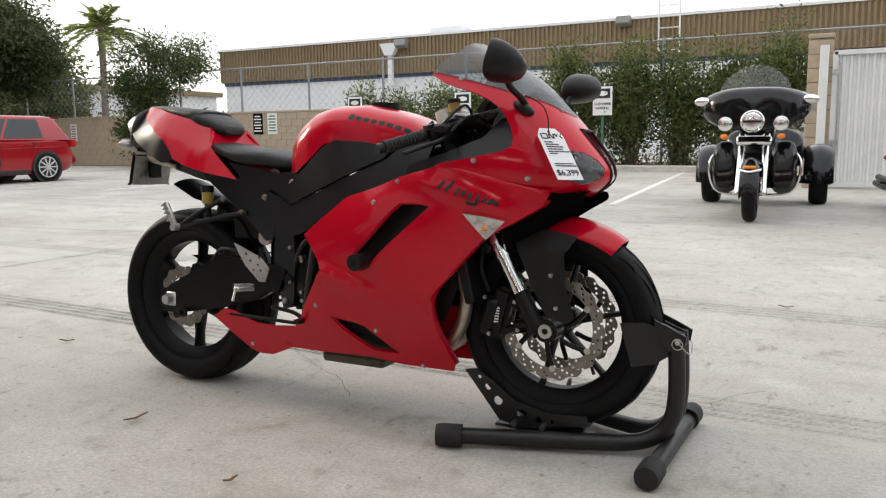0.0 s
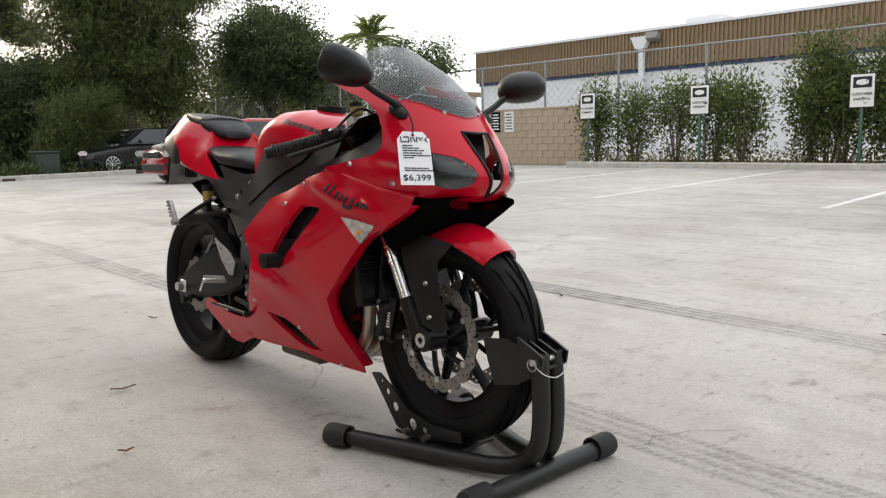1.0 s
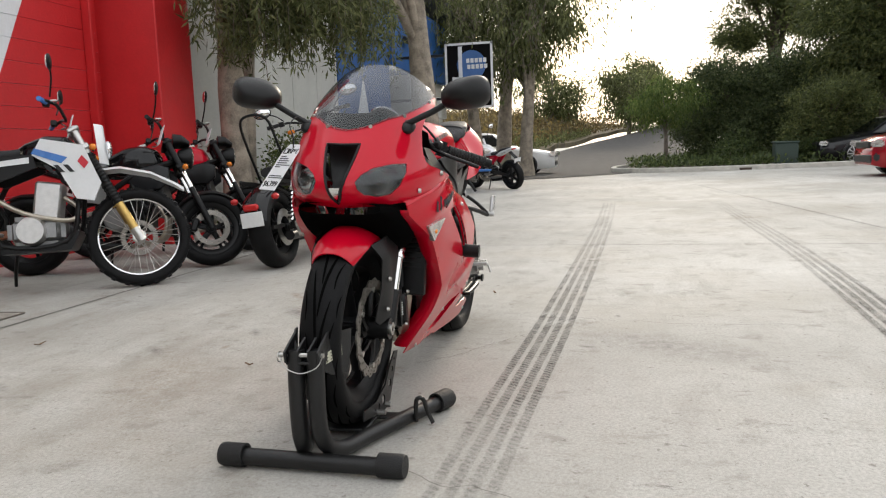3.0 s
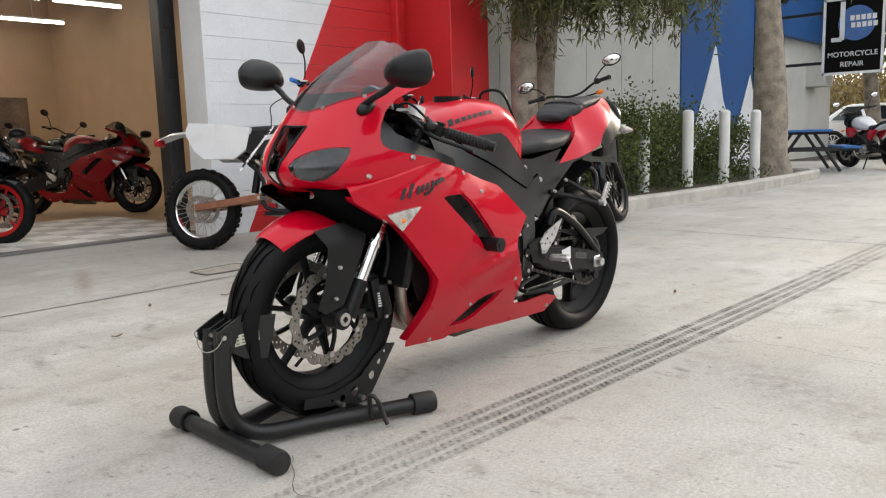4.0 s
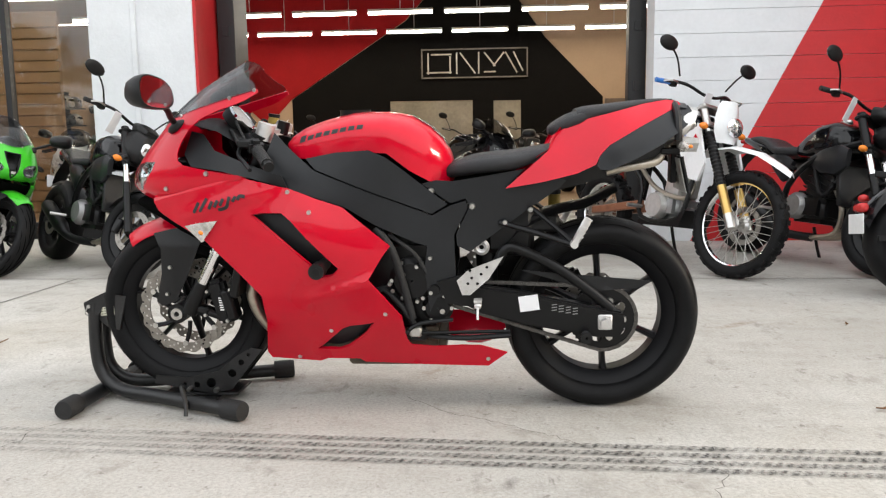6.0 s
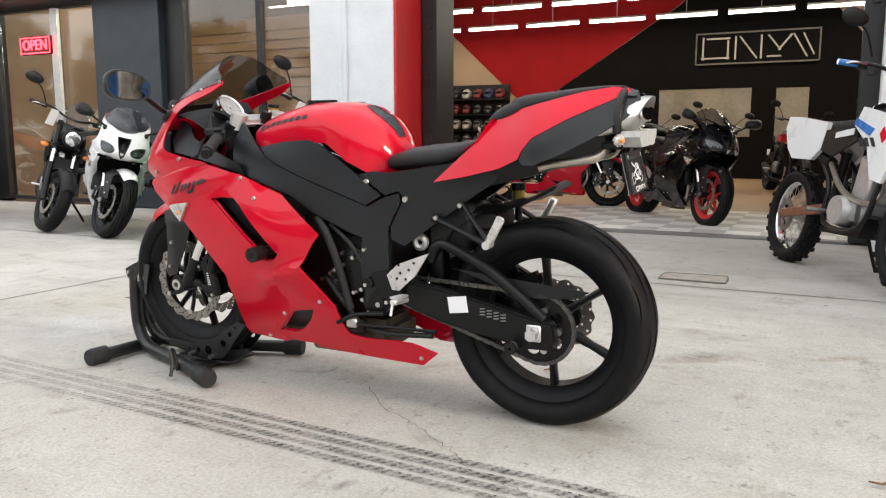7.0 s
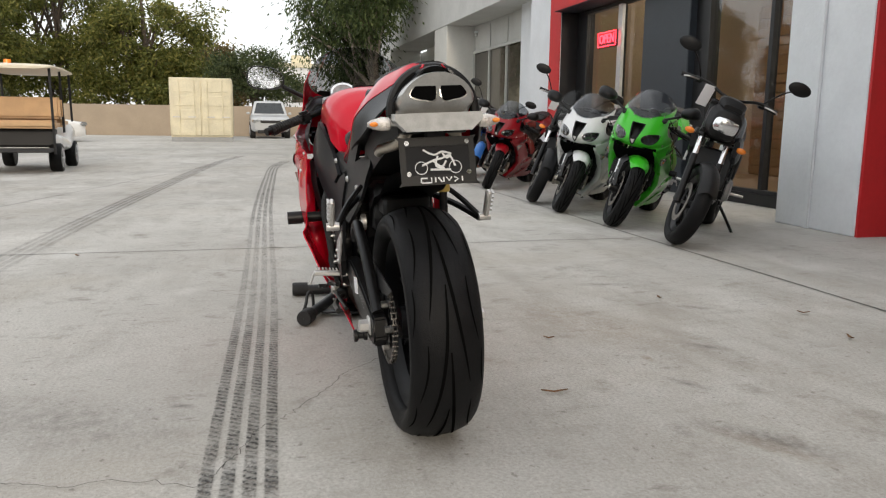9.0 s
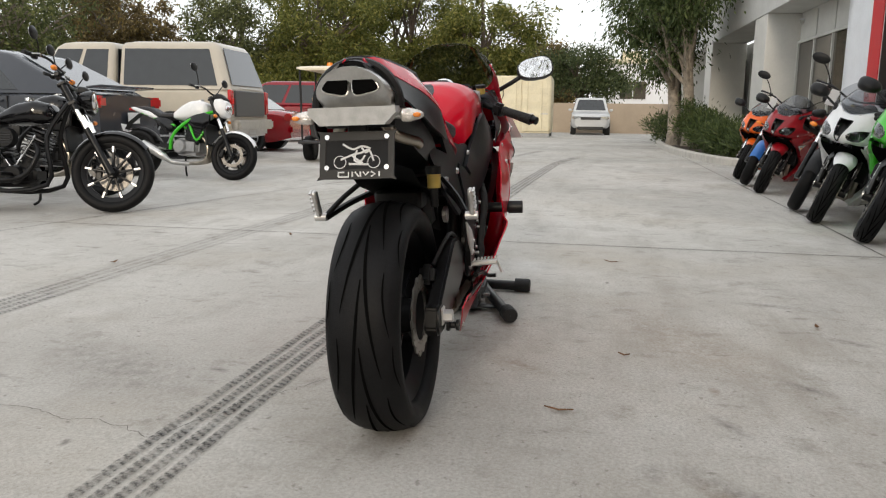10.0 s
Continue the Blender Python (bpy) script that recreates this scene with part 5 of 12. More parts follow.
fair_out = [(0.409, 0.788), (0.281, 0.756), (0.195, 0.723), (0.111, 0.697), (-0.036, 0.579), (-0.012, 0.549), (0.033, 0.477), (-0.062, 0.350), (-0.073, 0.262), (-0.085, 0.243), (-0.155, 0.236), (-0.248, 0.241), (-0.307, 0.240), (-0.392, 0.214), (-0.331, 0.163), (-0.067, 0.165), (0.078, 0.167), (0.091, 0.179), (0.201, 0.177), (0.229, 0.165), (0.398, 0.171), (0.409, 0.195), (0.380, 0.321), (0.382, 0.414), (0.458, 0.498), (0.552, 0.594), (0.612, 0.628), (0.655, 0.652), (0.706, 0.684), (0.722, 0.714), (0.67, 0.728), (0.58, 0.748), (0.49, 0.770)]
big_vent = [(0.394, 0.677), (0.356, 0.684), (0.298, 0.683), (0.266, 0.656), (0.218, 0.603), (0.124, 0.507), (0.145, 0.486), (0.179, 0.480), (0.220, 0.525), (0.302, 0.597)]
low_vent = [(0.232, 0.215), (0.138, 0.300), (0.111, 0.312), (0.028, 0.326), (0.057, 0.284), (0.119, 0.231), (0.155, 0.216)]
fl = part("side_fairing", patch(bmesh.new(), side_skin, fair_out, (big_vent, low_vent), 0.016, -0.004), RED, hero, "", 30)
# the other flank: its belly ends in a taller upswept tail and is cut away over the oil pan
k0, k1 = fair_out.index((-0.062, 0.350)), fair_out.index((0.398, 0.171))
far_out = fair_out[:k0 + 1] + [(-0.095, 0.300), (-0.125, 0.275), (-0.20, 0.268), (-0.285, 0.270), (-0.385, 0.304), (-0.425, 0.306), (-0.478, 0.275), (-0.335, 0.165), (-0.30, 0.157), (-0.255, 0.158), (-0.20, 0.180), (-0.16, 0.196), (-0.05, 0.192), (0.13, 0.194), (0.23, 0.178)] + fair_out[k1:]
part("side_fairing", patch(bmesh.new(), lambda x, z: (x, -side_skin(x, z)[1], z), far_out, (big_vent, low_vent), 0.016, 0.004), RED, hero, "", 30)
edge = [q for q in curve([(0.715, 0.70), (0.706, 0.684), (0.655, 0.652), (0.612, 0.628), (0.552, 0.594), (0.458, 0.498), (0.386, 0.414), (0.380, 0.321), (0.407, 0.197)], 5)]
rt = part("fairing_return", loft(bmesh.new(), [[(x, SIDE(x, z), z), (x + 0.004, SIDE(x, z) - 0.018, z), (x - 0.004, SIDE(x, z) - 0.042, z), (x - 0.03, SIDE(x, z) - 0.06, z)] for x, z in edge], False, False), RED, hero, "", 60)
mirrored(rt)
# dark inner liners behind the vents
for cut, dep in ((big_vent, 0.05), (low_vent, 0.035)):
    c = np.mean(cut, 0)
    grow = [tuple(c + (np.array(p) - c) * (1.3 if dep > 0.04 else 1.06) + (np.array((0, 0)) if dep > 0.04 else np.array((0, 0.012)))) for p in cut]
    lin = part("vent_liner", patch(bmesh.new(), lambda x, z: (x, SIDE(x, z) - dep - 0.15 * max(0, 0.36 - x) * (dep > 0.04), z), grow, (), 0.03, -0.003), SATIN, hero)
    mirrored(lin)
# lips round the vents
for cut in (big_vent, low_vent):
    pts = [(x, SIDE(x, z) - 0.012, z) for x, z in resample(cut, 0.02)]
    lip = part("vent_lip", tube(bmesh.new(), pts, 0.0045, 6, closed=True), RED, hero)
    mirrored(lip)
for s in (1, -1):
    bm = cyl(bmesh.new(), (0.183, s * 0.16, 0.511), (0.183, s * 0.268, 0.511), 0.019, None, 20)
    cyl(bm, (0.183, s * 0.255, 0.511), (0.183, s * 0.308, 0.511), 0.024, None, 24)
    sl = part("frame_slider", bm, BLACK, hero)
    part("bolt", cyl(bmesh.new(), (0.183, s * 0.3, 0.511), (0.183, s * 0.309, 0.511), 0.011, None, 12), BLKMETAL, sl)
    bolts(hero, [(0.211, s * (SIDE(0.211, 0.683) + 0.002), 0.683), (0.174, s * (SIDE(0.174, 0.29) + 0.001), 0.29), (-0.011, s * (SIDE(-0.011, 0.359) + 0.001), 0.359), (0.28, s * (SIDE(0.28, 0.744) + 0.001), 0.744), (0.3, s * (SIDE(0.3, 0.18) + 0.001), 0.18), (-0.33, s * (SIDE(-0.33, 0.19) + 0.001), 0.19)], 0.008)

# plain slanted strokes on the flanks
strokes = [[(0.0, 0.05), (0.1, 0.8)], [(0.13, 0.0), (0.27, 0.95)], [(0.32, 0.0), (0.38, 0.55)], [(0.43, 0.02), (0.49, 0.5)], [(0.54, 0.0), (0.60, 0.5)], [(0.72, 0.5), (0.66, -0.25), (0.50, -0.3)], [(0.78, 0.05), (0.84, 0.4)], [(0.88, 0.05), (0.92, 0.34), (1.02, 0.16)]]
for s in (1, -1):
    bm = bmesh.new()
    for st in strokes:
        path = []
        for u, v in curve([(a, b) for a, b in st], 5):
            x = 0.572 - 0.165 * u if s > 0 else 0.425 + 0.165 * u
            z = (0.683 + 0.045 * u if s > 0 else 0.725 - 0.045 * u) + 0.036 * v
            path.append((x, s * (side_skin(x, z)[1] + 0.0005), z))
        tube(bm, path, 0.0056, 6)
    for v in bm.verts:
        y = side_skin(v.co.x, v.co.z)[1]
        v.co.y = s * (y + 0.0030 if abs(v.co.y) > y else y + 0.0008)
    part("flank_graphic", bm, INK, hero, "black brushed slanted strokes")

# upper cowl and screen share one surface
NOSE_X = ((0.66, 0.69, 0.71, 0.743, 0.771, 0.806, 0.841, 0.881, 0.945, 0.988, 1.057, 1.105, 1.154), (0.70, 0.745, 0.79, 0.838, 0.850, 0.834, 0.808, 0.777, 0.720, 0.682, 0.600, 0.520, 0.428))
NOSE_W = ((0.66, 0.70, 0.75, 0.80, 0.83, 0.9, 0.954, 1.0, 1.06, 1.10, 1.16), (0.19, 0.215, 0.236, 0.243, 0.242, 0.228, 0.214, 0.203, 0.176, 0.150, 0.105))


def smooth_at(z, table):
    return float(np.mean([np.interp(z + d, *table) for d in (-0.018, -0.009, 0, 0.009, 0.018)]))


def cowl(s, z, lift=0.0):
    xf, w = smooth_at(z, NOSE_X) + lift, smooth_at(z, NOSE_W) + lift
    x0 = float(np.interp(z, (0.66, 0.95, 1.05, 1.16), (0.42, 0.42, 0.34, 0.30)))
    th, k = min(max(abs(s), 0), 1) * math.pi / 2, 2 / 2.3
    y, x = w * math.sin(th) ** k, x0 + (xf - x0) * math.cos(th) ** k
    if abs(s) > 1:
        x = x0 - (abs(s) - 1) * 0.3
    # a raised brow over each lamp
    y2 = math.copysign(y, s)
    return (x, y2, z)


lamp = [(0.125, 0.786), (0.160, 0.807), (0.237, 0.826), (0.379, 0.837), (0.50, 0.838), (0.505, 0.812), (0.465, 0.773), (0.394, 0.748), (0.292, 0.740), (0.194, 0.747), (0.145, 0.764)]
nose_vent = [(-0.111, 0.893), (0, 0.891), (0.111, 0.893), (0.090, 0.850), (0.062, 0.804), (0.025, 0.741), (0, 0.720), (-0.025, 0.741), (-0.062, 0.804), (-0.090, 0.850)]
low_edge = [(0.0, 0.936), (0.075, 0.941), (0.165, 0.950), (0.292, 0.970), (0.441, 0.984), (0.613, 1.008), (0.773, 1.032), (0.94, 1.058)]
cut_edge = [(0.961, 1.047), (0.921, 1.023), (0.863, 1.007), (0.784, 0.992), (0.711, 0.969), (0.663, 0.933), (0.653, 0.896), (0.662, 0.864), (0.685, 0.843), (0.731, 0.830), (0.86, 0.815), (1.03, 0.793)]
seam_edge = [(0.919, 0.772), (0.825, 0.757), (0.738, 0.740), (0.62, 0.722), (0.504, 0.722), (0.207, 0.712), (0.0, 0.706)]
half = low_edge + cut_edge + seam_edge
other = [(-s, z) for s, z in half][::-1][1:-1]
part("upper_cowl", patch(bmesh.new(), cowl, half + other, (lamp, [(-s, z) for s, z in lamp], nose_vent), 0.014, 0.004, 0.42), RED, hero, "", 30)

# lap joint between the cowl's lower edge and the flanks
for sg in (1, -1):
    lap = []
    for (x, z), (q, zq) in zip(curve([(0.40, 0.789), (0.49, 0.770), (0.58, 0.748), (0.67, 0.728), (0.722, 0.714)], 4), curve([(0.985, 0.79), (0.825, 0.765), (0.70, 0.745), (0.57, 0.733), (0.47, 0.730)], 4)):
        c = cowl(q * sg, zq, -0.002)
        a = (x, sg * (side_skin(x, z)[1] - 0.001), z)
        lap.append([a, tuple((np.array(a) * 2 + c) / 3 + np.array((0, sg * 0.003, 0.003))), tuple((np.array(a) + np.array(c) * 2) / 3 + np.array((0, sg * 0.002, 0.003))), c])
    part("cowl_lap", loft(bmesh.new(), lap, False, False), RED, hero, "", 60)

# screen: a clear tinted shell with a dark printed foot
scr_top = [(0.90, 1.075), (0.70, 1.108), (0.52, 1.131), (0.36, 1.144), (0.18, 1.15), (0.0, 1.152)]
scr_half = [(s, z - 0.004) for s, z in low_edge] + scr_top
scr = patch(bmesh.new(), lambda s, z: cowl(s, z, 0.004), scr_half + [(-s, z) for s, z in scr_half][::-1][1:-1], (), 0.02, 0.003, 0.42)
part("windscreen", scr, TINT, hero, "smoke-tinted clear screen")
foot = [(0.0, 0.935), (0.165, 0.949), (0.292, 0.969), (0.40, 0.982), (0.34, 0.992), (0.2, 0.988), (0.0, 0.984)]
part("screen_foot", patch(bmesh.new(), lambda s, z: cowl(s, z, -0.001), foot + [(-s, z) for s, z in foot][::-1][1:-1], (), 0.012, 0.002, 0.42), BLACK, hero, "black dotted band under the screen")
for s, z in ((0.165, 0.945), (0.46, 0.979), (0.80, 1.03), (0.93, 1.053)):
    for sg in (1, -1):
        p, q = Vector(cowl(s * sg, z, 0.0)), Vector(cowl(s * sg, z, 0.005))
        part("screw", cyl(bmesh.new(), p, q, 0.0055, None, 10), STEEL, hero)
for sg in (1, -1):
    bolts(hero, [(0.668, sg * 0.208, 0.756), (0.525, sg * 0.243, 0.804)], 0.0085)

# head lamps: lens, bowl and bulb
for sg in (1, -1):
    lo = [(s * sg, z) for s, z in lamp]
    hl = part("headlamp", patch(bmesh.new(), lambda s, z: cowl(s, z, 0.0), [(0.31 * sg + (s - 0.31 * sg) * 0.985, 0.79 + (z - 0.79) * 0.985) for s, z in lo], (), 0.012, 0.002, 0.42), LENS, hero, "almond-shaped clear headlamp")
    part("headlamp_bowl", patch(bmesh.new(), lambda s, z: tuple(np.array(cowl(s, z, -0.012)) - np.array((0.06 * (1 - min(1, (((abs(s) - 0.31) / 0.2) ** 2 + ((z - 0.788) / 0.05) ** 2))), 0, 0))), lo, (), 0.012, 0.002, 0.42), GLOSSBLK, hl)
    c = np.array(cowl(0.30 * sg, 0.784, -0.03))
    part("reflector", lathe(bmesh.new(), [(0.036, 0.0), (0.030, -0.02), (0.012, -0.034), (0.010, -0.034), (0.028, -0.02), (0.034, 0.0)], tuple(c), 24, "x"), CHROME, hl)
    part("bulb", ball(bmesh.new(), tuple(c + np.array((-0.012, 0, 0))), (0.02, 0.02, 0.02)), LENS, hl)

# centre intake
nv = [(s * 1.0, z) for s, z in nose_vent]
part("nose_intake", patch(bmesh.new(), lambda s, z: tuple(np.array(cowl(s, z, -0.006)) - np.array((0.07 * max(0, 1 - (s / 0.13) ** 2) * min(1, max(0, (z - 0.735) / 0.05)), 0, 0))), [(s * 1.06, 0.82 + (z - 0.82) * 1.04) for s, z in nv], (), 0.012, 0.002, 0.42), BLACK, hero, "black recessed intake")
part("nose_intake_rim", tube(bmesh.new(), [cowl(s, z, 0.001) for s, z in resample(np.array(nv) * (0.42, 1), 0.012) / (0.42, 1)], 0.004, 6, closed=True), BLACK, hero)
part("nose_badge", patch(bmesh.new(), lambda s, z: cowl(s, z, 0.002), [(-0.028, 0.768), (0.028, 0.768), (0.012, 0.742), (0, 0.732), (-0.012, 0.742)], (), 0.006, 0.004, 0.42), CHROME, hero)

# black mouth, ducts and radiator under the nose
bm = bmesh.new()
rings = []
for x, w, z0, z1 in ((0.80, 0.125, 0.690, 0.722), (0.74, 0.155, 0.655, 0.73), (0.66, 0.172, 0.60, 0.735), (0.58, 0.17, 0.55, 0.74)):
    rings.append([(x, w * math.copysign(abs(math.cos(a)) ** 0.6, math.cos(a)), (z0 + z1) / 2 + (z1 - z0) / 2 * math.copysign(abs(math.sin(a)) ** 0.7, math.sin(a))) for a in np.linspace(0, 2 * math.pi, 24, endpoint=False)])
loft(bm, rings, caps=False)
part("mouth_duct", bm, GROOVE, hero, "black plastic mouth under the nose")
bm = box(bmesh.new(), (0.46, 0, 0.52), (0.03, 0.36, 0.25), Matrix.Rotation(radians(-14), 4, "Y"), 0.006)
rad = part("radiator", bm, BLKMETAL, hero)
for i in range(14):
    part("fin", box(bmesh.new(), (0.48, 0, 0.41 + i * 0.0165), (0.012, 0.33, 0.003), Matrix.Rotation(radians(-14), 4, "Y")), BLKMETAL, rad)
for i in range(4):
    y = -0.105 + 0.07 * i
    part("header_pipe", tube(bmesh.new(), [(0.36, y, 0.50), (0.43, y, 0.46), (0.445, y, 0.38), (0.40, y * 0.8, 0.28), (0.28, y * 0.55, 0.20), (0.12, y * 0.35, 0.185)], 0.02, 12, 6), TITAN, hero)
bm = box(bmesh.new(), (0.02, 0, 0.225), (0.42, 0.2, 0.10), None, 0.025, 2)
box(bm, (0.02, 0, 0.16), (0.24, 0.15, 0.035), None, 0.01)
part("oil_pan", bm, mat("dull_cast_metal", (0.10, 0.085, 0.06), 0.6, metal=0.3, var=0.35, scale=15, bump=0.3), hero, "stained cast oil pan")
inn = [(0.40, 0.60), (0.43, 0.44), (0.385, 0.33), (0.2, 0.33), (0.1, 0.36), (0.1, 0.62)]
il = part("inner_liner", prism(bmesh.new(), inn, 0.125, 0.13), BLACK, hero)
mirrored(il)

# engine and hoses seen between fairing and frame
bm = box(bmesh.new(), (-0.02, 0, 0.44), (0.34, 0.26, 0.30), None, 0.03, 2)
box(bm, (0.16, 0, 0.55), (0.22, 0.24, 0.26), Matrix.Rotation(radians(-25), 4, "Y"), 0.02)
eng = part("engine_block", bm, BLKMETAL, hero, "black engine castings")
for s, pts in ((1, ((-0.09, 0.45, 0.075), (-0.17, 0.36, 0.05), (0.0, 0.37, 0.06))), (-1, ((-0.08, 0.42, 0.085), (0.02, 0.36, 0.065)))):
    for x, z, r in pts:
        cv = part("engine_cover", lathe(bmesh.new(), [(0.004, s * 0.16), (r * 0.75, s * 0.16), (r, s * 0.145), (r, s * 0.12), (0.004, s * 0.12)], (x, 0, z), 28), BLKMETAL, eng)
        for i in range(6):
            a = i * math.pi / 3
            part("bolt", cyl(bmesh.new(), (x + r * 0.88 * math.cos(a), s * 0.14, z + r * 0.88 * math.sin(a)), (x + r * 0.88 * math.cos(a), s * 0.158, z + r * 0.88 * math.sin(a)), 0.0065, None, 8), STEEL, cv)
for k, pts in enumerate((((0.02, 0.17, 0.62), (-0.03, 0.19, 0.56), (-0.06, 0.18, 0.46), (-0.09, 0.17, 0.33)), ((0.0, 0.16, 0.42), (-0.05, 0.18, 0.38), (-0.1, 0.16, 0.3)), ((-0.02, 0.16, 0.60), (-0.1, 0.17, 0.54), (-0.14, 0.16, 0.47)))):
    h = part("hose", tube(bmesh.new(), pts, (0.013, 0.009, 0.007)[k], 10, 6), RUBBLE, hero)
    mirrored(h)
for i in range(9):
    a = i * 2.4
    c = (-0.02 - 0.13 * (i % 4) / 3, 0.155, 0.33 + 0.028 * i)
    b = part("engine_fastener", cyl(bmesh.new(), c, (c[0], 0.176, c[2]), 0.008, 0.006, 8), STEEL, eng)
    mirrored(b).parent = eng

# tank
tank_x = [0.305, 0.29, 0.25, 0.19, 0.09, -0.02, -0.09, -0.15, -0.19, -0.215, -0.222]
tank_top = [0.895, 0.913, 0.937, 0.958, 0.981, 0.981, 0.967, 0.932, 0.890, 0.845, 0.80]
tank_low = [0.875, 0.855, 0.84, 0.845, 0.858, 0.855, 0.80, 0.765, 0.757, 0.757, 0.76]
tank_w = [0.10, 0.128, 0.150, 0.165, 0.172, 0.172, 0.166, 0.145, 0.112, 0.08, 0.055]
tx = np.linspace(0, 10, 41)
rings = []
for t in tx:
    x, zt, zl, w = (float(np.interp(t, range(11), q)) for q in (tank_x, tank_top, tank_low, tank_w))
    row = []
    for a in np.linspace(-0.5, 0.5, 33):
        # shoulders are wide, the crown is gently domed
        u = math.sin(math.pi * a)
        v = math.cos(math.pi * a)
        row.append((x, w * math.copysign(abs(u) ** 0.72, u) * (1 - 0.10 * (v < 0.35) * (0.35 - v)), zl + (zt - zl) * v ** 0.62))
    rings.append(row)
bm = loft(bmesh.new(), rings, caps=False, closed=False)
bmesh.ops.smooth_vert(bm, verts=[v for v in bm.verts if not v.is_boundary], factor=0.5, use_axis_x=True, use_axis_y=True, use_axis_z=True)
bm.faces.new([v for v in bm.verts][-33:])
tank_tree = BVHTree.FromBMesh(bm)
part("fuel_tank", bm, RED, hero, "", 50)
# plain slanted block strokes along both shoulders
for s in (1, -1):
    bm = bmesh.new()
    for i in range(8):
        rows = []
        for v in np.linspace(0, 1.45 if i == 0 else 1.0, 4):
            row = []
            for u in np.linspace(0, 0.74, 4):
                x = (0.255 - 0.0262 * (i + u + 0.12 * v)) if s > 0 else (0.065 + 0.0262 * (i + u + 0.12 * v))
                hit = tank_tree.ray_cast(Vector((x, s * 0.32, 0.935 + 0.019 * v + 0.14 * (0.16 - x) + 0.10)), Vector((0, -s * 0.8, -0.6)).normalized())
                row.append(hit[0] + hit[1] * 0.0012 if hit[0] is not None else None)
            rows.append(row)
        for v in range(3):
            for u in range(3):
                q = [rows[v][u], rows[v][u + 1], rows[v + 1][u + 1], rows[v + 1][u]]
                if all(p is not None for p in q):
                    bm.faces.new([bm.verts.new(p) for p in q])
    part("tank_graphic", bm, INK, hero, "black block graphic on the tank's shoulder")
bm = lathe(bmesh.new(), [(0.004, 0.0), (0.045, 0.0), (0.05, 0.004), (0.05, -0.03), (0.004, -0.03)], (0.1, 0, 0.984), 28, "z")
part("fuel_cap", bm, BLKMETAL, hero)
rings = []
for t in np.linspace(0, 1, 15):
    w = 0.012 + 0.034 * math.sin(math.pi * min(1, 0.12 + 0.8 * t)) * (1 - 0.35 * t)
    row = []
    for u in np.linspace(-1, 1, 9):
        src = Vector((-0.085 - 0.105 * t - 0.05, w * u, 1.10 - 0.13 * t))
        hit = tank_tree.ray_cast(src, Vector((0.35, 0, -1)).normalized())
        row.append((hit[0] + hit[1] * 0.002) if hit[0] is not None else src + Vector((0.05, 0, -0.14)))
    rings.append(row)
part("tank_pad", loft(bmesh.new(), rings, False, False), mat("dark_pad_vinyl", (0.012, 0.014, 0.018), 0.22, var=0.8, scale=30, bump=0.5, bscale=60, coat=0.2, spec=0.3), hero, "glossy dark tank pad")

# black frame covers
cover_y = thin_plate([(0.23, 0.84, 0.165), (0.03, 0.863, 0.178), (-0.12, 0.765, 0.155), (-0.21, 0.69, 0.15), (-0.156, 0.66, 0.158), (0.2, 0.80, 0.18), (0.34, 0.91, 0.13), (0.33, 0.82, 0.17), (0.1, 0.70, 0.195), (-0.14, 0.56, 0.165), (-0.2, 0.33, 0.15), (-0.27, 0.7, 0.14), (-0.23, 0.45, 0.155), (-0.38, 0.74, 0.13), (-0.5, 0.69, 0.115), (-0.45, 0.6, 0.11)])
for nm, outl, dy in (("tank_side_cover", [(0.232, 0.842), (0.136, 0.860), (0.032, 0.866), (-0.020, 0.842), (-0.072, 0.802), (-0.114, 0.767), (-0.207, 0.694), (-0.156, 0.666), (0.0, 0.727), (0.203, 0.810)], 0.006),
                     ("frame_cover", [(0.338, 0.922), (0.30, 0.885), (0.207, 0.805), (-0.158, 0.659), (-0.212, 0.688), (-0.262, 0.703), (-0.268, 0.68), (-0.225, 0.597), (-0.229, 0.468), (-0.195, 0.320), (-0.148, 0.332), (-0.132, 0.491), (-0.142, 0.564), (-0.106, 0.575), (0.019, 0.634), (0.106, 0.690), (0.193, 0.720), (0.278, 0.748), (0.345, 0.79), (0.36, 0.86)], 0.0),
                     ("subframe_cover", [(-0.216, 0.696), (-0.125, 0.758), (-0.17, 0.768), (-0.225, 0.764), (-0.336, 0.780), (-0.448, 0.798), (-0.392, 0.744), (-0.51, 0.765), (-0.6, 0.785), (-0.56, 0.74), (-0.45, 0.664), (-0.374, 0.611), (-0.275, 0.54), (-0.235, 0.56), (-0.232, 0.597), (-0.276, 0.685), (-0.262, 0.71)], -0.006)):
    o = part(nm, patch(bmesh.new(), lambda x, z, d=dy: (x, cover_y(x, z) + d, z), outl, (), 0.022, -0.012), SATIN, hero, "", 30)
    mirrored(o)
for s in (1, -1):
    bolts(hero, [(-0.282, s * 0.137, 0.684), (-0.161, s * 0.166, 0.422), (-0.185, s * 0.158, 0.35), (-0.155, s * 0.155, 0.735)], 0.011)
    part("frame_plug", cyl(bmesh.new(), (-0.161, s * 0.15, 0.422), (-0.161, s * 0.172, 0.422), 0.02, 0.017, 20), BLKMETAL, hero)
    o = part("cockpit_side_panel", patch(bmesh.new(), lambda x, z: (x, s * (0.20 - 0.5 * max(0, z - 0.80)), z), [(0.60, 0.93), (0.615, 0.86), (0.59, 0.822), (0.49, 0.806), (0.40, 0.786), (0.285, 0.752), (0.30, 0.79), (0.42, 0.83), (0.52, 0.87), (0.56, 0.92)], (), 0.03, 0.003), SATIN, hero)
bm = bmesh.new()
rings = []
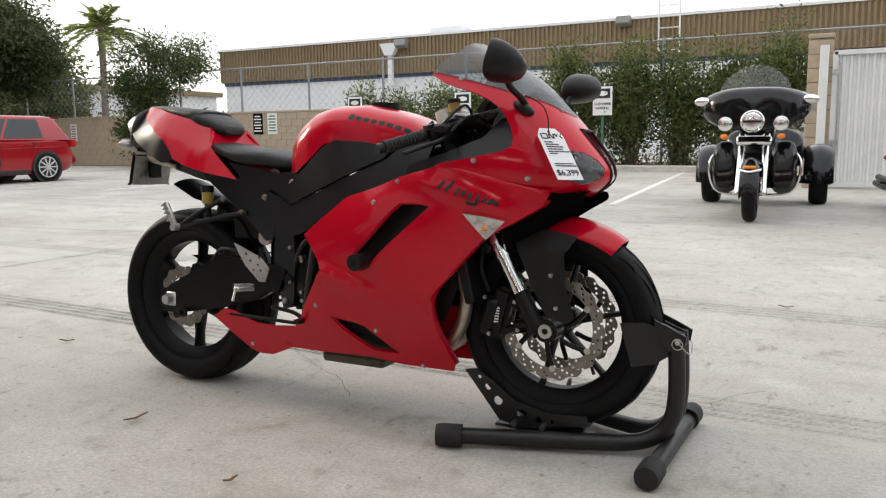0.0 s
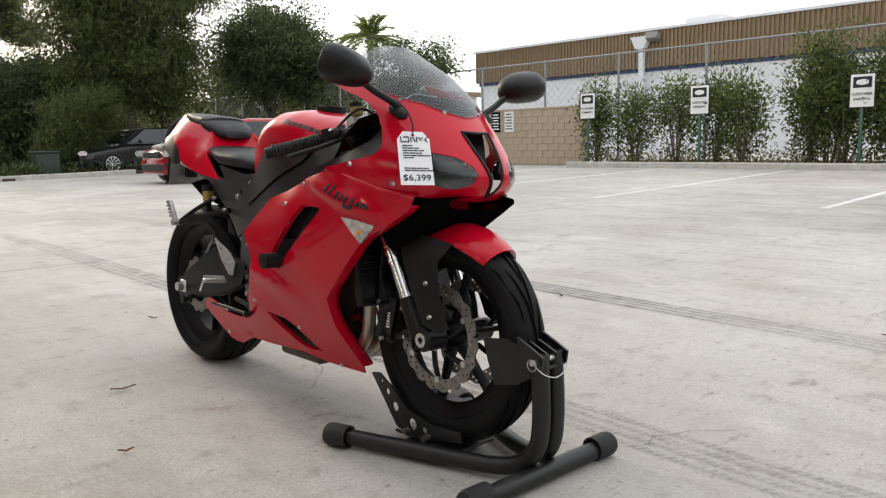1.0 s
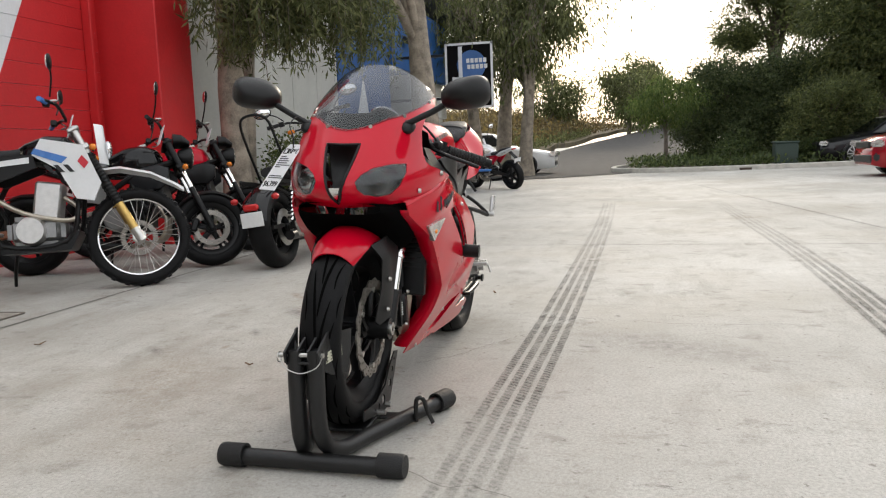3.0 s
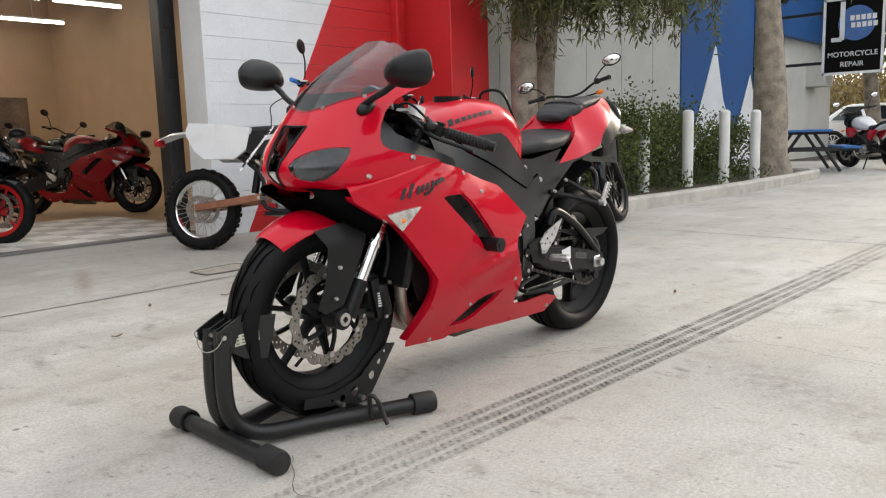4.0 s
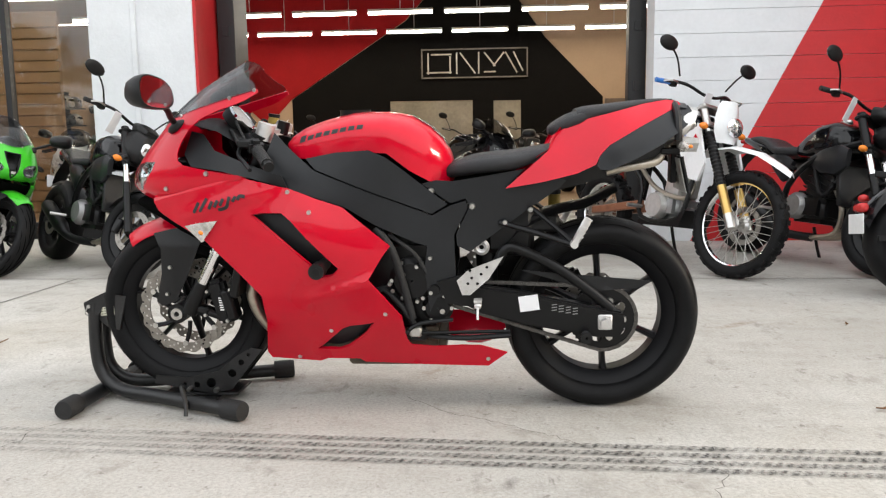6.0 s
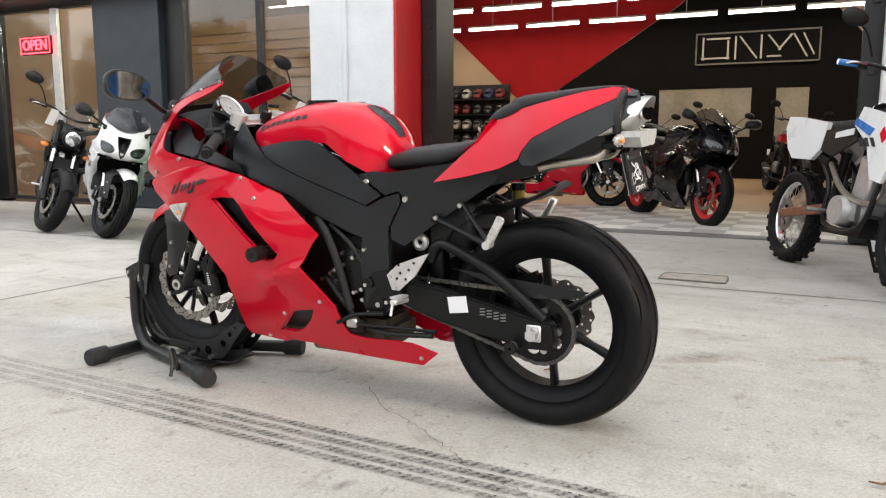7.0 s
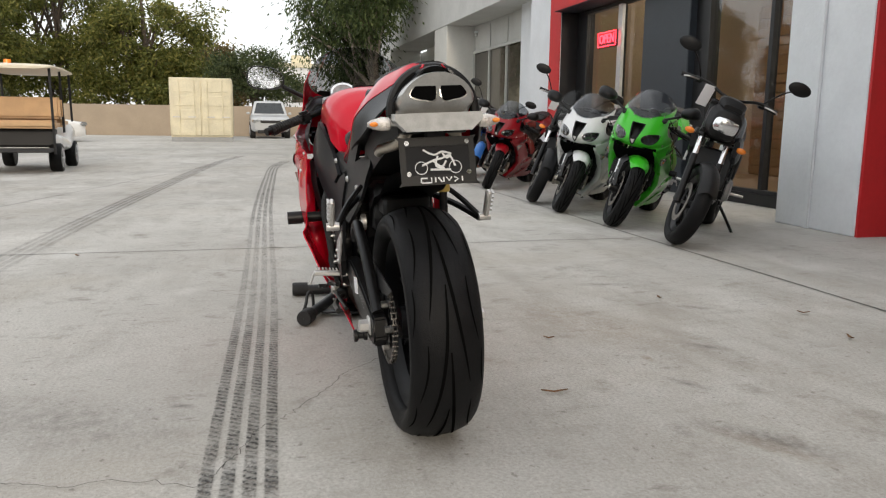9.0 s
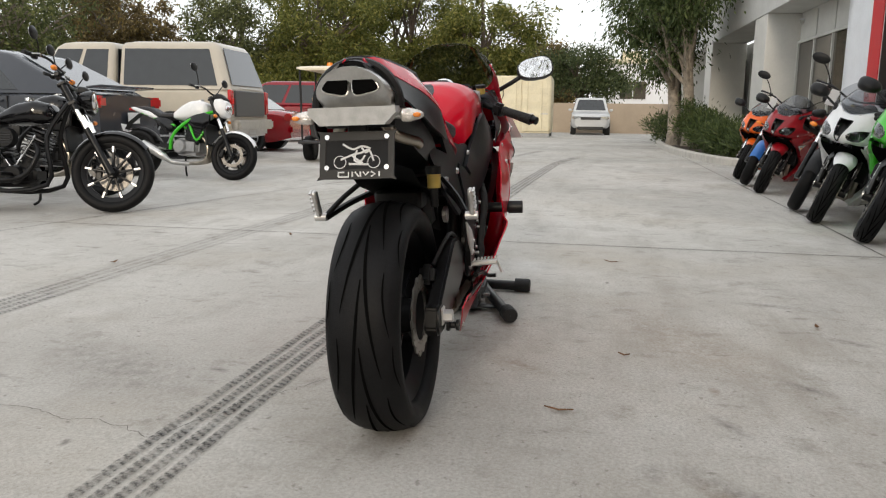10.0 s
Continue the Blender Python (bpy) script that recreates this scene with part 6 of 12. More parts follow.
for x, w, z in ((0.66, 0.10, 0.93), (0.58, 0.17, 0.95), (0.5, 0.19, 0.93), (0.42, 0.18, 0.88)):
    rings.append([(x, w * u, z + 0.02 * (1 - u * u)) for u in np.linspace(-1, 1, 13)])
part("dash_panel", loft(bm, rings, False, False), BLACK, hero)

# seats
def pad(xs, tops, lows, ws, k=25):
    rings = []
    for t in np.linspace(0, len(xs) - 1, 24):
        x, zt, zl, w = (float(np.interp(t, range(len(xs)), q)) for q in (xs, tops, lows, ws))
        h = (zt - zl) / 2
        rings.append([(x, w * math.copysign(abs(math.cos(a)) ** 0.7, math.cos(a)), zl + h + h * math.copysign(abs(math.sin(a)) ** 0.62, math.sin(a))) for a in np.linspace(0, 2 * math.pi, k, endpoint=False)])
    return loft(bmesh.new(), rings)


part("rider_seat", pad([-0.16, -0.18, -0.22, -0.30, -0.42, -0.52, -0.555], [0.785, 0.802, 0.822, 0.842, 0.852, 0.868, 0.87], [0.772, 0.766, 0.766, 0.778, 0.79, 0.83, 0.86], [0.05, 0.08, 0.11, 0.14, 0.145, 0.125, 0.09]), SEATM, hero, "black vinyl rider seat", 60)
part("seat_hump", pad([-0.525, -0.545, -0.58, -0.62, -0.66], [0.925, 0.942, 0.962, 0.976, 0.984], [0.90, 0.895, 0.905, 0.92, 0.94], [0.05, 0.075, 0.09, 0.096, 0.09]), SEATM, hero, "black cover at the seat's front", 60)
part("pillion_seat", pad([-0.61, -0.64, -0.72, -0.80, -0.87, -0.912], [0.980, 0.988, 0.996, 1.004, 1.008, 1.006], [0.925, 0.935, 0.950, 0.975, 0.994, 1.0], [0.085, 0.094, 0.086, 0.066, 0.044, 0.022]), SEATM, hero, "", 60)

# tail
tail_y = thin_plate([(-0.387, 0.741, 0.15), (-0.517, 0.85, 0.135), (-0.55, 0.905, 0.09), (-0.63, 0.944, 0.09), (-0.816, 0.997, 0.06), (-0.88, 0.996, 0.05), (-0.78, 0.932, 0.13), (-0.705, 0.874, 0.165), (-0.668, 0.817, 0.172), (-0.593, 0.788, 0.168), (-0.93, 0.988, 0.03), (-0.955, 0.985, 0.034), (-0.955, 0.935, 0.085), (-0.90, 0.892, 0.125), (-0.79, 0.840, 0.158), (-0.7, 0.805, 0.175)])
o = part("tail_panel", patch(bmesh.new(), lambda x, z: (x, tail_y(x, z), z), [(-0.387, 0.741), (-0.517, 0.853), (-0.535, 0.901), (-0.553, 0.912), (-0.628, 0.946), (-0.72, 0.968), (-0.816, 0.992), (-0.89, 1.003), (-0.93, 0.998), (-0.938, 0.985), (-0.907, 0.974), (-0.793, 0.921), (-0.700, 0.870), (-0.672, 0.838), (-0.660, 0.812), (-0.604, 0.786), (-0.498, 0.761)], (), 0.014, -0.003), RED, hero, "", 40)
mirrored(o)
o = part("tail_lower_panel", patch(bmesh.new(), lambda x, z: (x, tail_y(x, z) - 0.002, z), [(-0.664, 0.810), (-0.674, 0.838), (-0.702, 0.871), (-0.795, 0.922), (-0.909, 0.975), (-0.935, 0.988), (-0.960, 0.985), (-0.968, 0.968), (-0.950, 0.928), (-0.868, 0.872), (-0.787, 0.830), (-0.706, 0.796), (-0.675, 0.797)], (), 0.014, -0.005), SATIN, hero, "", 40)
mirrored(o)
part("seat_valley", loft(bmesh.new(), [[(x, w * u, z - 0.03 * (1 - u * u)) for u in np.linspace(-1, 1, 11)] for x, w, z in ((-0.48, 0.14, 0.835), (-0.52, 0.135, 0.86), (-0.545, 0.10, 0.91), (-0.56, 0.09, 0.925))], False, False), RED, hero)
bm = bmesh.new()
arch = [(-0.918, 0.104 * math.cos(a), 0.885 + 0.106 * math.sin(a)) for a in np.linspace(-0.05, math.pi + 0.05, 25)]
tube(bm, arch, 0.012, 8)
part("tail_trim", bm, BLACK, hero)
part("tail_top_skin", loft(bmesh.new(), [[(x, w * u, z - 0.35 * w * u * u) for u in np.linspace(-1, 1, 11)] for x, w, z in ((-0.82, 0.062, 0.992), (-0.89, 0.048, 1.001), (-0.955, 0.045, 0.992))], False, False), SATIN, hero)
bm = bmesh.new()
loft(bm, [[(x, w * u, z) for u, z in ((-1, zt), (-0.8, zl), (0.8, zl), (1, zt))] for x, w, zl, zt in ((-0.42, 0.10, 0.70, 0.74), (-0.6, 0.12, 0.74, 0.80), (-0.78, 0.12, 0.79, 0.86), (-0.88, 0.08, 0.82, 0.87))], False, False)
part("undertray", bm, BLACK, hero)
part("rear_inner_fender", loft(bmesh.new(), [[(x, 0.09 * u, z - 0.02 * u * u) for u in np.linspace(-1, 1, 7)] for x, z in ((-0.36, 0.52), (-0.42, 0.61), (-0.52, 0.665), (-0.64, 0.69), (-0.74, 0.74))], False, False), BLACK, hero)
bm = box(bmesh.new(), (-0.50, 0, 0.62), (0.12, 0.14, 0.06), None, 0.01)
box(bm, (-0.40, 0, 0.60), (0.16, 0.16, 0.16), None, 0.02)
part("battery_box", bm, BLACK, hero)

# under-seat silencer
rings = []
for x, w, zc, h in ((-0.68, 0.065, 0.845, 0.045), (-0.80, 0.09, 0.885, 0.055), (-0.92, 0.093, 0.918, 0.056), (-0.955, 0.09, 0.928, 0.05), (-0.972, 0.08, 0.934, 0.042)):
    rings.append([(x - 0.02 * math.sin(a), w * math.copysign(abs(math.cos(a)) ** 0.85, math.cos(a)) * (1 - 0.25 * math.sin(a)), zc + h * math.sin(a)) for a in np.linspace(0, 2 * math.pi, 32, endpoint=False)])
ex = part("silencer", loft(bmesh.new(), rings), STEEL, hero, "brushed steel under-seat silencer", 50)
for s in (1, -1):
    port = [(s * (0.009 + 0.06 * u), 0.914 + 0.05 * v) for u, v in ((0, 0), (0.5, 0.0), (0.88, 0.12), (0.95, 0.3), (0.7, 0.66), (0.35, 0.86), (0.0, 0.9))]
    port = [tuple(p) for p in curve(port, 4, True)]
    part("outlet", patch(bmesh.new(), lambda y, z: (-0.968 - (0.934 - z) * 0.2, y, z), port, (), 0.01, 0.012), GROOVE, ex)
    part("outlet_rim", tube(bmesh.new(), [(-0.972 - (0.934 - z) * 0.2, y, z) for y, z in port], 0.004, 6, closed=True), STEEL, ex)
    o = part("exhaust_pipe", tube(bmesh.new(), [(-0.70, s * 0.10, 0.785), (-0.74, s * 0.10, 0.795), (-0.78, s * 0.095, 0.80), (-0.86, s * 0.075, 0.815), (-0.88, s * 0.05, 0.85)], 0.014, 12, 6), TITAN, hero)
# tail lamp, indicators, plate
tl = [(0.10, 0.880), (0.102, 0.868), (0.075, 0.846), (-0.075, 0.846), (-0.102, 0.868), (-0.10, 0.880)]
part("tail_lamp_housing", patch(bmesh.new(), lambda y, z: (-0.93, y, z), [(y * 1.05, 0.862 + (z - 0.862) * 1.25) for y, z in tl], (), 0.02, 0.05), mat("lamp_body_plastic", (0.42, 0.42, 0.41), 0.45, var=0.15, scale=40), hero)
part("tail_lamp", patch(bmesh.new(), lambda y, z: (-0.955 + 0.6 * abs(y) ** 2, y, z), tl, (), 0.01, 0.02), mat("white_ribbed_lens", (0.70, 0.70, 0.68), 0.35, var=0.2, scale=70, bump=0.6, bscale=220, coat=0.4), hero, "clear white LED tail lamp")
lensb = mat("indicator_lens", (0.62, 0.58, 0.54), 0.22, metal=0.55, var=0.35, scale=60, bump=0.5, bscale=200, coat=0.8)
for s in (1, -1):
    a = part("rear_indicator", loft(bmesh.new(), [[(-0.93 + r * math.cos(t) * 0.9, s * y, 0.862 + r * math.sin(t)) for t in np.linspace(0, 2 * math.pi, 14, endpoint=False)] for y, r in ((0.108, 0.011), (0.112, 0.016), (0.13, 0.017), (0.15, 0.012), (0.163, 0.005))]), lensb, hero, "clear tapered indicator")
    part("bulb", ball(bmesh.new(), (-0.945, s * 0.15, 0.862), (0.012, 0.02, 0.012)), AMBER, a)
    part("stalk", cyl(bmesh.new(), (-0.93, s * 0.085, 0.862), (-0.93, s * 0.11, 0.862), 0.008), STEEL, a)
tilt = Matrix.Translation((-0.945, 0, 0.77)) @ Matrix.Rotation(radians(13), 4, "Y")
bm = bmesh.new()
cor = [(y, z) for y, z in curve([(0.092, 0.05), (0.085, 0.057), (-0.085, 0.057), (-0.092, 0.05), (-0.092, -0.05), (-0.085, -0.057), (0.085, -0.057), (0.092, -0.05)], 2, True)]
pl = part("number_plate", patch(bm, lambda y, z: tuple(tilt @ Vector((0, y, z))), cor, (), 0.03, 0.004), mat("plate_black", (0.02, 0.02, 0.021), 0.7, var=0.15, spec=0.15), hero, "black dealer plate with white print")
fr_in = [(0.078, 0.036), (-0.078, 0.036), (-0.078, -0.034), (0.078, -0.034)]
bm = patch(bmesh.new(), lambda y, z: tuple(tilt @ Vector((0.0075, y * 0.95, z * 0.95))), cor, (), 0.03, 0.002)
for y in (0.045, 0.0, -0.045):
    for z in (0.022, -0.02):
        lathe(bm, [(0.002, 0.0), (0.013, 0.0), (0.016, -0.002), (0.002, -0.002)], tuple(tilt @ Vector((0.0105, y, z))), 18, "x")
part("plate_back", bm, mat("bare_plate_back", (0.30, 0.295, 0.28), 0.5, metal=0.5, var=0.2, scale=40), pl, "bare grey back with embossed discs")
part("plate_surround", patch(bmesh.new(), lambda y, z: tuple(tilt @ Vector((-0.003, y, z))), cor, (fr_in,), 0.03, 0.003), BLACK, pl)
bm = bmesh.new()
for i in range(15):
    y = -0.062 + 0.0088 * i
    box(bm, tilt @ Vector((-0.004, y, 0.045)), (0.002, 0.0062, 0.0065), tilt.to_3x3().to_4x4())
part("plate_print", bm, SILVERINK, pl, "row of small white print")
bm = bmesh.new()
for pts in (((0.045, 0.0), (0.045, 0.011), (0.03, 0.011)), ((0.045, 0.0), (0.02, 0.0), (0.02, 0.012)), ((0.010, 0.0), (0.010, 0.012)), ((0.004, 0.012), (-0.006, 0.0)), ((-0.010, 0.0), (-0.010, 0.012)), ((-0.016, 0.012), (-0.023, 0.003), (-0.030, 0.012)), ((-0.036, 0.012), (-0.046, 0.006), (-0.036, 0.0)), ((-0.056, 0.012), (-0.056, 0.0))):
    tube(bm, [tilt @ Vector((-0.005, y, z - 0.052)) for y, z in pts], 0.0024, 5)
part("plate_mark", bm, SILVERINK, pl, "white angular shop mark")
bm = bmesh.new()
for cy in (0.042, -0.042):
    tube(bm, [tilt @ Vector((-0.0022, cy + 0.015 * math.cos(a), -0.016 + 0.015 * math.sin(a))) for a in np.linspace(0, 2 * math.pi, 16, endpoint=False)], 0.0025, 5, closed=True)
    for i in range(5):
        a = i * 1.257
        tube(bm, [tilt @ Vector((-0.0022, cy, -0.016)), tilt @ Vector((-0.0022, cy + 0.014 * math.cos(a), -0.016 + 0.014 * math.sin(a)))], 0.0012, 4)
for pts in (((0.035, 0.028), (0.01, 0.015), (-0.012, 0.022), (-0.034, 0.016)), ((0.04, -0.01), (0.01, 0.002), (-0.01, 0.006), (-0.03, 0.012), (-0.042, -0.014)), ((0.012, 0.0), (-0.008, -0.014), (-0.02, 0.0)), ((0.0, 0.012), (0.006, -0.012), (-0.015, -0.018)), ((0.02, -0.02), (-0.03, -0.022)), ((-0.012, 0.018), (-0.022, 0.006), (-0.032, 0.014))):
    tube(bm, [tilt @ Vector((-0.0022, y, z)) for y, z in curve(pts, 4)], 0.0034, 5)
part("plate_drawing", bm, SILVERINK, pl, "white line drawing of a motorcycle")
for y, z in ((0.074, 0.044), (-0.074, 0.044), (0.074, -0.03), (-0.074, -0.03)):
    p, q = tilt @ Vector((0, y, z)), tilt @ Vector((-0.008, y, z))
    part("plate_screw", cyl(bmesh.new(), p, q, 0.006, None, 12), CHROME, pl)
bm = box(bmesh.new(), (-0.925, 0, 0.80), (0.02, 0.05, 0.12), None, 0.004)
box(bm, (-0.90, 0, 0.845), (0.06, 0.16, 0.02), None, 0.004)
part("plate_bracket", bm, BLKMETAL, hero)

# wheels
fw, rw = (0.70, 0.0, 0.333), (-0.70, 0.0, 0.313)
front = cast_rim(hero, "front_wheel", fw, 0.232, 0.12, 6, RIMBLK, 0.04, 0.018, 0.26)
tyre(front, fw, 0.298, 0.122, 0.228, 84, treads=10)
for s in (1, -1):
    d = brake_disc(front, fw, 0.150, 0.118, s * 0.066, 18, 3, 24)
    for i in range(6):
        a = i * math.pi / 3 + 0.5
        pts = [(fw[0] + r * math.cos(a + t), s * 0.064, fw[2] + r * math.sin(a + t)) for r, t in ((0.045, -0.35), (0.08, -0.12), (0.121, 0.05))]
        part("carrier_arm", tube(bmesh.new(), pts, 0.008, 6, 3), BLKMETAL, d)
    for i in range(6):
        a = i * math.pi / 3 + 0.55
        part("rivet", cyl(bmesh.new(), (fw[0] + 0.118 * math.cos(a), s * 0.06, fw[2] + 0.118 * math.sin(a)), (fw[0] + 0.118 * math.cos(a), s * 0.073, fw[2] + 0.118 * math.sin(a)), 0.009, None, 12), STEEL, d)
part("valve", cyl(bmesh.new(), (0.80, 0.02, 0.19), (0.785, 0.035, 0.215), 0.005), BLACK, front)
rear = cast_rim(hero, "rear_wheel", rw, 0.242, 0.175, 6, RIMBLK, 0.055, 0.024, 0.45)
tyre(rear, rw, 0.318, 0.19, 0.238, 96, "wide black rear tyre with curved tread grooves", treads=6)
brake_disc(rear, rw, 0.11, 0.07, -0.085, 14, 2, 18)

# fork, guards, mudguard, calipers
ax, top = Vector((0.698, 0, 0.333)), Vector((0.40, 0, 0.885))
dirn = (top - ax).normalized()
for s in (1, -1):
    def at(d, dy=0.0):
        p = ax + dirn * d
        return (p.x - 0.03, s * (0.105 + dy), p.z)
    fk = part("fork_leg", cyl(bmesh.new(), at(0.05), at(0.24), 0.021, None, 20), CHROME, hero, "chrome fork leg with black foot")
    bm = cyl(bmesh.new(), at(0.225), at(0.42), 0.0225, None, 22)
    for d in (0.225, 0.250, 0.272, 0.294, 0.316):
        cyl(bm, at(d), at(d + 0.009), 0.0255, None, 22)
    part("fork_tube", bm, CHROME, fk)
    part("fork_tube_upper", cyl(bmesh.new(), at(0.42), at(0.63), 0.027, None, 18), BLKMETAL, fk)
    bm = cyl(bmesh.new(), at(0.0), at(0.115), 0.027, 0.024, 18)
    cyl(bm, (0.70, s * 0.06, 0.333), (0.70, s * 0.125, 0.333), 0.033, None, 20)
    box(bm, (0.645, s * 0.10, 0.345), (0.10, 0.03, 0.03), Matrix.Rotation(radians(-10), 4, "Y"), 0.008)
    part("fork_foot", bm, BLKMETAL, fk)
    part("axle_nut", lathe(bmesh.new(), [(0.009, 0), (0.02, 0), (0.02, 0.008), (0.009, 0.008)], (0.70, s * 0.125 - (0.008 if s < 0 else 0), 0.333), 20), STEEL, fk)
    bm = box(bmesh.new(), (0.555, s * 0.095, 0.37), (0.055, 0.05, 0.15), Matrix.Rotation(radians(14), 4, "Y"), 0.012, 2)
    box(bm, (0.525, s * 0.10, 0.36), (0.04, 0.06, 0.11), Matrix.Rotation(radians(14), 4, "Y"), 0.01)
    box(bm, (0.60, s * 0.10, 0.40), (0.09, 0.02, 0.025), Matrix.Rotation(radians(30), 4, "Y"), 0.006)
    box(bm, (0.60, s * 0.10, 0.33), (0.10, 0.02, 0.022), Matrix.Rotation(radians(-20), 4, "Y"), 0.006)
    ca = part("brake_caliper", bm, BLKMETAL, hero, "black radial brake caliper")
    bolts(ca, [(0.515, s * 0.131, 0.415), (0.53, s * 0.131, 0.31), (0.60, s * 0.113, 0.405), (0.61, s * 0.113, 0.325)], 0.007)
    bm = bmesh.new()
    for i in range(6):
        box(bm, (0.5475 + 0.0008 * i, s * 0.121, 0.345 + 0.008 * i), (0.014, 0.002, 0.004))
    part("caliper_print", bm, SILVERINK, ca)
    part("brake_hose", tube(bmesh.new(), [(0.52, s * 0.11, 0.43), (0.49, s * 0.10, 0.50), (0.50, s * 0.09, 0.60), (0.50, s * 0.07, 0.72), (0.46, s * 0.05, 0.84)], 0.006, 8, 6), RUBBLE, hero)
    gd = part("fork_guard", patch(bmesh.new(), lambda x, z: (x, s * (0.126 - 0.5 * max(0, x - 0.69) ** 1.5 * 2 - 0.35 * max(0, z - 0.56)), z), [(0.775, 0.598), (0.70, 0.616), (0.62, 0.622), (0.60, 0.586), (0.628, 0.52), (0.655, 0.461), (0.70, 0.375), (0.755, 0.355), (0.775, 0.37), (0.748, 0.466), (0.744, 0.55)], (), 0.014, -0.004 * s), BLACK, hero, "black plastic fork guard")
    bolts(gd, [(0.712, s * 0.129, 0.49), (0.728, s * 0.128, 0.40)], 0.007)
rings = []
for a in np.linspace(radians(53), radians(114), 22):
    r = 0.318
    taper = min(1, (a - radians(52)) / radians(20))
    w = 0.058 + 0.026 * taper ** 0.6
    rings.append([(fw[0] + (r - 0.045 * abs(u) ** 2.6) * math.cos(a), w * u, fw[2] + (r - 0.045 * abs(u) ** 2.6) * math.sin(a)) for u in np.linspace(-1, 1, 17)])
bm = loft(bmesh.new(), rings, False, False)
r = bmesh.ops.extrude_face_region(bm, geom=bm.faces[:])
for v in (g for g in r["geom"] if isinstance(g, bmesh.types.BMVert)):
    d = (v.co - Vector(fw))
    v.co -= Vector((d.x, 0, d.z)).normalized() * 0.004
bmesh.ops.recalc_face_normals(bm, faces=bm.faces)
part("front_mudguard", bm, RED, hero, "", 50)

# front indicators, flush in the fairing
for s in (1, -1):
    o = [(0.612, 0.641), (0.56, 0.652), (0.498, 0.660), (0.53, 0.622), (0.558, 0.589), (0.585, 0.615)]
    a = part("front_indicator", patch(bmesh.new(), lambda x, z: (x, s * (SIDE(x, z) + 0.012), z), o, (), 0.01, -0.016 * s), mat("clear_indicator", (0.60, 0.57, 0.54), 0.22, metal=0.6, var=0.35, scale=45, bump=0.5, bscale=150, coat=0.9), hero, "clear wedge-shaped indicator")
    part("bulb", ball(bmesh.new(), (0.555, s * (SIDE(0.555, 0.625) + 0.008), 0.622), (0.022, 0.012, 0.018)), AMBER, a)

# mirrors
for s in (1, -1):
    p0 = Vector((0.64, s * 0.150, 0.950))
    bm = bmesh.new()
    ball(bm, p0 + Vector((-0.005, s * 0.01, -0.004)), (0.07, 0.05, 0.035), 2, Matrix.Rotation(radians(30), 4, "Y"))
    arm = [p0, p0 + Vector((0.0, s * 0.045, 0.022)), (0.63, s * 0.235, 0.992), (0.628, s * 0.27, 1.012)]
    tube(bm, arm, 0.0095, 10, 4)
    mr = part("mirror", bm, BLACK, hero, "black mirror on a short stalk")
    hc = Vector((0.632, s * 0.335, 1.046))
    q = Matrix.Rotation(radians(s * -14), 4, "Z") @ Matrix.Rotation(radians(s * 8), 4, "X") @ Matrix.Rotation(radians(4.0 if s > 0 else 16), 4, "Y")
    rings = []
    for x, k in ((0.072, 0.22), (0.063, 0.50), (0.042, 0.78), (0.014, 0.95), (-0.012, 1.0), (-0.018, 0.97)):
        row = []
        for a in np.linspace(0, 2 * math.pi, 28, endpoint=False):
            u, v = math.cos(a), math.sin(a)
            yy = 0.078 * math.copysign(abs(u) ** 0.75, u) * (1.0 - 0.12 * v * (u * s < 0))
            zz = 0.048 * math.copysign(abs(v) ** 0.75, v) * (1.0 + 0.14 * u * s)
            row.append(hc + q @ Vector((x, yy * k, zz * k)))
        rings.append(row)
    part("mirror_shell", loft(bmesh.new(), rings), BLACK, mr)
    rings = [[hc + q @ Vector((-0.0185, 0.071 * math.copysign(abs(math.cos(a)) ** 0.75, math.cos(a)) * k, 0.043 * math.copysign(abs(math.sin(a)) ** 0.75, math.sin(a)) * (1 + 0.14 * math.cos(a) * s) * k)) for a in np.linspace(0, 2 * math.pi, 28, endpoint=False)] for k in (1.0, 0.02)]
    part("mirror_glass", loft(bmesh.new(), rings), MIRROR, mr, "silvered mirror glass")

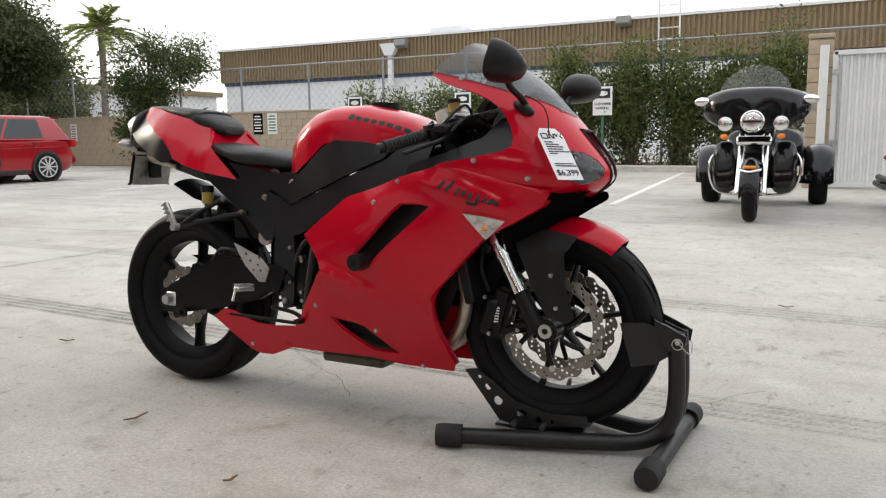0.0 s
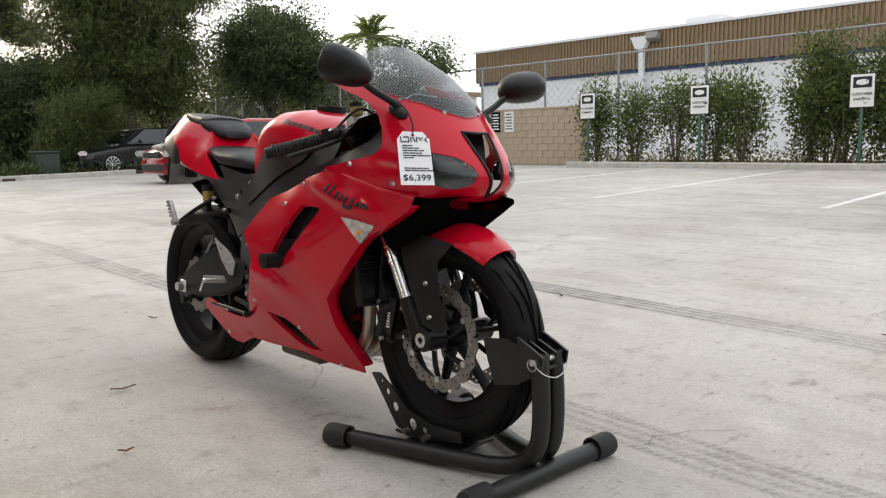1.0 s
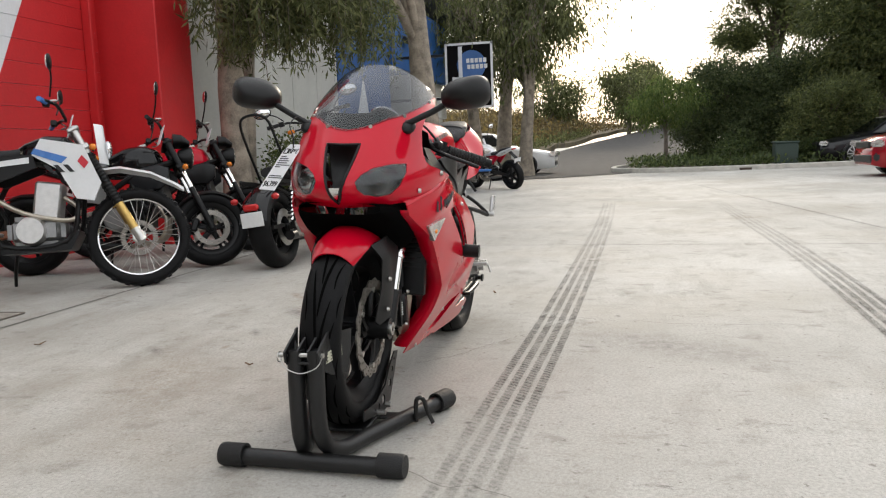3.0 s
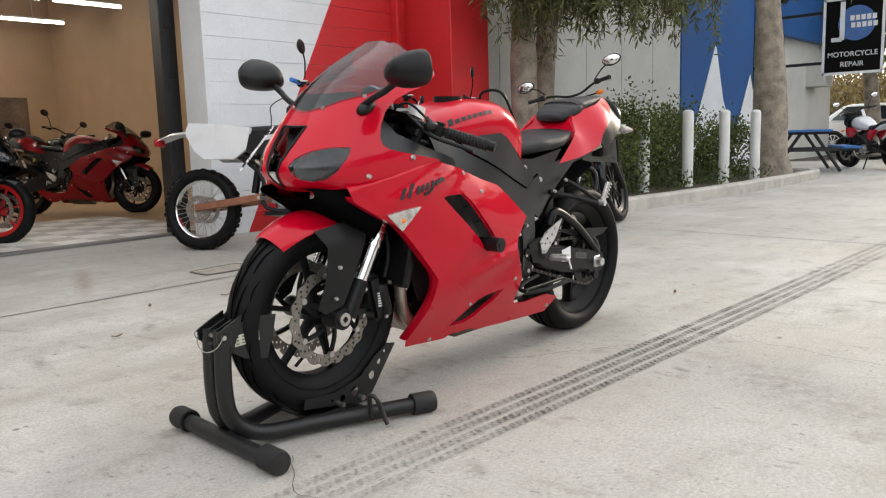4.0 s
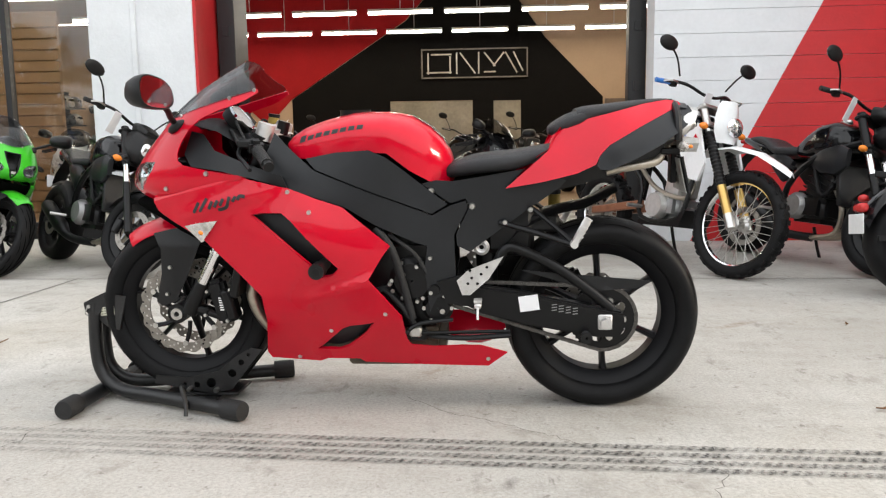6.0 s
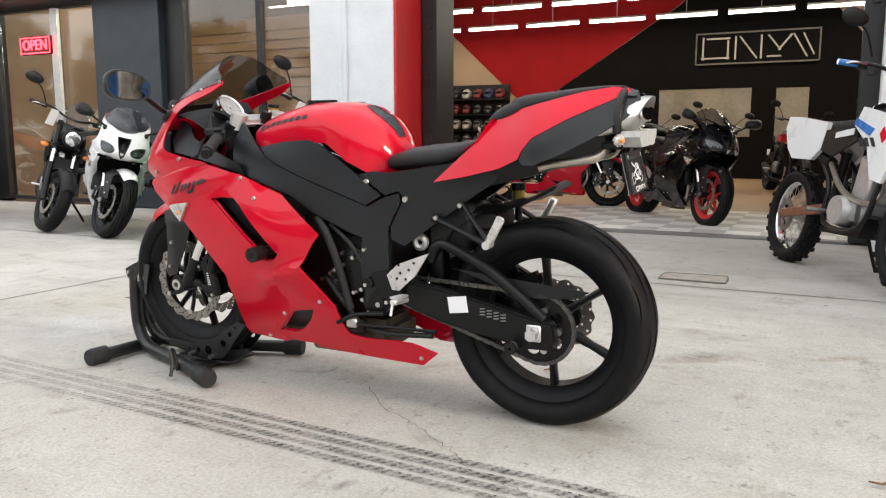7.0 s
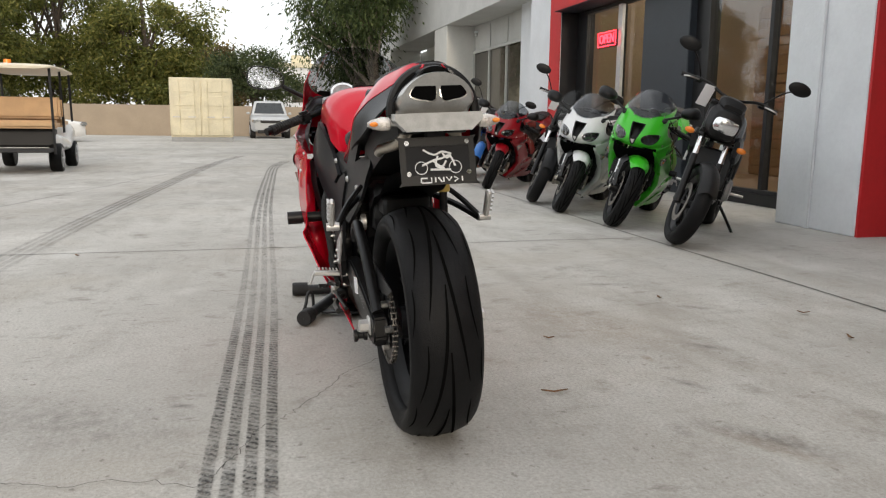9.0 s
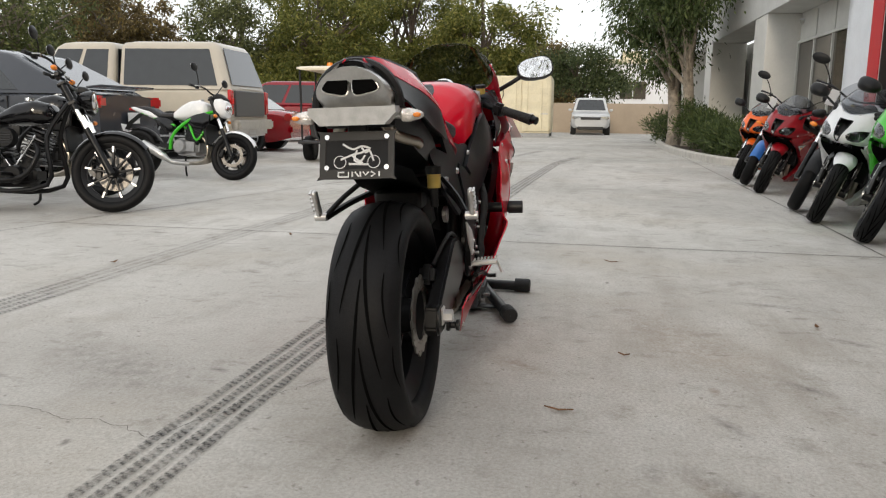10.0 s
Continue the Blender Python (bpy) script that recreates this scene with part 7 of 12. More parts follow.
# handlebars, levers, clamp, clock
for s in (1, -1):
    a, b = Vector((0.40, s * 0.16, 0.895)), Vector((0.30, s * 0.345, 0.835))
    d = (b - a).normalized()
    hb = part("handlebar", cyl(bmesh.new(), a - d * 0.06, a + d * 0.09, 0.012), BLKMETAL, hero)
    rib = [(0.08, 0.019), (0.084, 0.019)]
    for i in range(12):
        rib += [(0.086 + 0.0102 * i, 0.0155), (0.088 + 0.0102 * i, 0.0178), (0.0945 + 0.0102 * i, 0.0178), (0.096 + 0.0102 * i, 0.0155)]
    rib += [(0.209, 0.0195), (0.214, 0.0195)]
    bm = tube(bmesh.new(), [a + d * t for t, _ in rib], [r for _, r in rib], 16)
    part("grip", bm, RUBBLE, hb, "ribbed black rubber grip")
    part("bar_end", cyl(bmesh.new(), a + d * 0.214, a + d * 0.236, 0.015, None, 16), BLKMETAL, hb)
    bm = box(bmesh.new(), a + d * 0.055, (0.045, 0.05, 0.05), d.to_track_quat("Y", "Z").to_matrix().to_4x4(), 0.012, 2)
    box(bm, a + d * 0.05 + Vector((0.03, 0, 0.01)), (0.05, 0.03, 0.03), None, 0.008)
    part("switch_gear", bm, BLACK, hb)
    part("lever", tube(bmesh.new(), [a + d * 0.03 + Vector((0.045, 0, -0.005)), a + d * 0.09 + Vector((0.062, 0, -0.012)), a + d * 0.15 + Vector((0.055, 0, -0.016)), a + d * 0.20 + Vector((0.05, 0, -0.02))], 0.0065, 8, 5), BLKMETAL, hb)
    part("cable", tube(bmesh.new(), [a + d * 0.04 + Vector((0.05, 0, 0)), (0.47, s * 0.14, 0.93), (0.50, s * 0.08, 0.90), (0.47, s * 0.03, 0.80)], 0.005, 8, 6), RUBBLE, hb)
    part("cable", tube(bmesh.new(), [a + d * 0.05 + Vector((0.03, 0, 0.02)), (0.45, s * 0.15, 0.96), (0.44, s * 0.07, 0.93), (0.42, s * 0.02, 0.83)], 0.004, 8, 6), RUBBLE, hb)
    part("clip_on_clamp", cyl(bmesh.new(), (0.41, s * 0.105, 0.865), (0.385, s * 0.105, 0.915), 0.034, None, 20), BLKMETAL, hero)
bm = box(bmesh.new(), (0.375, 0, 0.925), (0.075, 0.24, 0.026), Matrix.Rotation(radians(-20), 4, "Y"), 0.012, 2)
for s in (1, -1):
    cyl(bm, (0.382, s * 0.105, 0.90), (0.365, s * 0.105, 0.95), 0.03, 0.028, 20)
part("top_clamp", bm, ALU, hero, "silver top fork clamp")
part("ignition", cyl(bmesh.new(), (0.35, 0, 0.915), (0.338, 0, 0.955), 0.02, None, 18), BLKMETAL, hero)
bm = bmesh.new()
lathe(bm, [(0.004, -0.03), (0.05, -0.03), (0.055, 0.0), (0.05, 0.012), (0.046, 0.006), (0.004, 0.006)], (0, 0, 0), 32, "z")
box(bm, (0, -0.075, -0.01), (0.07, 0.09, 0.035), None, 0.012, 2)
bm.transform(pose(0.475, 0.035, 0.965, 0, -52, 0))
ck = part("dashboard", bm, BLACK, hero)
bm = lathe(bmesh.new(), [(0.004, 0.0), (0.045, 0.0), (0.045, 0.002), (0.004, 0.002)], (0, 0, 0.006), 32, "z")
bm.transform(pose(0.475, 0.035, 0.965, 0, -52, 0))
part("dial_face", bm, mat("grey_dial", (0.30, 0.30, 0.31), 0.5, var=0.25, scale=60), ck, "pale grey round dial")
bm = lathe(bmesh.new(), [(0.045, 0.0), (0.053, 0.0), (0.053, 0.012), (0.045, 0.01)], (0, 0, 0.002), 32, "z")
bm.transform(pose(0.475, 0.035, 0.965, 0, -52, 0))
part("dial_bezel", bm, CHROME, ck)
bm = cyl(bmesh.new(), (0.415, -0.13, 0.945), (0.41, -0.13, 0.968), 0.018, None, 18)
rs = part("front_fluid_reservoir", bm, YELLOW, hero, "small amber fluid reservoir with black cap")
part("cap", cyl(bmesh.new(), (0.41, -0.13, 0.968), (0.408, -0.13, 0.979), 0.020, None, 18), BLACK, rs)
bm = box(bmesh.new(), (0, 0, 0), (0.002, 0.028, 0.055), None)
bm.transform(pose(0.345, -0.005, 0.935, 15, -35, 20))
part("key_tag", bm, WHITE, hero, "white paper key tag")

# swinging arm, chain, sprocket, rear brake
for s in (1, -1):
    y = s * 0.128
    bm = prism(bmesh.new(), [(-0.244, 0.428), (-0.31, 0.428), (-0.423, 0.413), (-0.597, 0.378), (-0.70, 0.355), (-0.757, 0.345), (-0.765, 0.29), (-0.745, 0.264), (-0.677, 0.262), (-0.443, 0.304), (-0.309, 0.340), (-0.24, 0.38)], y - 0.02, y + 0.02)
    bmesh.ops.bevel(bm, geom=[e for e in bm.edges if e.calc_face_angle(0) > 0.6], offset=0.006, segments=2, affect="EDGES")
    sa = part("swingarm", bm, BLKMETAL, hero, "black swinging arm")
    if s > 0:
        part("swingarm_brace", tube(bmesh.new(), [(-0.36, y, 0.50), (-0.385, y, 0.545), (-0.43, y, 0.545), (-0.55, y, 0.485), (-0.64, y, 0.42), (-0.725, y, 0.35)], 0.017, 10, 5), BLKMETAL, sa)
        bm = box(bmesh.new(), (-0.46, y + 0.0215, 0.375), (0.062, 0.002, 0.05), Matrix.Rotation(radians(8), 4, "Y"))
        part("warning_sticker", bm, WHITE, sa, "white paper sticker")
        bm = bmesh.new()
        for i in range(4):
            for j in range(3):
                box(bm, (-0.54 - 0.022 * i, y + 0.021, 0.352 + 0.009 * j - 0.004 * i), (0.016, 0.001, 0.003), Matrix.Rotation(radians(8), 4, "Y"))
        part("arm_print", bm, mat("grey_print", (0.22, 0.22, 0.22), 0.6, var=0), sa)
    else:
        o = [(-0.75, 0.335), (-0.71, 0.362), (-0.585, 0.425), (-0.50, 0.470), (-0.455, 0.488), (-0.39, 0.485), (-0.30, 0.455), (-0.27, 0.40), (-0.50, 0.37)]
        bm = prism(bmesh.new(), o, y - 0.022, y + 0.016)
        bmesh.ops.bevel(bm, geom=[e for e in bm.edges if e.calc_face_angle(0) > 0.6], offset=0.008, segments=2, affect="EDGES")
        part("swingarm_brace", bm, BLKMETAL, sa)
    bm = box(bmesh.new(), (-0.70, s * 0.150, 0.313), (0.045, 0.008, 0.05), None, 0.004)
    cyl(bm, (-0.70, s * 0.15, 0.313), (-0.70, s * 0.178, 0.313), 0.018, None, 6)
    part("axle_block", bm, ALU, sa)
    part("paddock_spool", lathe(bmesh.new(), [(0.004, 0), (0.016, 0), (0.016, 0.008), (0.01, 0.012), (0.01, 0.024), (0.018, 0.028), (0.018, 0.036), (0.004, 0.036)], (-0.64, s * 0.15 - (0.036 if s < 0 else 0), 0.27), 18), BLACK, sa)
sp_r, ch_y = 0.105, 0.098
spk = [((sp_r + (0.006 if i % 2 else -0.001)) * math.cos(2 * math.pi * i / 86) + rw[0], (sp_r + (0.006 if i % 2 else -0.001)) * math.sin(2 * math.pi * i / 86) + rw[2]) for i in range(86)]
cuts = [ring((rw[0] + 0.062 * math.cos(a), rw[2] + 0.062 * math.sin(a)), 0.02, 14) for a in np.linspace(0, 2 * math.pi, 5, endpoint=False)]
sp = part("sprocket", prism(bmesh.new(), spk, ch_y - 0.003, ch_y + 0.003, cuts, 0.03), BLKMETAL, rear)
for i in range(5):
    a = 2 * math.pi * (i + 0.5) / 5
    part("sprocket_bolt", cyl(bmesh.new(), (rw[0] + 0.062 * math.cos(a), ch_y, rw[2] + 0.062 * math.sin(a)), (rw[0] + 0.062 * math.cos(a), ch_y + 0.02, rw[2] + 0.062 * math.sin(a)), 0.011, None, 6), STEEL, sp)
fr_c, fr_r = (-0.20, 0.40), 0.038
path = []
up = math.atan2(fr_c[1] - rw[2], fr_c[0] - rw[0])
off = math.asin((sp_r - fr_r) / math.hypot(fr_c[0] - rw[0], fr_c[1] - rw[2]))
for a in np.linspace(up + math.pi / 2 + off * -1, up + 1.5 * math.pi + off, 30):
    path.append((rw[0] + sp_r * math.cos(a), rw[2] + sp_r * math.sin(a)))
for a in np.linspace(up - math.pi / 2 + off, up + math.pi / 2 - off, 12):
    path.append((fr_c[0] + fr_r * math.cos(a), fr_c[1] + fr_r * math.sin(a)))
dense = resample(path, 0.004)
seglen = np.hypot(*(np.roll(dense, -1, 0) - dense).T)
cum = np.r_[0, np.cumsum(seglen)]
bm = bmesh.new()
nlink = int(cum[-1] / 0.0159)
for i in range(nlink):
    s0 = cum[-1] * i / nlink
    k = min(np.searchsorted(cum, s0), len(dense) - 1)
    p, q = dense[k], dense[(k + 2) % len(dense)]
    ang = math.atan2(q[1] - p[1], q[0] - p[0])
    for dy in (-0.006, 0.006) if i % 2 else (-0.003, 0.003):
        box(bm, (p[0], ch_y + dy, p[1]), (0.0175, 0.0016, 0.0115), Matrix.Rotation(-ang, 4, "Y"))
    cyl(bm, (p[0] + 0.008 * math.cos(ang), ch_y - 0.008, p[1] + 0.008 * math.sin(ang)), (p[0] + 0.008 * math.cos(ang), ch_y + 0.008, p[1] + 0.008 * math.sin(ang)), 0.0035, None, 8)
part("chain", bm, mat("oily_chain_steel", (0.12, 0.115, 0.11), 0.35, metal=0.9, var=0.3, scale=60), hero, "oily steel drive chain", 0)
part("chain_guard", patch(bmesh.new(), lambda x, z: (x, 0.115 - 0.12 * (z - 0.40), z), [(-0.43, 0.475), (-0.50, 0.468), (-0.853, 0.438), (-0.80, 0.415), (-0.653, 0.405), (-0.58, 0.43)], (), 0.03, -0.003), BLACK, hero)
bm = box(bmesh.new(), (-0.60, -0.095, 0.40), (0.10, 0.045, 0.06), Matrix.Rotation(radians(25), 4, "Y"), 0.012, 2)
part("rear_caliper", bm, BLKMETAL, hero)
part("rear_brake_hose", tube(bmesh.new(), [(-0.56, -0.10, 0.43), (-0.48, -0.13, 0.50), (-0.38, -0.135, 0.49), (-0.30, -0.14, 0.44)], 0.006, 8, 6), RUBBLE, hero)
bm = cyl(bmesh.new(), (-0.555, -0.11, 0.655), (-0.555, -0.11, 0.695), 0.02, None, 18)
rs = part("rear_fluid_reservoir", bm, YELLOW, hero, "amber rear brake fluid reservoir")
part("cap", cyl(bmesh.new(), (-0.555, -0.11, 0.695), (-0.555, -0.11, 0.718), 0.023, None, 18), BLACK, rs)
part("stem", cyl(bmesh.new(), (-0.555, -0.11, 0.60), (-0.555, -0.11, 0.655), 0.012, None, 12), BLACK, rs)
part("shock_body", tube(bmesh.new(), [(-0.33, 0, 0.35), (-0.32, 0, 0.62)], 0.035, 16), BLKMETAL, hero)

# foot pegs, heel plates, hangers
for s in (1, -1):
    o = [(-0.380, 0.531), (-0.334, 0.460), (-0.275, 0.408), (-0.25, 0.408), (-0.233, 0.454), (-0.270, 0.489)]
    cuts = [ring((-0.31 + dx, 0.475 + dz), 0.005, 8) for dx, dz in ((0, 0), (0.03, -0.012), (0.012, -0.03), (-0.018, 0.022), (0.035, 0.012), (0.042, -0.03))]
    hp = part("heel_plate", prism(bmesh.new(), o, s * 0.172, s * 0.177, cuts, 0.03), ALU, hero, "drilled silver heel plate")
    bolts(hp, [(-0.245, s * 0.178, 0.45), (-0.262, s * 0.178, 0.418)], 0.007)
    part("peg_hanger", prism(bmesh.new(), [(-0.17, 0.45), (-0.25, 0.47), (-0.28, 0.42), (-0.27, 0.37), (-0.2, 0.38)], s * 0.155, s * 0.17), BLKMETAL, hero)
    bm = box(bmesh.new(), (-0.30, s * 0.22, 0.388), (0.022, 0.085, 0.016), Matrix.Rotation(radians(s * 6), 4, "X"), 0.004)
    cyl(bm, (-0.30, s * 0.262, 0.388), (-0.30, s * 0.275, 0.355), 0.004, None, 8)
    pg = part("foot_peg", bm, ALU, hero, "knurled alloy foot peg")
    for i in range(7):
        part("peg_rib", box(bmesh.new(), (-0.30, s * (0.188 + 0.011 * i), 0.398 + 0.0012 * i), (0.024, 0.004, 0.006)), ALU, pg)
    part("pedal_lever", tube(bmesh.new(), [(-0.22, s * 0.18, 0.33), (-0.12, s * 0.19, 0.32), (-0.08, s * 0.20, 0.30), (-0.08, s * 0.23, 0.30)], 0.007, 8, 4), BLKMETAL, hero)
    part("linkage_rod", cyl(bmesh.new(), (-0.11, s * 0.18, 0.285), (-0.40, s * 0.175, 0.29), 0.006, None, 10), BLKMETAL, hero)
    bm = bmesh.new()
    tube(bm, [(-0.37, s * 0.12, 0.63), (-0.48, s * 0.17, 0.605), (-0.585, s * 0.21, 0.575)], 0.010, 8, 4)
    tube(bm, [(-0.47, s * 0.12, 0.675), (-0.53, s * 0.17, 0.63), (-0.59, s * 0.21, 0.58)], 0.008, 8, 4)
    ph = part("pillion_hanger", bm, BLKMETAL, hero)
    bolts(ph, [(-0.385, s * 0.136, 0.632), (-0.465, s * 0.134, 0.672)], 0.009)
    bm = box(bmesh.new(), (-0.615, s * 0.226, 0.62), (0.024, 0.016, 0.085), Matrix.Rotation(radians(-28), 4, "Y"), 0.005)
    for i in range(5):
        box(bm, (-0.608 - 0.0065 * i, s * 0.236, 0.604 + 0.0125 * i), (0.022, 0.006, 0.005), Matrix.Rotation(radians(-28), 4, "Y"))
    cyl(bm, (-0.592, s * 0.205, 0.578), (-0.592, s * 0.24, 0.578), 0.012, None, 12)
    part("pillion_peg", bm, ALU, ph, "folded-up alloy passenger peg")
    part("frame_boss", lathe(bmesh.new(), [(0.008, 0), (0.026, 0), (0.026, 0.012), (0.017, 0.016), (0.008, 0.012)], (-0.31, s * 0.088 - (0.016 if s < 0 else 0), 0.547), 22), ALU, hero)
bm = tube(bmesh.new(), [(-0.10, 0.14, 0.27), (-0.24, 0.19, 0.272), (-0.40, 0.20, 0.285)], 0.009, 8, 4)
box(bm, (-0.105, 0.155, 0.275), (0.06, 0.04, 0.04), None, 0.008)
part("side_stand", bm, BLKMETAL, hero, "folded black side stand")
part("stand_bracket", box(bmesh.new(), (-0.10, 0.175, 0.29), (0.04, 0.03, 0.035), None, 0.006), STEEL, hero)
part("frame_spar", tube(bmesh.new(), [(0.33, 0, 0.84), (0.30, 0.10, 0.82), (0.1, 0.12, 0.75), (-0.15, 0.105, 0.62), (-0.2, 0.10, 0.4)], 0.022, 10, 5), BLKMETAL, hero)
mirrored(bpy.data.objects["frame_spar"])
part("steering_head", cyl(bmesh.new(), (0.36, 0, 0.92), (0.44, 0, 0.74), 0.045, None, 20), BLKMETAL, hero)
part("lower_clamp", box(bmesh.new(), (0.435, 0, 0.745), (0.08, 0.26, 0.035), Matrix.Rotation(radians(-25), 4, "Y"), 0.01), BLKMETAL, hero)

# price tag, hung from the stalk of the right-hand mirror
def tag_face(p, z):
    """A tag that hangs free; p across, z down."""
    return tag_m @ Vector((0, p, z))


tag_o = Vector((0.752, -0.203, 0.823))
tag_x = Vector((0.05, 0.078, 0.0)).normalized()
tag_z = (Vector((-0.08, 0.05, 0.122)) - tag_x * Vector((-0.08, 0.05, 0.122)).dot(tag_x)).normalized()
tag_n = tag_x.cross(tag_z)
tag_m = Matrix((tag_n, tag_x, tag_z)).transposed().to_4x4()
tag_m.translation = tag_o
tg = thing("price_tag", pose(0, 0, 0, -2.75), "white paper price tag hung from the motorcycle's mirror", "tag")
outl = [(-0.042, -0.085), (0.042, -0.085), (0.042, 0.06), (0.026, 0.085), (-0.026, 0.085), (-0.042, 0.06)]
part("tag_card", patch(bmesh.new(), lambda p, z: tuple(tag_face(p, z)), outl, (ring((0, 0.073), 0.005, 10),), 0.03, 0.0012), WHITE, tg)
bm = bmesh.new()
for z, n, w in ((0.038, 2, 0.012), (0.030, 3, 0.013), (0.022, 4, 0.012), (0.014, 3, 0.015), (0.006, 4, 0.016), (-0.001, 2, 0.012), (-0.034, 4, 0.014), (-0.041, 4, 0.017)):
    for i in range(n):
        box(bm, tag_face(-0.030 + i * (w + 0.002) + w / 2, z) + tag_n * 0.001, (0.001, w, 0.0028), tag_m.to_3x3().to_4x4())
tp = part("tag_print", bm, INK, tg)
tp["kind"] = "stuff"
bm = bmesh.new()
for pts in (((-0.032, 0.066), (-0.032, 0.05), (-0.012, 0.05)), ((-0.026, 0.066), (-0.012, 0.066), (-0.012, 0.05)), ((-0.006, 0.05), (-0.006, 0.066)), ((-0.002, 0.066), (0.005, 0.05)), ((0.009, 0.05), (0.009, 0.066)), ((0.014, 0.066), (0.019, 0.056), (0.024, 0.066)), ((0.036, 0.05), (0.030, 0.058), (0.036, 0.066))):
    tube(bm, [tag_face(p, z) + tag_n * 0.0012 for p, z in pts], 0.0016, 5)
part("tag_mark", bm, INK, tg)
words("$6,399", 0.026, tag_m @ Matrix.Translation((0.0008, 0, -0.064)) @ Matrix.Rotation(radians(90), 4, "Z") @ Matrix.Rotation(radians(90), 4, "X"), INK, tg, "price")
part("tag_string", tube(bmesh.new(), [tag_face(0, 0.073), (0.712, -0.18, 0.915), (0.70, -0.195, 0.95), (0.65, -0.19, 0.975), (0.63, -0.165, 0.955)], 0.0018, 6, 6), INK, tg)

# ---- black wheel chock under the front wheel ----
PAINTBLK = mat("black_powder_coat", (0.007, 0.007, 0.0075), 0.42, var=0.25, scale=10, bump=0.15, bscale=200)
st = thing("wheel_chock", pose(0, 0, 0), "black tubular steel front wheel chock with rubber end caps", "wheel chock")
part("cross_tube", cyl(bmesh.new(), (1.022, -0.22, 0.03), (1.042, 0.215, 0.03), 0.0245, None, 20), PAINTBLK, st)


def cap_at(a, b):
    a, b = Vector(a), Vector(b)
    d = (b - a).normalized()
    bm = lathe(bmesh.new(), [(0.026, -0.062), (0.033, -0.062), (0.0335, 0.0), (0.030, 0.012), (0.002, 0.013), (0.002, 0.0), (0.026, 0.0)], (0, 0, 0), 24, "z")
    bm.transform(Matrix.Translation(b) @ d.to_track_quat("Z", "Y").to_matrix().to_4x4())
    part("end_cap", bm, RUBBLE, st, "black rubber end cap")


cap_at((1.03, 0, 0.034), (1.021, -0.262, 0.034))
cap_at((1.03, 0, 0.034), (1.043, 0.258, 0.034))
for s, foot in ((-1, (0.432, -0.225)), (1, (0.469, 0.253))):
    y0 = s * 0.028 + 0.004
    pts = [(1.038, y0, 0.345), (1.044, y0, 0.25), (1.044, y0, 0.17), (1.033, y0 + s * 0.002, 0.105), (0.995, y0 + s * 0.012, 0.058), (0.93, y0 + s * 0.035, 0.036), (0.80, y0 + s * 0.078, 0.033), (foot[0] + 0.05, foot[1] - s * 0.02, 0.033)]
    part("frame_tube", tube(bmesh.new(), pts, 0.0235, 16, 5), PAINTBLK, st)
    cap_at((0.80, y0 + s * 0.08, 0.034), (foot[0] - 0.005, foot[1] + s * 0.003, 0.034))
    # cradle cheek with drilled holes
    cheek = [(0.812, 0.098), (0.819, 0.07), (0.62, 0.035), (0.548, 0.05), (0.438, 0.189), (0.474, 0.196), (0.53, 0.165), (0.595, 0.113), (0.70, 0.09)]
    cuts = [ring((0.62, 0.073), 0.017, 16), ring((0.545, 0.107), 0.014, 14), ring((0.512, 0.145), 0.010, 12), ring((0.67, 0.066), 0.011, 12), ring((0.712, 0.068), 0.006, 10), ring((0.485, 0.172), 0.006, 10)]
    ck = part("cradle_cheek", prism(bmesh.new(), cheek, s * 0.078, s * 0.083, cuts, 0.03), PAINTBLK, st, "drilled black cradle plate")
    part("pivot_bolt", cyl(bmesh.new(), (0.60, s * 0.07, 0.05), (0.60, s * 0.10, 0.05), 0.009, None, 10), STEEL, ck)
    part("pivot_bolt", cyl(bmesh.new(), (0.69, s * 0.07, 0.055), (0.69, s * 0.11, 0.055), 0.008, None, 10), STEEL, ck)
    # jaws that hold the tyre
    jaw = [(1.03, 0.345), (1.03, 0.29), (0.985, 0.262), (0.93, 0.255), (0.90, 0.375), (0.96, 0.378)]
    bm = bmesh.new()
    patch(bm, lambda x, z: (x, s * (0.078 - 0.42 * max(0, x - 0.915)) + 0.004, z), jaw, (), 0.03, 0.005 * s)
    part("jaw_plate", bm, PAINTBLK, st)
    part("bracket_ear", prism(bmesh.new(), [(1.02, 0.30), (1.065, 0.315), (1.07, 0.345), (1.03, 0.365), (0.985, 0.385), (0.985, 0.36)], s * 0.050 + 0.003, s * 0.044 + 0.003), PAINTBLK, st)
for y in (-0.012, 0.02):
    part("bracket_rib", prism(bmesh.new(), [(1.02, 0.31), (1.06, 0.32), (1.06, 0.345), (1.0, 0.37)], y - 0.003, y + 0.003), PAINTBLK, st)
part("bracket_plate", box(bmesh.new(), (1.035, 0.004, 0.312), (0.05, 0.10, 0.008), None, 0.002), PAINTBLK, st)
part("hinge_pin", cyl(bmesh.new(), (1.05, -0.068, 0.333), (1.05, 0.06, 0.333), 0.0065, None, 12), STEEL, st)
part("clip_wire", tube(bmesh.new(), [(1.052, -0.066, 0.333), (1.07, -0.045, 0.305), (1.075, 0.0, 0.29), (1.07, 0.045, 0.305), (1.055, 0.058, 0.33)], 0.0016, 6, 6), STEEL, st)
part("clip_ring", tube(bmesh.new(), [(1.05 + 0.014 * math.cos(a), -0.067, 0.328 + 0.014 * math.sin(a)) for a in np.linspace(0, 2 * math.pi, 14, endpoint=False)], 0.0016, 5, closed=True), STEEL, st)
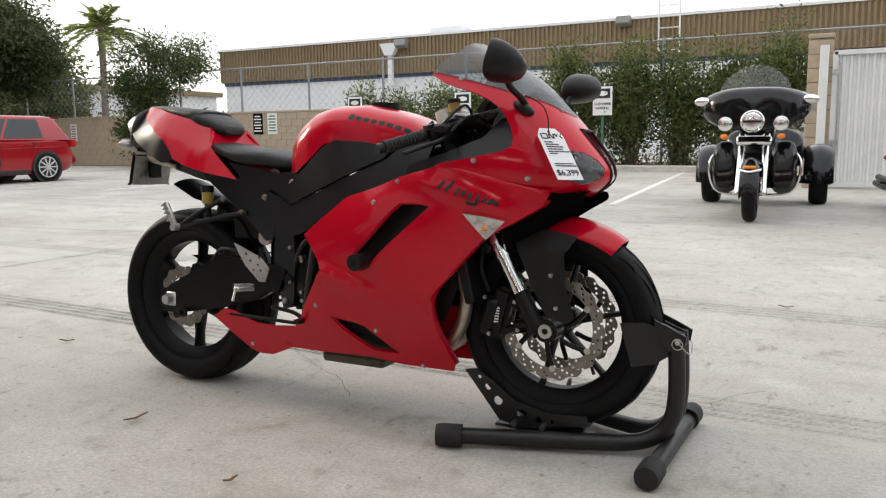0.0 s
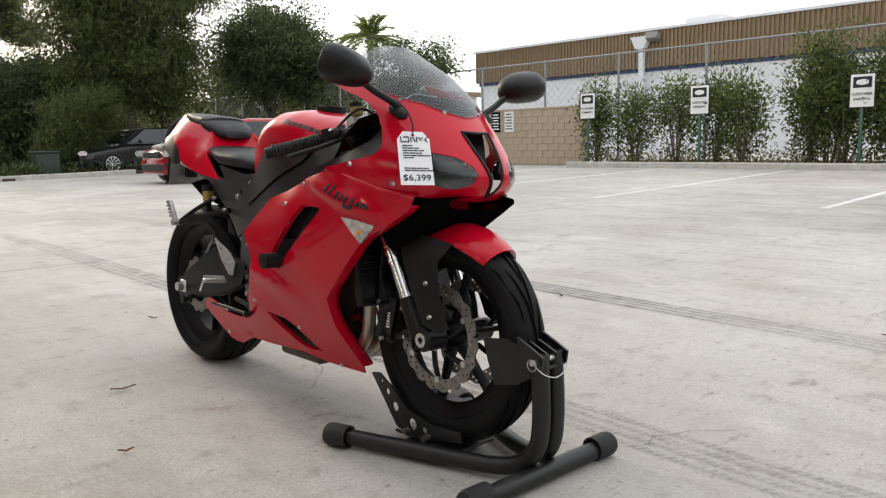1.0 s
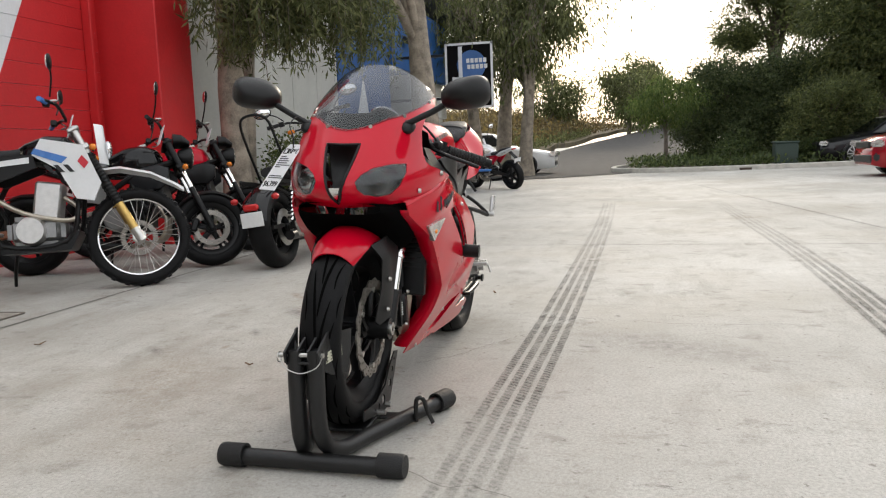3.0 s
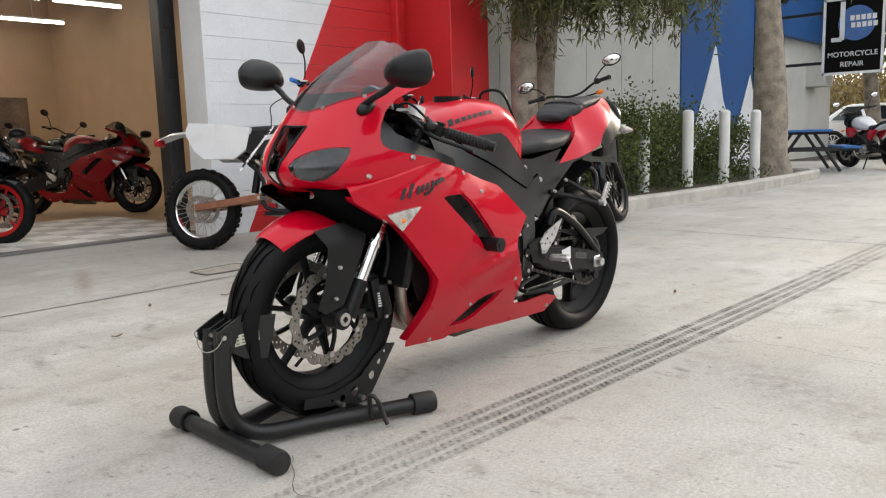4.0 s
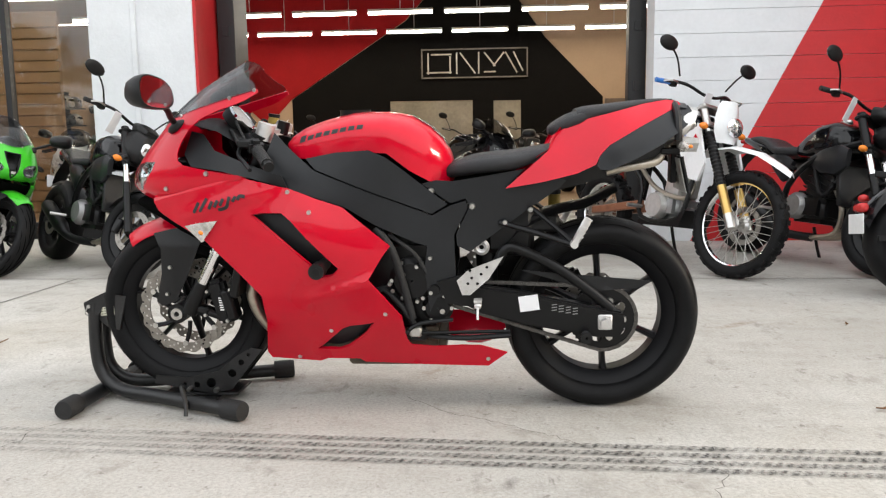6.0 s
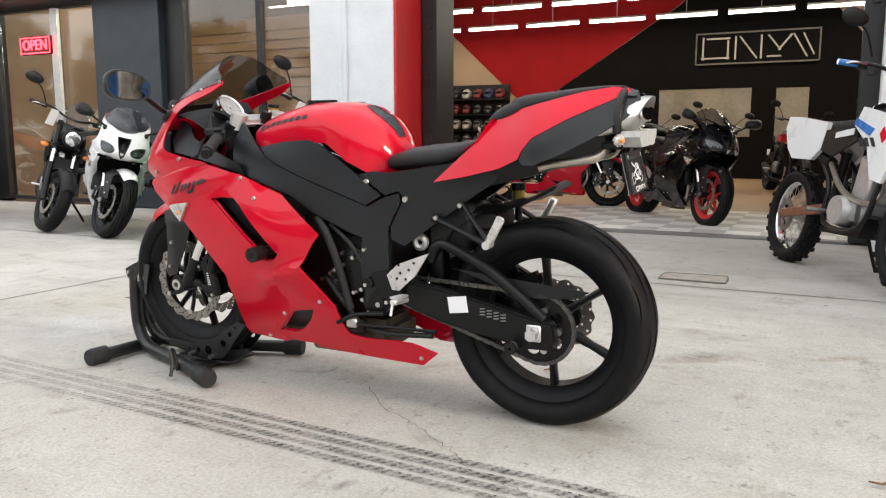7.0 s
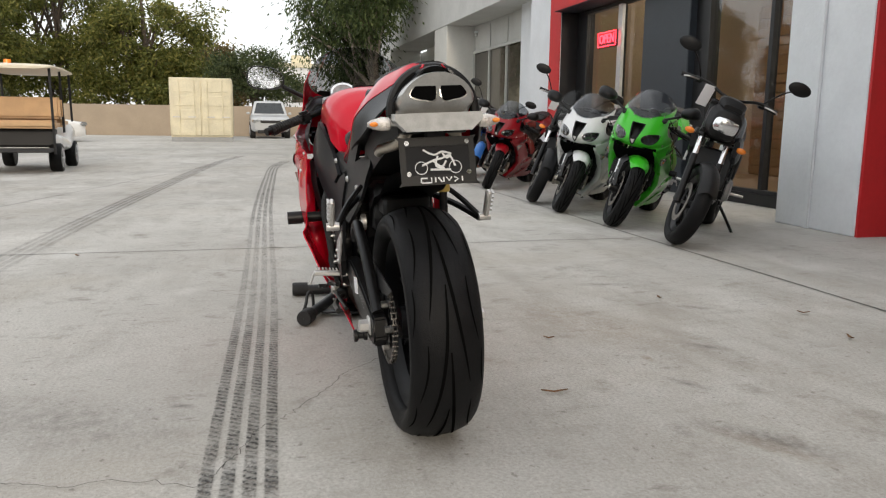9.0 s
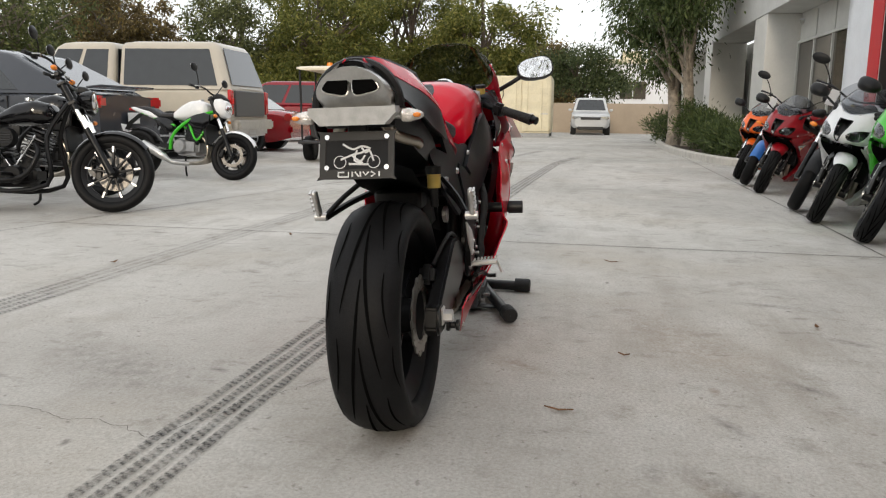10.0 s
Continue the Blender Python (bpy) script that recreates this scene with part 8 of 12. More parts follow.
bm = patch(bmesh.new(), lambda x, z: (x, (0.078 - 0.42 * max(0, x - 0.915)) + 0.0103, z), [(1.012, 0.298), (1.012, 0.328), (0.95, 0.34), (0.95, 0.31)], (), 0.02, 0.001)
lb = part("maker_label", bm, mat("pale_label", (0.55, 0.54, 0.42), 0.5, var=0.1, scale=40), st, "pale paper maker's label")
bm = bmesh.new()
for j in range(3):
    for i in range(4):
        x = 1.003 - 0.013 * i
        box(bm, (x, 0.078 - 0.42 * (x - 0.915) + 0.0117, 0.306 + 0.009 * j + 0.0025 * i), (0.009, 0.001, 0.003))
part("label_print", bm, INK, lb)
part("cradle_bed", box(bmesh.new(), (0.66, 0, 0.030), (0.26, 0.15, 0.010), None, 0.003), PAINTBLK, st)
part("cradle_cross_strap", box(bmesh.new(), (0.62, 0.0, 0.02), (0.05, 0.34, 0.008), None, 0.002), PAINTBLK, st)
bm = tube(bmesh.new(), [(0.66, 0.20, 0.02), (0.67, 0.205, 0.09), (0.665, 0.225, 0.095), (0.65, 0.235, 0.05), (0.645, 0.25, 0.012)], 0.007, 8, 5)
part("foot_lever", bm, PAINTBLK, st)


# ---- trees, shrubs and hedges ----
def leaf_mat(name, a, b, c, trans=0.3):
    """Leaf colours from deep to light, one for each leaf; some light shines through."""
    m = bpy.data.materials.new(name)
    m.use_nodes = True
    n, l = m.node_tree.nodes, m.node_tree.links
    p, out = n["Principled BSDF"], n["Material Output"]
    p.inputs["Roughness"].default_value, p.inputs["Specular IOR Level"].default_value = 0.55, 0.3
    geo, ramp = n.new("ShaderNodeNewGeometry"), n.new("ShaderNodeValToRGB")
    ramp.color_ramp.elements[0].color, ramp.color_ramp.elements[1].color = (*a, 1), (*c, 1)
    ramp.color_ramp.elements.new(0.6).color = (*b, 1)
    l.new(geo.outputs["Random Per Island"], ramp.inputs[0])
    l.new(ramp.outputs[0], p.inputs["Base Color"])
    tr, mx = n.new("ShaderNodeBsdfTranslucent"), n.new("ShaderNodeMixShader")
    l.new(ramp.outputs[0], tr.inputs[0])
    mx.inputs[0].default_value = trans
    l.new(p.outputs[0], mx.inputs[1]), l.new(tr.outputs[0], mx.inputs[2]), l.new(mx.outputs[0], out.inputs[0])
    return m


LF_OLIVE = leaf_mat("grey_olive_leaves", (0.055, 0.065, 0.026), (0.125, 0.14, 0.055), (0.23, 0.24, 0.10), 0.45)
LF_DARK = leaf_mat("dark_oak_leaves", (0.034, 0.05, 0.02), (0.072, 0.095, 0.038), (0.13, 0.15, 0.062), 0.4)
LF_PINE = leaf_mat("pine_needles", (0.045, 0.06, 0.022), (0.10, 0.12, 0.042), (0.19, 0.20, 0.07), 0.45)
# pine needles again, lightened and yellowed: low sunlight put into the leaf colour
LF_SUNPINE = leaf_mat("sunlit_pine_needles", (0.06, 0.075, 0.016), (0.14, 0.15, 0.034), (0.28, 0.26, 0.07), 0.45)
LF_BRIGHT = leaf_mat("fresh_green_leaves", (0.05, 0.085, 0.02), (0.10, 0.15, 0.035), (0.19, 0.22, 0.06), 0.4)
LF_SHRUB = leaf_mat("shrub_leaves", (0.032, 0.05, 0.017), (0.07, 0.10, 0.033), (0.14, 0.17, 0.06), 0.4)
LF_BROWN = leaf_mat("dry_brown_leaves", (0.07, 0.052, 0.024), (0.15, 0.115, 0.05), (0.25, 0.18, 0.06), 0.4)
LF_GREY = leaf_mat("grey_green_groundcover", (0.05, 0.065, 0.04), (0.09, 0.11, 0.07), (0.15, 0.17, 0.11))
LF_HEDGE = leaf_mat("hedge_leaves", (0.045, 0.065, 0.02), (0.10, 0.13, 0.04), (0.21, 0.23, 0.075), 0.45)
LF_PALM = leaf_mat("palm_leaflets", (0.10, 0.14, 0.03), (0.18, 0.22, 0.05), (0.28, 0.30, 0.09), 0.5)
BARKP = mat("pale_mottled_bark", (0.26, 0.22, 0.175), 0.85, var=0.45, scale=7, bump=0.8, bscale=24)
BARKD = mat("dark_rough_bark", (0.085, 0.065, 0.05), 0.95, var=0.4, scale=9, bump=1.0, bscale=22)
BARKG = mat("grey_brown_bark", (0.17, 0.14, 0.115), 0.9, var=0.35, scale=8, bump=0.9, bscale=22)


def leaf_mesh(name, at, way, length, width, material, parent=None):
    """Kite-shaped leaves at points, each along its own way."""
    at, way = np.array(at), np.array(way, float)
    k = len(at)
    way /= np.linalg.norm(way, axis=1)[:, None] + 1e-9
    side = np.cross(way, RNG.normal(size=(k, 3)))
    side /= np.linalg.norm(side, axis=1)[:, None] + 1e-9
    ln = length * RNG.uniform(0.6, 1.3, (k, 1))
    wd = width * RNG.uniform(0.6, 1.3, (k, 1))
    v = np.stack([at, at + way * ln * 0.45 + side * wd / 2, at + way * ln, at + way * ln * 0.45 - side * wd / 2], 1).reshape(-1, 3)
    f = np.arange(4 * k).reshape(-1, 4)
    me = bpy.data.meshes.new(name)
    me.from_pydata(v.tolist(), [], f.tolist())
    me.materials.append(material)
    ob = new(name, me)
    if parent:
        ob.parent = parent
    return ob


RNG = np.random.default_rng(11)


def blobs(count, c, r, shell=0.45):
    """Clump centres in an ellipsoid, mostly in its outer part."""
    d = RNG.normal(size=(count, 3))
    d /= np.linalg.norm(d, axis=1)[:, None]
    return np.array(c) + d * (shell + (1 - shell) * RNG.uniform(size=(count, 1)) ** 0.6) * np.array(r) * RNG.uniform(0.75, 1.15, (count, 1))


def tree(name, at, h, trunks, crowns, clumps, clump_r, leaves, leaf, material, bark, label, category="tree", droop=0.0, flat=0.7, group="", limbs=14):
    """trunks: (foot dx, dy, top dx, dy, top height, radius); crowns: (dx, dy, z, rx, ry, rz)."""
    x, y = at
    o = thing(name, pose(x, y, gz(x, y)), label, category, group)
    axes = []
    for i, (a, b, c, d, top, r) in enumerate(trunks):
        pts, rad = [], []
        ph = RNG.uniform(0, 6.3)
        for s in np.linspace(0, 1, 13):
            w = 0.10 * h * 0.16 * math.sin(s * 5 + ph) * s
            pts.append((a + (c - a) * s ** 1.3 + w, b + (d - b) * s ** 1.3 + 0.6 * w * math.cos(ph), -0.1 + top * s))
            rad.append(r * (1.0 - 0.72 * s) * (1 + 0.5 * max(0, 0.08 - s) / 0.08) * RNG.uniform(0.93, 1.07))
        axes.append((pts, rad))
    cents = []
    share = np.array([a[3] * a[4] * a[5] for a in crowns]) ** 0.7
    for q, k in zip(crowns, np.maximum(3, (share / share.sum() * clumps).astype(int))):
        cents.append(blobs(k, q[:3], q[3:]))
    cents = np.concatenate(cents)
    for i, (pts, rad) in enumerate(axes):
        bm = tube(bmesh.new(), pts, rad, 12)
        mine = [c for j, c in enumerate(cents) if j % len(axes) == i]
        for c in mine[:limbs]:
            s = min(11, max(3, int(12 * (c[2] * 0.62) / pts[-1][2])))
            a = np.array(pts[s])
            mid = a * 0.5 + c * 0.5 + np.array((0, 0, 0.12 * abs(c[2] - a[2])))
            r0 = rad[s] * 0.55
            tube(bm, [a, mid, c], [r0 * (1 - 0.85 * t) for t in np.linspace(0, 1, 9)], 6, 4)
        part("trunk", bm, bark, o, "", 60)
    per = max(4, leaves // len(cents))
    pos, way = [], []
    for c in cents:
        rr = clump_r * RNG.uniform(0.55, 1.35)
        d = RNG.normal(size=(per, 3)) * np.array((1, 1, flat)) * rr * 0.55
        pos.append(c + d)
        wy = RNG.normal(size=(per, 3)) * (1 - droop * 0.6) + d * 0.6 / rr
        wy[:, 2] -= droop * 2.2
        way.append(wy)
    leaf_mesh("crown", np.concatenate(pos), np.concatenate(way), leaf[0], leaf[1], material, o)
    return o


def hanging(o, twigs, length, per, leaf, material, name="hanging_twig"):
    """Long-leaved twigs that hang from given points."""
    bm, pos, way = bmesh.new(), [], []
    for p in twigs:
        p = np.array(p)
        L = length * RNG.uniform(0.5, 1.2)
        out = np.append(RNG.normal(size=2) * 0.25 * L, 0)
        pts = [p, p + out * 0.7 - (0, 0, 0.3 * L), p + out - (0, 0, L)]
        tube(bm, pts, [0.007 * (1 - 0.7 * t) for t in np.linspace(0, 1, 9)], 4, 4)
        for s in RNG.uniform(0.05, 1, per):
            q = p + out * min(1, s * 1.5) - np.array((0, 0, L * s)) + RNG.normal(size=3) * 0.03
            pos.append(q), way.append(RNG.normal(size=3) * 0.55 - (0, 0, 0.8))
    part(name + "_stem", bm, BARKG, o, "", 60)
    leaf_mesh(name, pos, way, leaf[0], leaf[1], material, o)


def shrub(name, at, r, h, leaves, leaf, material, label, group="", stems=7, z0=0.1, category="shrub", clump=0.24, upright=0.0):
    x, y = at
    o = thing(name, pose(x, y, gz(x, y) + z0 - 0.04), label, category, group)
    cents = blobs(max(8, int(r * h * 26)), (0, 0, h * 0.52), (r, r, h * 0.46), 0.35)
    cents[:, 2] = np.maximum(cents[:, 2], 0.08)
    bm = bmesh.new()
    for c in cents[:stems]:
        tube(bm, [(c[0] * 0.15, c[1] * 0.15, -0.05), (c[0] * 0.55, c[1] * 0.55, c[2] * 0.55), c], [0.016 * (1 - 0.75 * t) + 0.003 for t in np.linspace(0, 1, 9)], 5, 4)
    part("stem", bm, BARKG, o, "", 60)
    per = max(4, leaves // len(cents))
    d = RNG.normal(size=(len(cents), per, 3)) * clump * 0.6
    wy = RNG.normal(size=d.shape) + d * 1.2 / clump
    wy[..., 2] += upright
    leaf_mesh("foliage", (cents[:, None] + d).reshape(-1, 3), wy.reshape(-1, 3), leaf[0], leaf[1], material, o)
    return o


def ground_cover(name, outline, n, z, h, leaf, material, label, base=None):
    """Low plants all over an outline; uncountable."""
    q = np.array(outline)
    pts = RNG.uniform(q.min(0), q.max(0), (n * 3, 2))
    pts = pts[inside(q, pts)][:n]
    hs = [base(*p) if base else gz(*p) + z for p in pts]
    lump = np.array([0.5 + 0.5 * noise.noise(Vector((p[0] * 0.9, p[1] * 0.9, 2.0))) for p in pts])
    pos = np.c_[pts, np.array(hs) + RNG.uniform(0, 1, len(pts)) ** 1.4 * h * (0.3 + 1.2 * lump)]
    wy = RNG.normal(size=pos.shape)
    wy[:, 2] = np.abs(wy[:, 2]) + 0.3
    tagged(leaf_mesh(name, pos, wy, leaf[0], leaf[1], material), label, "plants", kind="stuff")


def palm(at, h, label):
    x, y = at
    o = thing("palm_tree", pose(x, y, gz(x, y)), label, "palm tree")
    part("trunk", tube(bmesh.new(), [(0, 0, -0.1), (0.1, 0, h * 0.4), (0.05, 0.1, h * 0.8)], [0.2, 0.17, 0.15, 0.15, 0.14, 0.14, 0.14, 0.14, 0.13], 10, 4), BARKG, o, "", 60)
    bm, pos, way = bmesh.new(), [], []
    top = np.array((0.05, 0.1, h * 0.8))
    for i in range(26):
        a, el = i * 2.4, RNG.uniform(-0.3, 1.3)
        L = RNG.uniform(1.5, 2.1)
        d = np.array((math.cos(a) * math.cos(el), math.sin(a) * math.cos(el), math.sin(el)))
        rib = [top + d * L * s - np.array((0, 0, 0.9 * s * s)) for s in np.linspace(0, 1, 9)]
        tube(bm, rib, [0.02 * (1 - 0.8 * s) for s in np.linspace(0, 1, 9)], 4)
        sd = np.cross(d, (0, 0, 1))
        sd /= np.linalg.norm(sd) + 1e-9
        for s in np.linspace(0.15, 1, 34):
            q = top + d * L * s - np.array((0, 0, 0.9 * s * s))
            for g in (1, -1):
                pos.append(q), way.append(sd * g + d * 0.7 - np.array((0, 0, 0.35)))
    part("frond_rib", bm, BARKG, o, "", 60)
    leaf_mesh("frond", pos, way, 0.42, 0.06, LF_PALM, o)


# by the shop's west end: paperbark with two trunks and hanging twigs
o = tree("paperbark_tree", (-5.35, -3.5), 7, [(0.15, 0.1, 0.5, 0.3, 5.2, 0.19), (-0.35, -0.1, -1.2, -0.1, 5.4, 0.17)], [(0.0, 0.2, 4.6, 1.9, 1.0, 1.5), (-1.6, 0.2, 4.4, 1.6, 0.9, 1.3)], 60, 0.55, 13000, (0.12, 0.018), LF_OLIVE, BARKP, "pale mottled twin-trunked tree with narrow hanging leaves", droop=0.8)
hanging(o, [(-1.9 + 2.6 * a, 0.15 + 0.5 * b, 2.9 + 0.5 * c) for a, b, c in RNG.uniform(size=(46, 3))], 0.75, 70, (0.11, 0.016), LF_OLIVE)
hanging(o, [(0.1 + 0.5 * a, 0.15 + 0.4 * b, 2.5 + 0.3 * c) for a, b, c in RNG.uniform(size=(22, 3))], 0.8, 80, (0.11, 0.016), LF_OLIVE, "low_twig")
hanging(o, [(-1.4 + 1.6 * a, 0.9 + 0.7 * b, 2.75 + 0.45 * c) for a, b, c in RNG.uniform(size=(40, 3))], 0.85, 80, (0.11, 0.018), LF_OLIVE, "outer_twig")
hanging(o, [(-1.7 + 2.7 * a, 0.2 + 1.3 * b, 2.75 + 0.9 * c) for a, b, c in RNG.uniform(size=(95, 3))], 0.95, 110, (0.125, 0.024), LF_OLIVE, "upper_twig")
o = tree("paperbark_tree", (-10.3, -2.4), 8, [(0, 0, 0.3, -0.2, 6.5, 0.27)], [(0.2, 0, 5.4, 2.2, 1.9, 1.9), (-1.4, 0.3, 4.9, 1.5, 1.4, 1.3)], 60, 0.6, 12000, (0.14, 0.02), LF_OLIVE, BARKP, "pale thick-trunked tree beside the workshop sign", droop=0.8)
hanging(o, [(-2.4 + 3.8 * a, -1.2 + 2.2 * b, 3.7 + 0.6 * c) for a, b, c in RNG.uniform(size=(34, 3))], 0.9, 60, (0.12, 0.018), LF_OLIVE)
tree("eucalyptus_tree", (-21.6, -2.5), 10, [(0.2, 0.5, 0.6, 1.2, 8, 0.22), (-0.5, -0.3, -1.2, 0.3, 8.4, 0.26), (0.4, -0.9, 1.4, -1.8, 7.8, 0.22)], [(0.2, 0.3, 6.0, 2.3, 2.0, 3.0), (0.4, -1.6, 5.6, 2.0, 1.8, 2.6), (-0.6, 1.6, 5.8, 1.3, 1.2, 2.2), (0.1, -0.2, 4.2, 2.2, 2.4, 1.6)], 230, 0.7, 36000, (0.20, 0.05), LF_OLIVE, BARKP, "clump of pale-trunked eucalyptus with drooping dark foliage", droop=0.7, limbs=20)
for x, y, r, h in ((-5.9, -2.9, 0.55, 0.9), (-6.7, -3.2, 0.6, 1.15), (-7.5, -3.3, 0.65, 1.2), (-8.3, -3.2, 0.6, 1.1), (-9.2, -3.2, 0.65, 1.15), (-10.9, -3.3, 0.55, 0.9)):
    shrub("shrub", (x, y), r, h, 3600, (0.055, 0.03), LF_HEDGE, "dense small-leaved green shrub in the bed behind the bollards", "bed shrubs", clump=0.2)
ground_cover("low_bed_plants", [(-5.1, -4.2), (-5.1, -2.5), (-7, -2.25), (-10.3, -2.2), (-11.3, -2.6), (-11.5, -4.2)], 4200, 0.1, 0.22, (0.07, 0.025), LF_SHRUB, "low green plants covering the planting bed")

# the planted island and the road
tree("oak_tree", (-25.6, 15.4), 7, [(0, 0, 0.2, 0, 5.0, 0.22)], [(0, 0.1, 4.4, 2.1, 2.3, 1.8), (0.2, 1.1, 3.6, 1.4, 1.4, 1.0)], 150, 0.62, 52000, (0.15, 0.075), LF_DARK, BARKD, "dense dark green broadleaf tree behind the lot")
palm((-27.5, 21.9), 7.0, "small palm tree behind the boundary wall")
o = tree("shrub_tree", (-18, 15.55), 4.6, [(0, 0, 0.2, 0.1, 3.4, 0.11), (0.2, 0.1, 0.8, 0.2, 3.6, 0.09)], [(0, 0, 2.9, 1.05, 0.8, 1.5), (0.2, -0.1, 1.3, 1.0, 0.7, 0.95), (1.2, 0.4, 3.2, 0.9, 0.7, 0.8)], 95, 0.42, 17000, (0.12, 0.05), LF_SHRUB, BARKG, "tall leafy shrub-like tree before the block wall", limbs=22)
tree("pine_tree", (-25.1, 9.35), 11, [(0, 0, 0.3, 0.2, 10, 0.27), (0.3, 1.2, 0.2, 1.0, 7, 0.17)], [(0, 0.3, 6.4, 2.2, 2.5, 3.5), (0.2, 1.0, 3.3, 1.4, 1.7, 1.7), (-0.2, -0.7, 4.4, 1.5, 1.5, 1.6), (0, 2.1, 6.8, 1.5, 1.5, 1.2)], 230, 0.72, 120000, (0.21, 0.045), LF_PINE, BARKD, "tall dense dark pine on the planted island", limbs=40, droop=0.25)
tree("pine_tree", (-38, 8.2), 12, [(0, 0, 0.5, 0, 9.5, 0.26)], [(0.2, 0.2, 8.2, 2.0, 2.1, 1.4), (0.2, 1.0, 6.4, 1.5, 1.5, 0.7), (-0.3, -1.3, 5.9, 1.3, 1.3, 0.6)], 70, 0.7, 42000, (0.24, 0.05), LF_PINE, BARKD, "open-crowned pine with bare limbs on the island", limbs=12)
tree("island_tree", (-23.6, 7.3), 3, [(0, 0, 0.1, 0, 2.2, 0.08)], [(0, 0, 1.9, 1.2, 1.1, 0.85), (-0.2, -0.6, 1.1, 0.9, 0.8, 0.7)], 70, 0.45, 22000, (0.13, 0.035), LF_PINE, BARKD, "soft green bushy young pine on the planted island")
tree("island_tree", (-27.5, 7.0), 3.8, [(0, 0, 0.2, 0, 2.6, 0.14)], [(0, 0, 2.6, 2.1, 2.0, 1.35), (0, -1, 1.4, 1.7, 1.4, 1.1)], 150, 0.55, 44000, (0.13, 0.055), LF_DARK, BARKD, "dark bushy tree at the island's end", limbs=16)
tree("island_tree", (-28.2, 4.9), 3.8, [(0, 0, 0.2, 0, 2.6, 0.12)], [(0, 0, 2.6, 1.7, 1.7, 1.3), (0.2, -0.6, 1.3, 1.4, 1.3, 0.9)], 120, 0.55, 36000, (0.13, 0.05), LF_DARK, BARKD, "dark bushy tree beside the climbing road", limbs=16)
tree("island_tree", (-32.5, 9.5), 4.2, [(0, 0, 0.2, 0, 2.8, 0.16)], [(0, 0, 2.6, 2.6, 2.6, 1.35), (0, 1.5, 1.5, 2.2, 1.8, 1.2)], 130, 0.7, 34000, (0.17, 0.06), LF_PINE, BARKD, "dark green tree deeper in the island")
tree("young_tree", (-26, 2.5), 3.4, [(0, 0, 0.05, 0, 2.2, 0.10)], [(0, 0, 2.35, 1.2, 1.2, 0.85)], 40, 0.42, 8000, (0.14, 0.035), LF_BRIGHT, BARKG, "low bright green tree with drooping foliage by the road", droop=0.7)
for x, y, h, r in ((-58, 1.6, 7.5, 2.2), (-66, 2.6, 9, 2.4), (-80, 3.5, 9, 2.6), (-62, -4.5, 8, 2.5)):
    tree("road_tree", (x, y), h, [(0, 0, 0.4, 0.2, h * 0.8, 0.24)], [(0, 0, h * 0.66, r, r, h * 0.3), (0.4, 1.0, h * 0.5, r * 0.7, r * 0.7, h * 0.15)], 48, 0.95, 7000, (0.34, 0.10), LF_OLIVE, BARKG, "airy olive-green tree beside the climbing road", droop=0.5, group="road trees")
for x, y, r, h in ((-23.4, 6.6, 0.8, 1.1), (-24.6, 4.6, 0.9, 0.8), (-25.2, 8.2, 1.0, 1.5), (-24.5, 12.2, 1.2, 1.9), (-24.2, 14.0, 1.0, 1.4), (-29, 4.6, 1.1, 1.0)):
    shrub("island_shrub", (x, y), r, h, 3400, (0.10, 0.045), LF_SHRUB, "rounded dark green shrub on the planted island", "island shrubs", z0=0.1, clump=0.3)
ground_cover("island_groundcover", [(-22, 8), (-21.7, 6.4), (-21.5, 4.4), (-21.5, 2.5), (-22.1, 1.4), (-24, 1.1), (-27, 1.8), (-31, 4.4), (-36, 8), (-34, 15), (-24, 15)], 16000, 0.1, 0.32, (0.16, 0.06), LF_SHRUB, "low mixed green plants covering the island")
bank_z = lambda u, v: 0.03 + max(0, -u - 26) * 0.05 + 0.16 * max(0, min(12, -v - 3.2))
ground_cover("bank_brush", [(-24.5, -5.2), (-30, -4.6), (-40, -3.6), (-60, -1.4), (-78, 2.6), (-80, -14), (-24.5, -14)], 17000, 0.1, 1.3, (0.30, 0.11), LF_BROWN, "dry brown brush covering the bank", bank_z)
ground_cover("bank_grass", [(-24.5, -5.0), (-30, -4.3), (-40, -3.3), (-60, -1.1), (-60, -6), (-24.5, -8)], 9000, 0.05, 0.5, (0.28, 0.07), LF_OLIVE, "green undergrowth along the foot of the bank", bank_z)
ground_cover("hillside_brush", [(-34, 7), (-48, 8.5), (-62, 14), (-80, 15), (-108, 9), (-108, 45), (-34, 45)], 22000, 0.1, 2.2, (0.55, 0.2), LF_OLIVE, "grey-green scrub covering the far slope", lambda u, v: 0.03 + max(0, -u - 30) * 0.06)
for x, y, h, r in ((-47, 14, 6, 3.0), (-52, 19, 7, 3.2), (-60, 17, 7, 3.4), (-44, 24, 6.5, 2.8), (-72, 20, 8, 4.0), (-90, 16, 9, 4.5), (-36, 25, 6, 2.4)):
    tree("hillside_tree", (x, y), h, [(0, 0, 0.4, 0.2, h * 0.75, 0.26)], [(0, 0, h * 0.6, r, r, h * 0.36)], 55, 1.1, 7500, (0.38, 0.14), LF_PINE, BARKD, "dark green tree on the far slope", group="hillside trees")

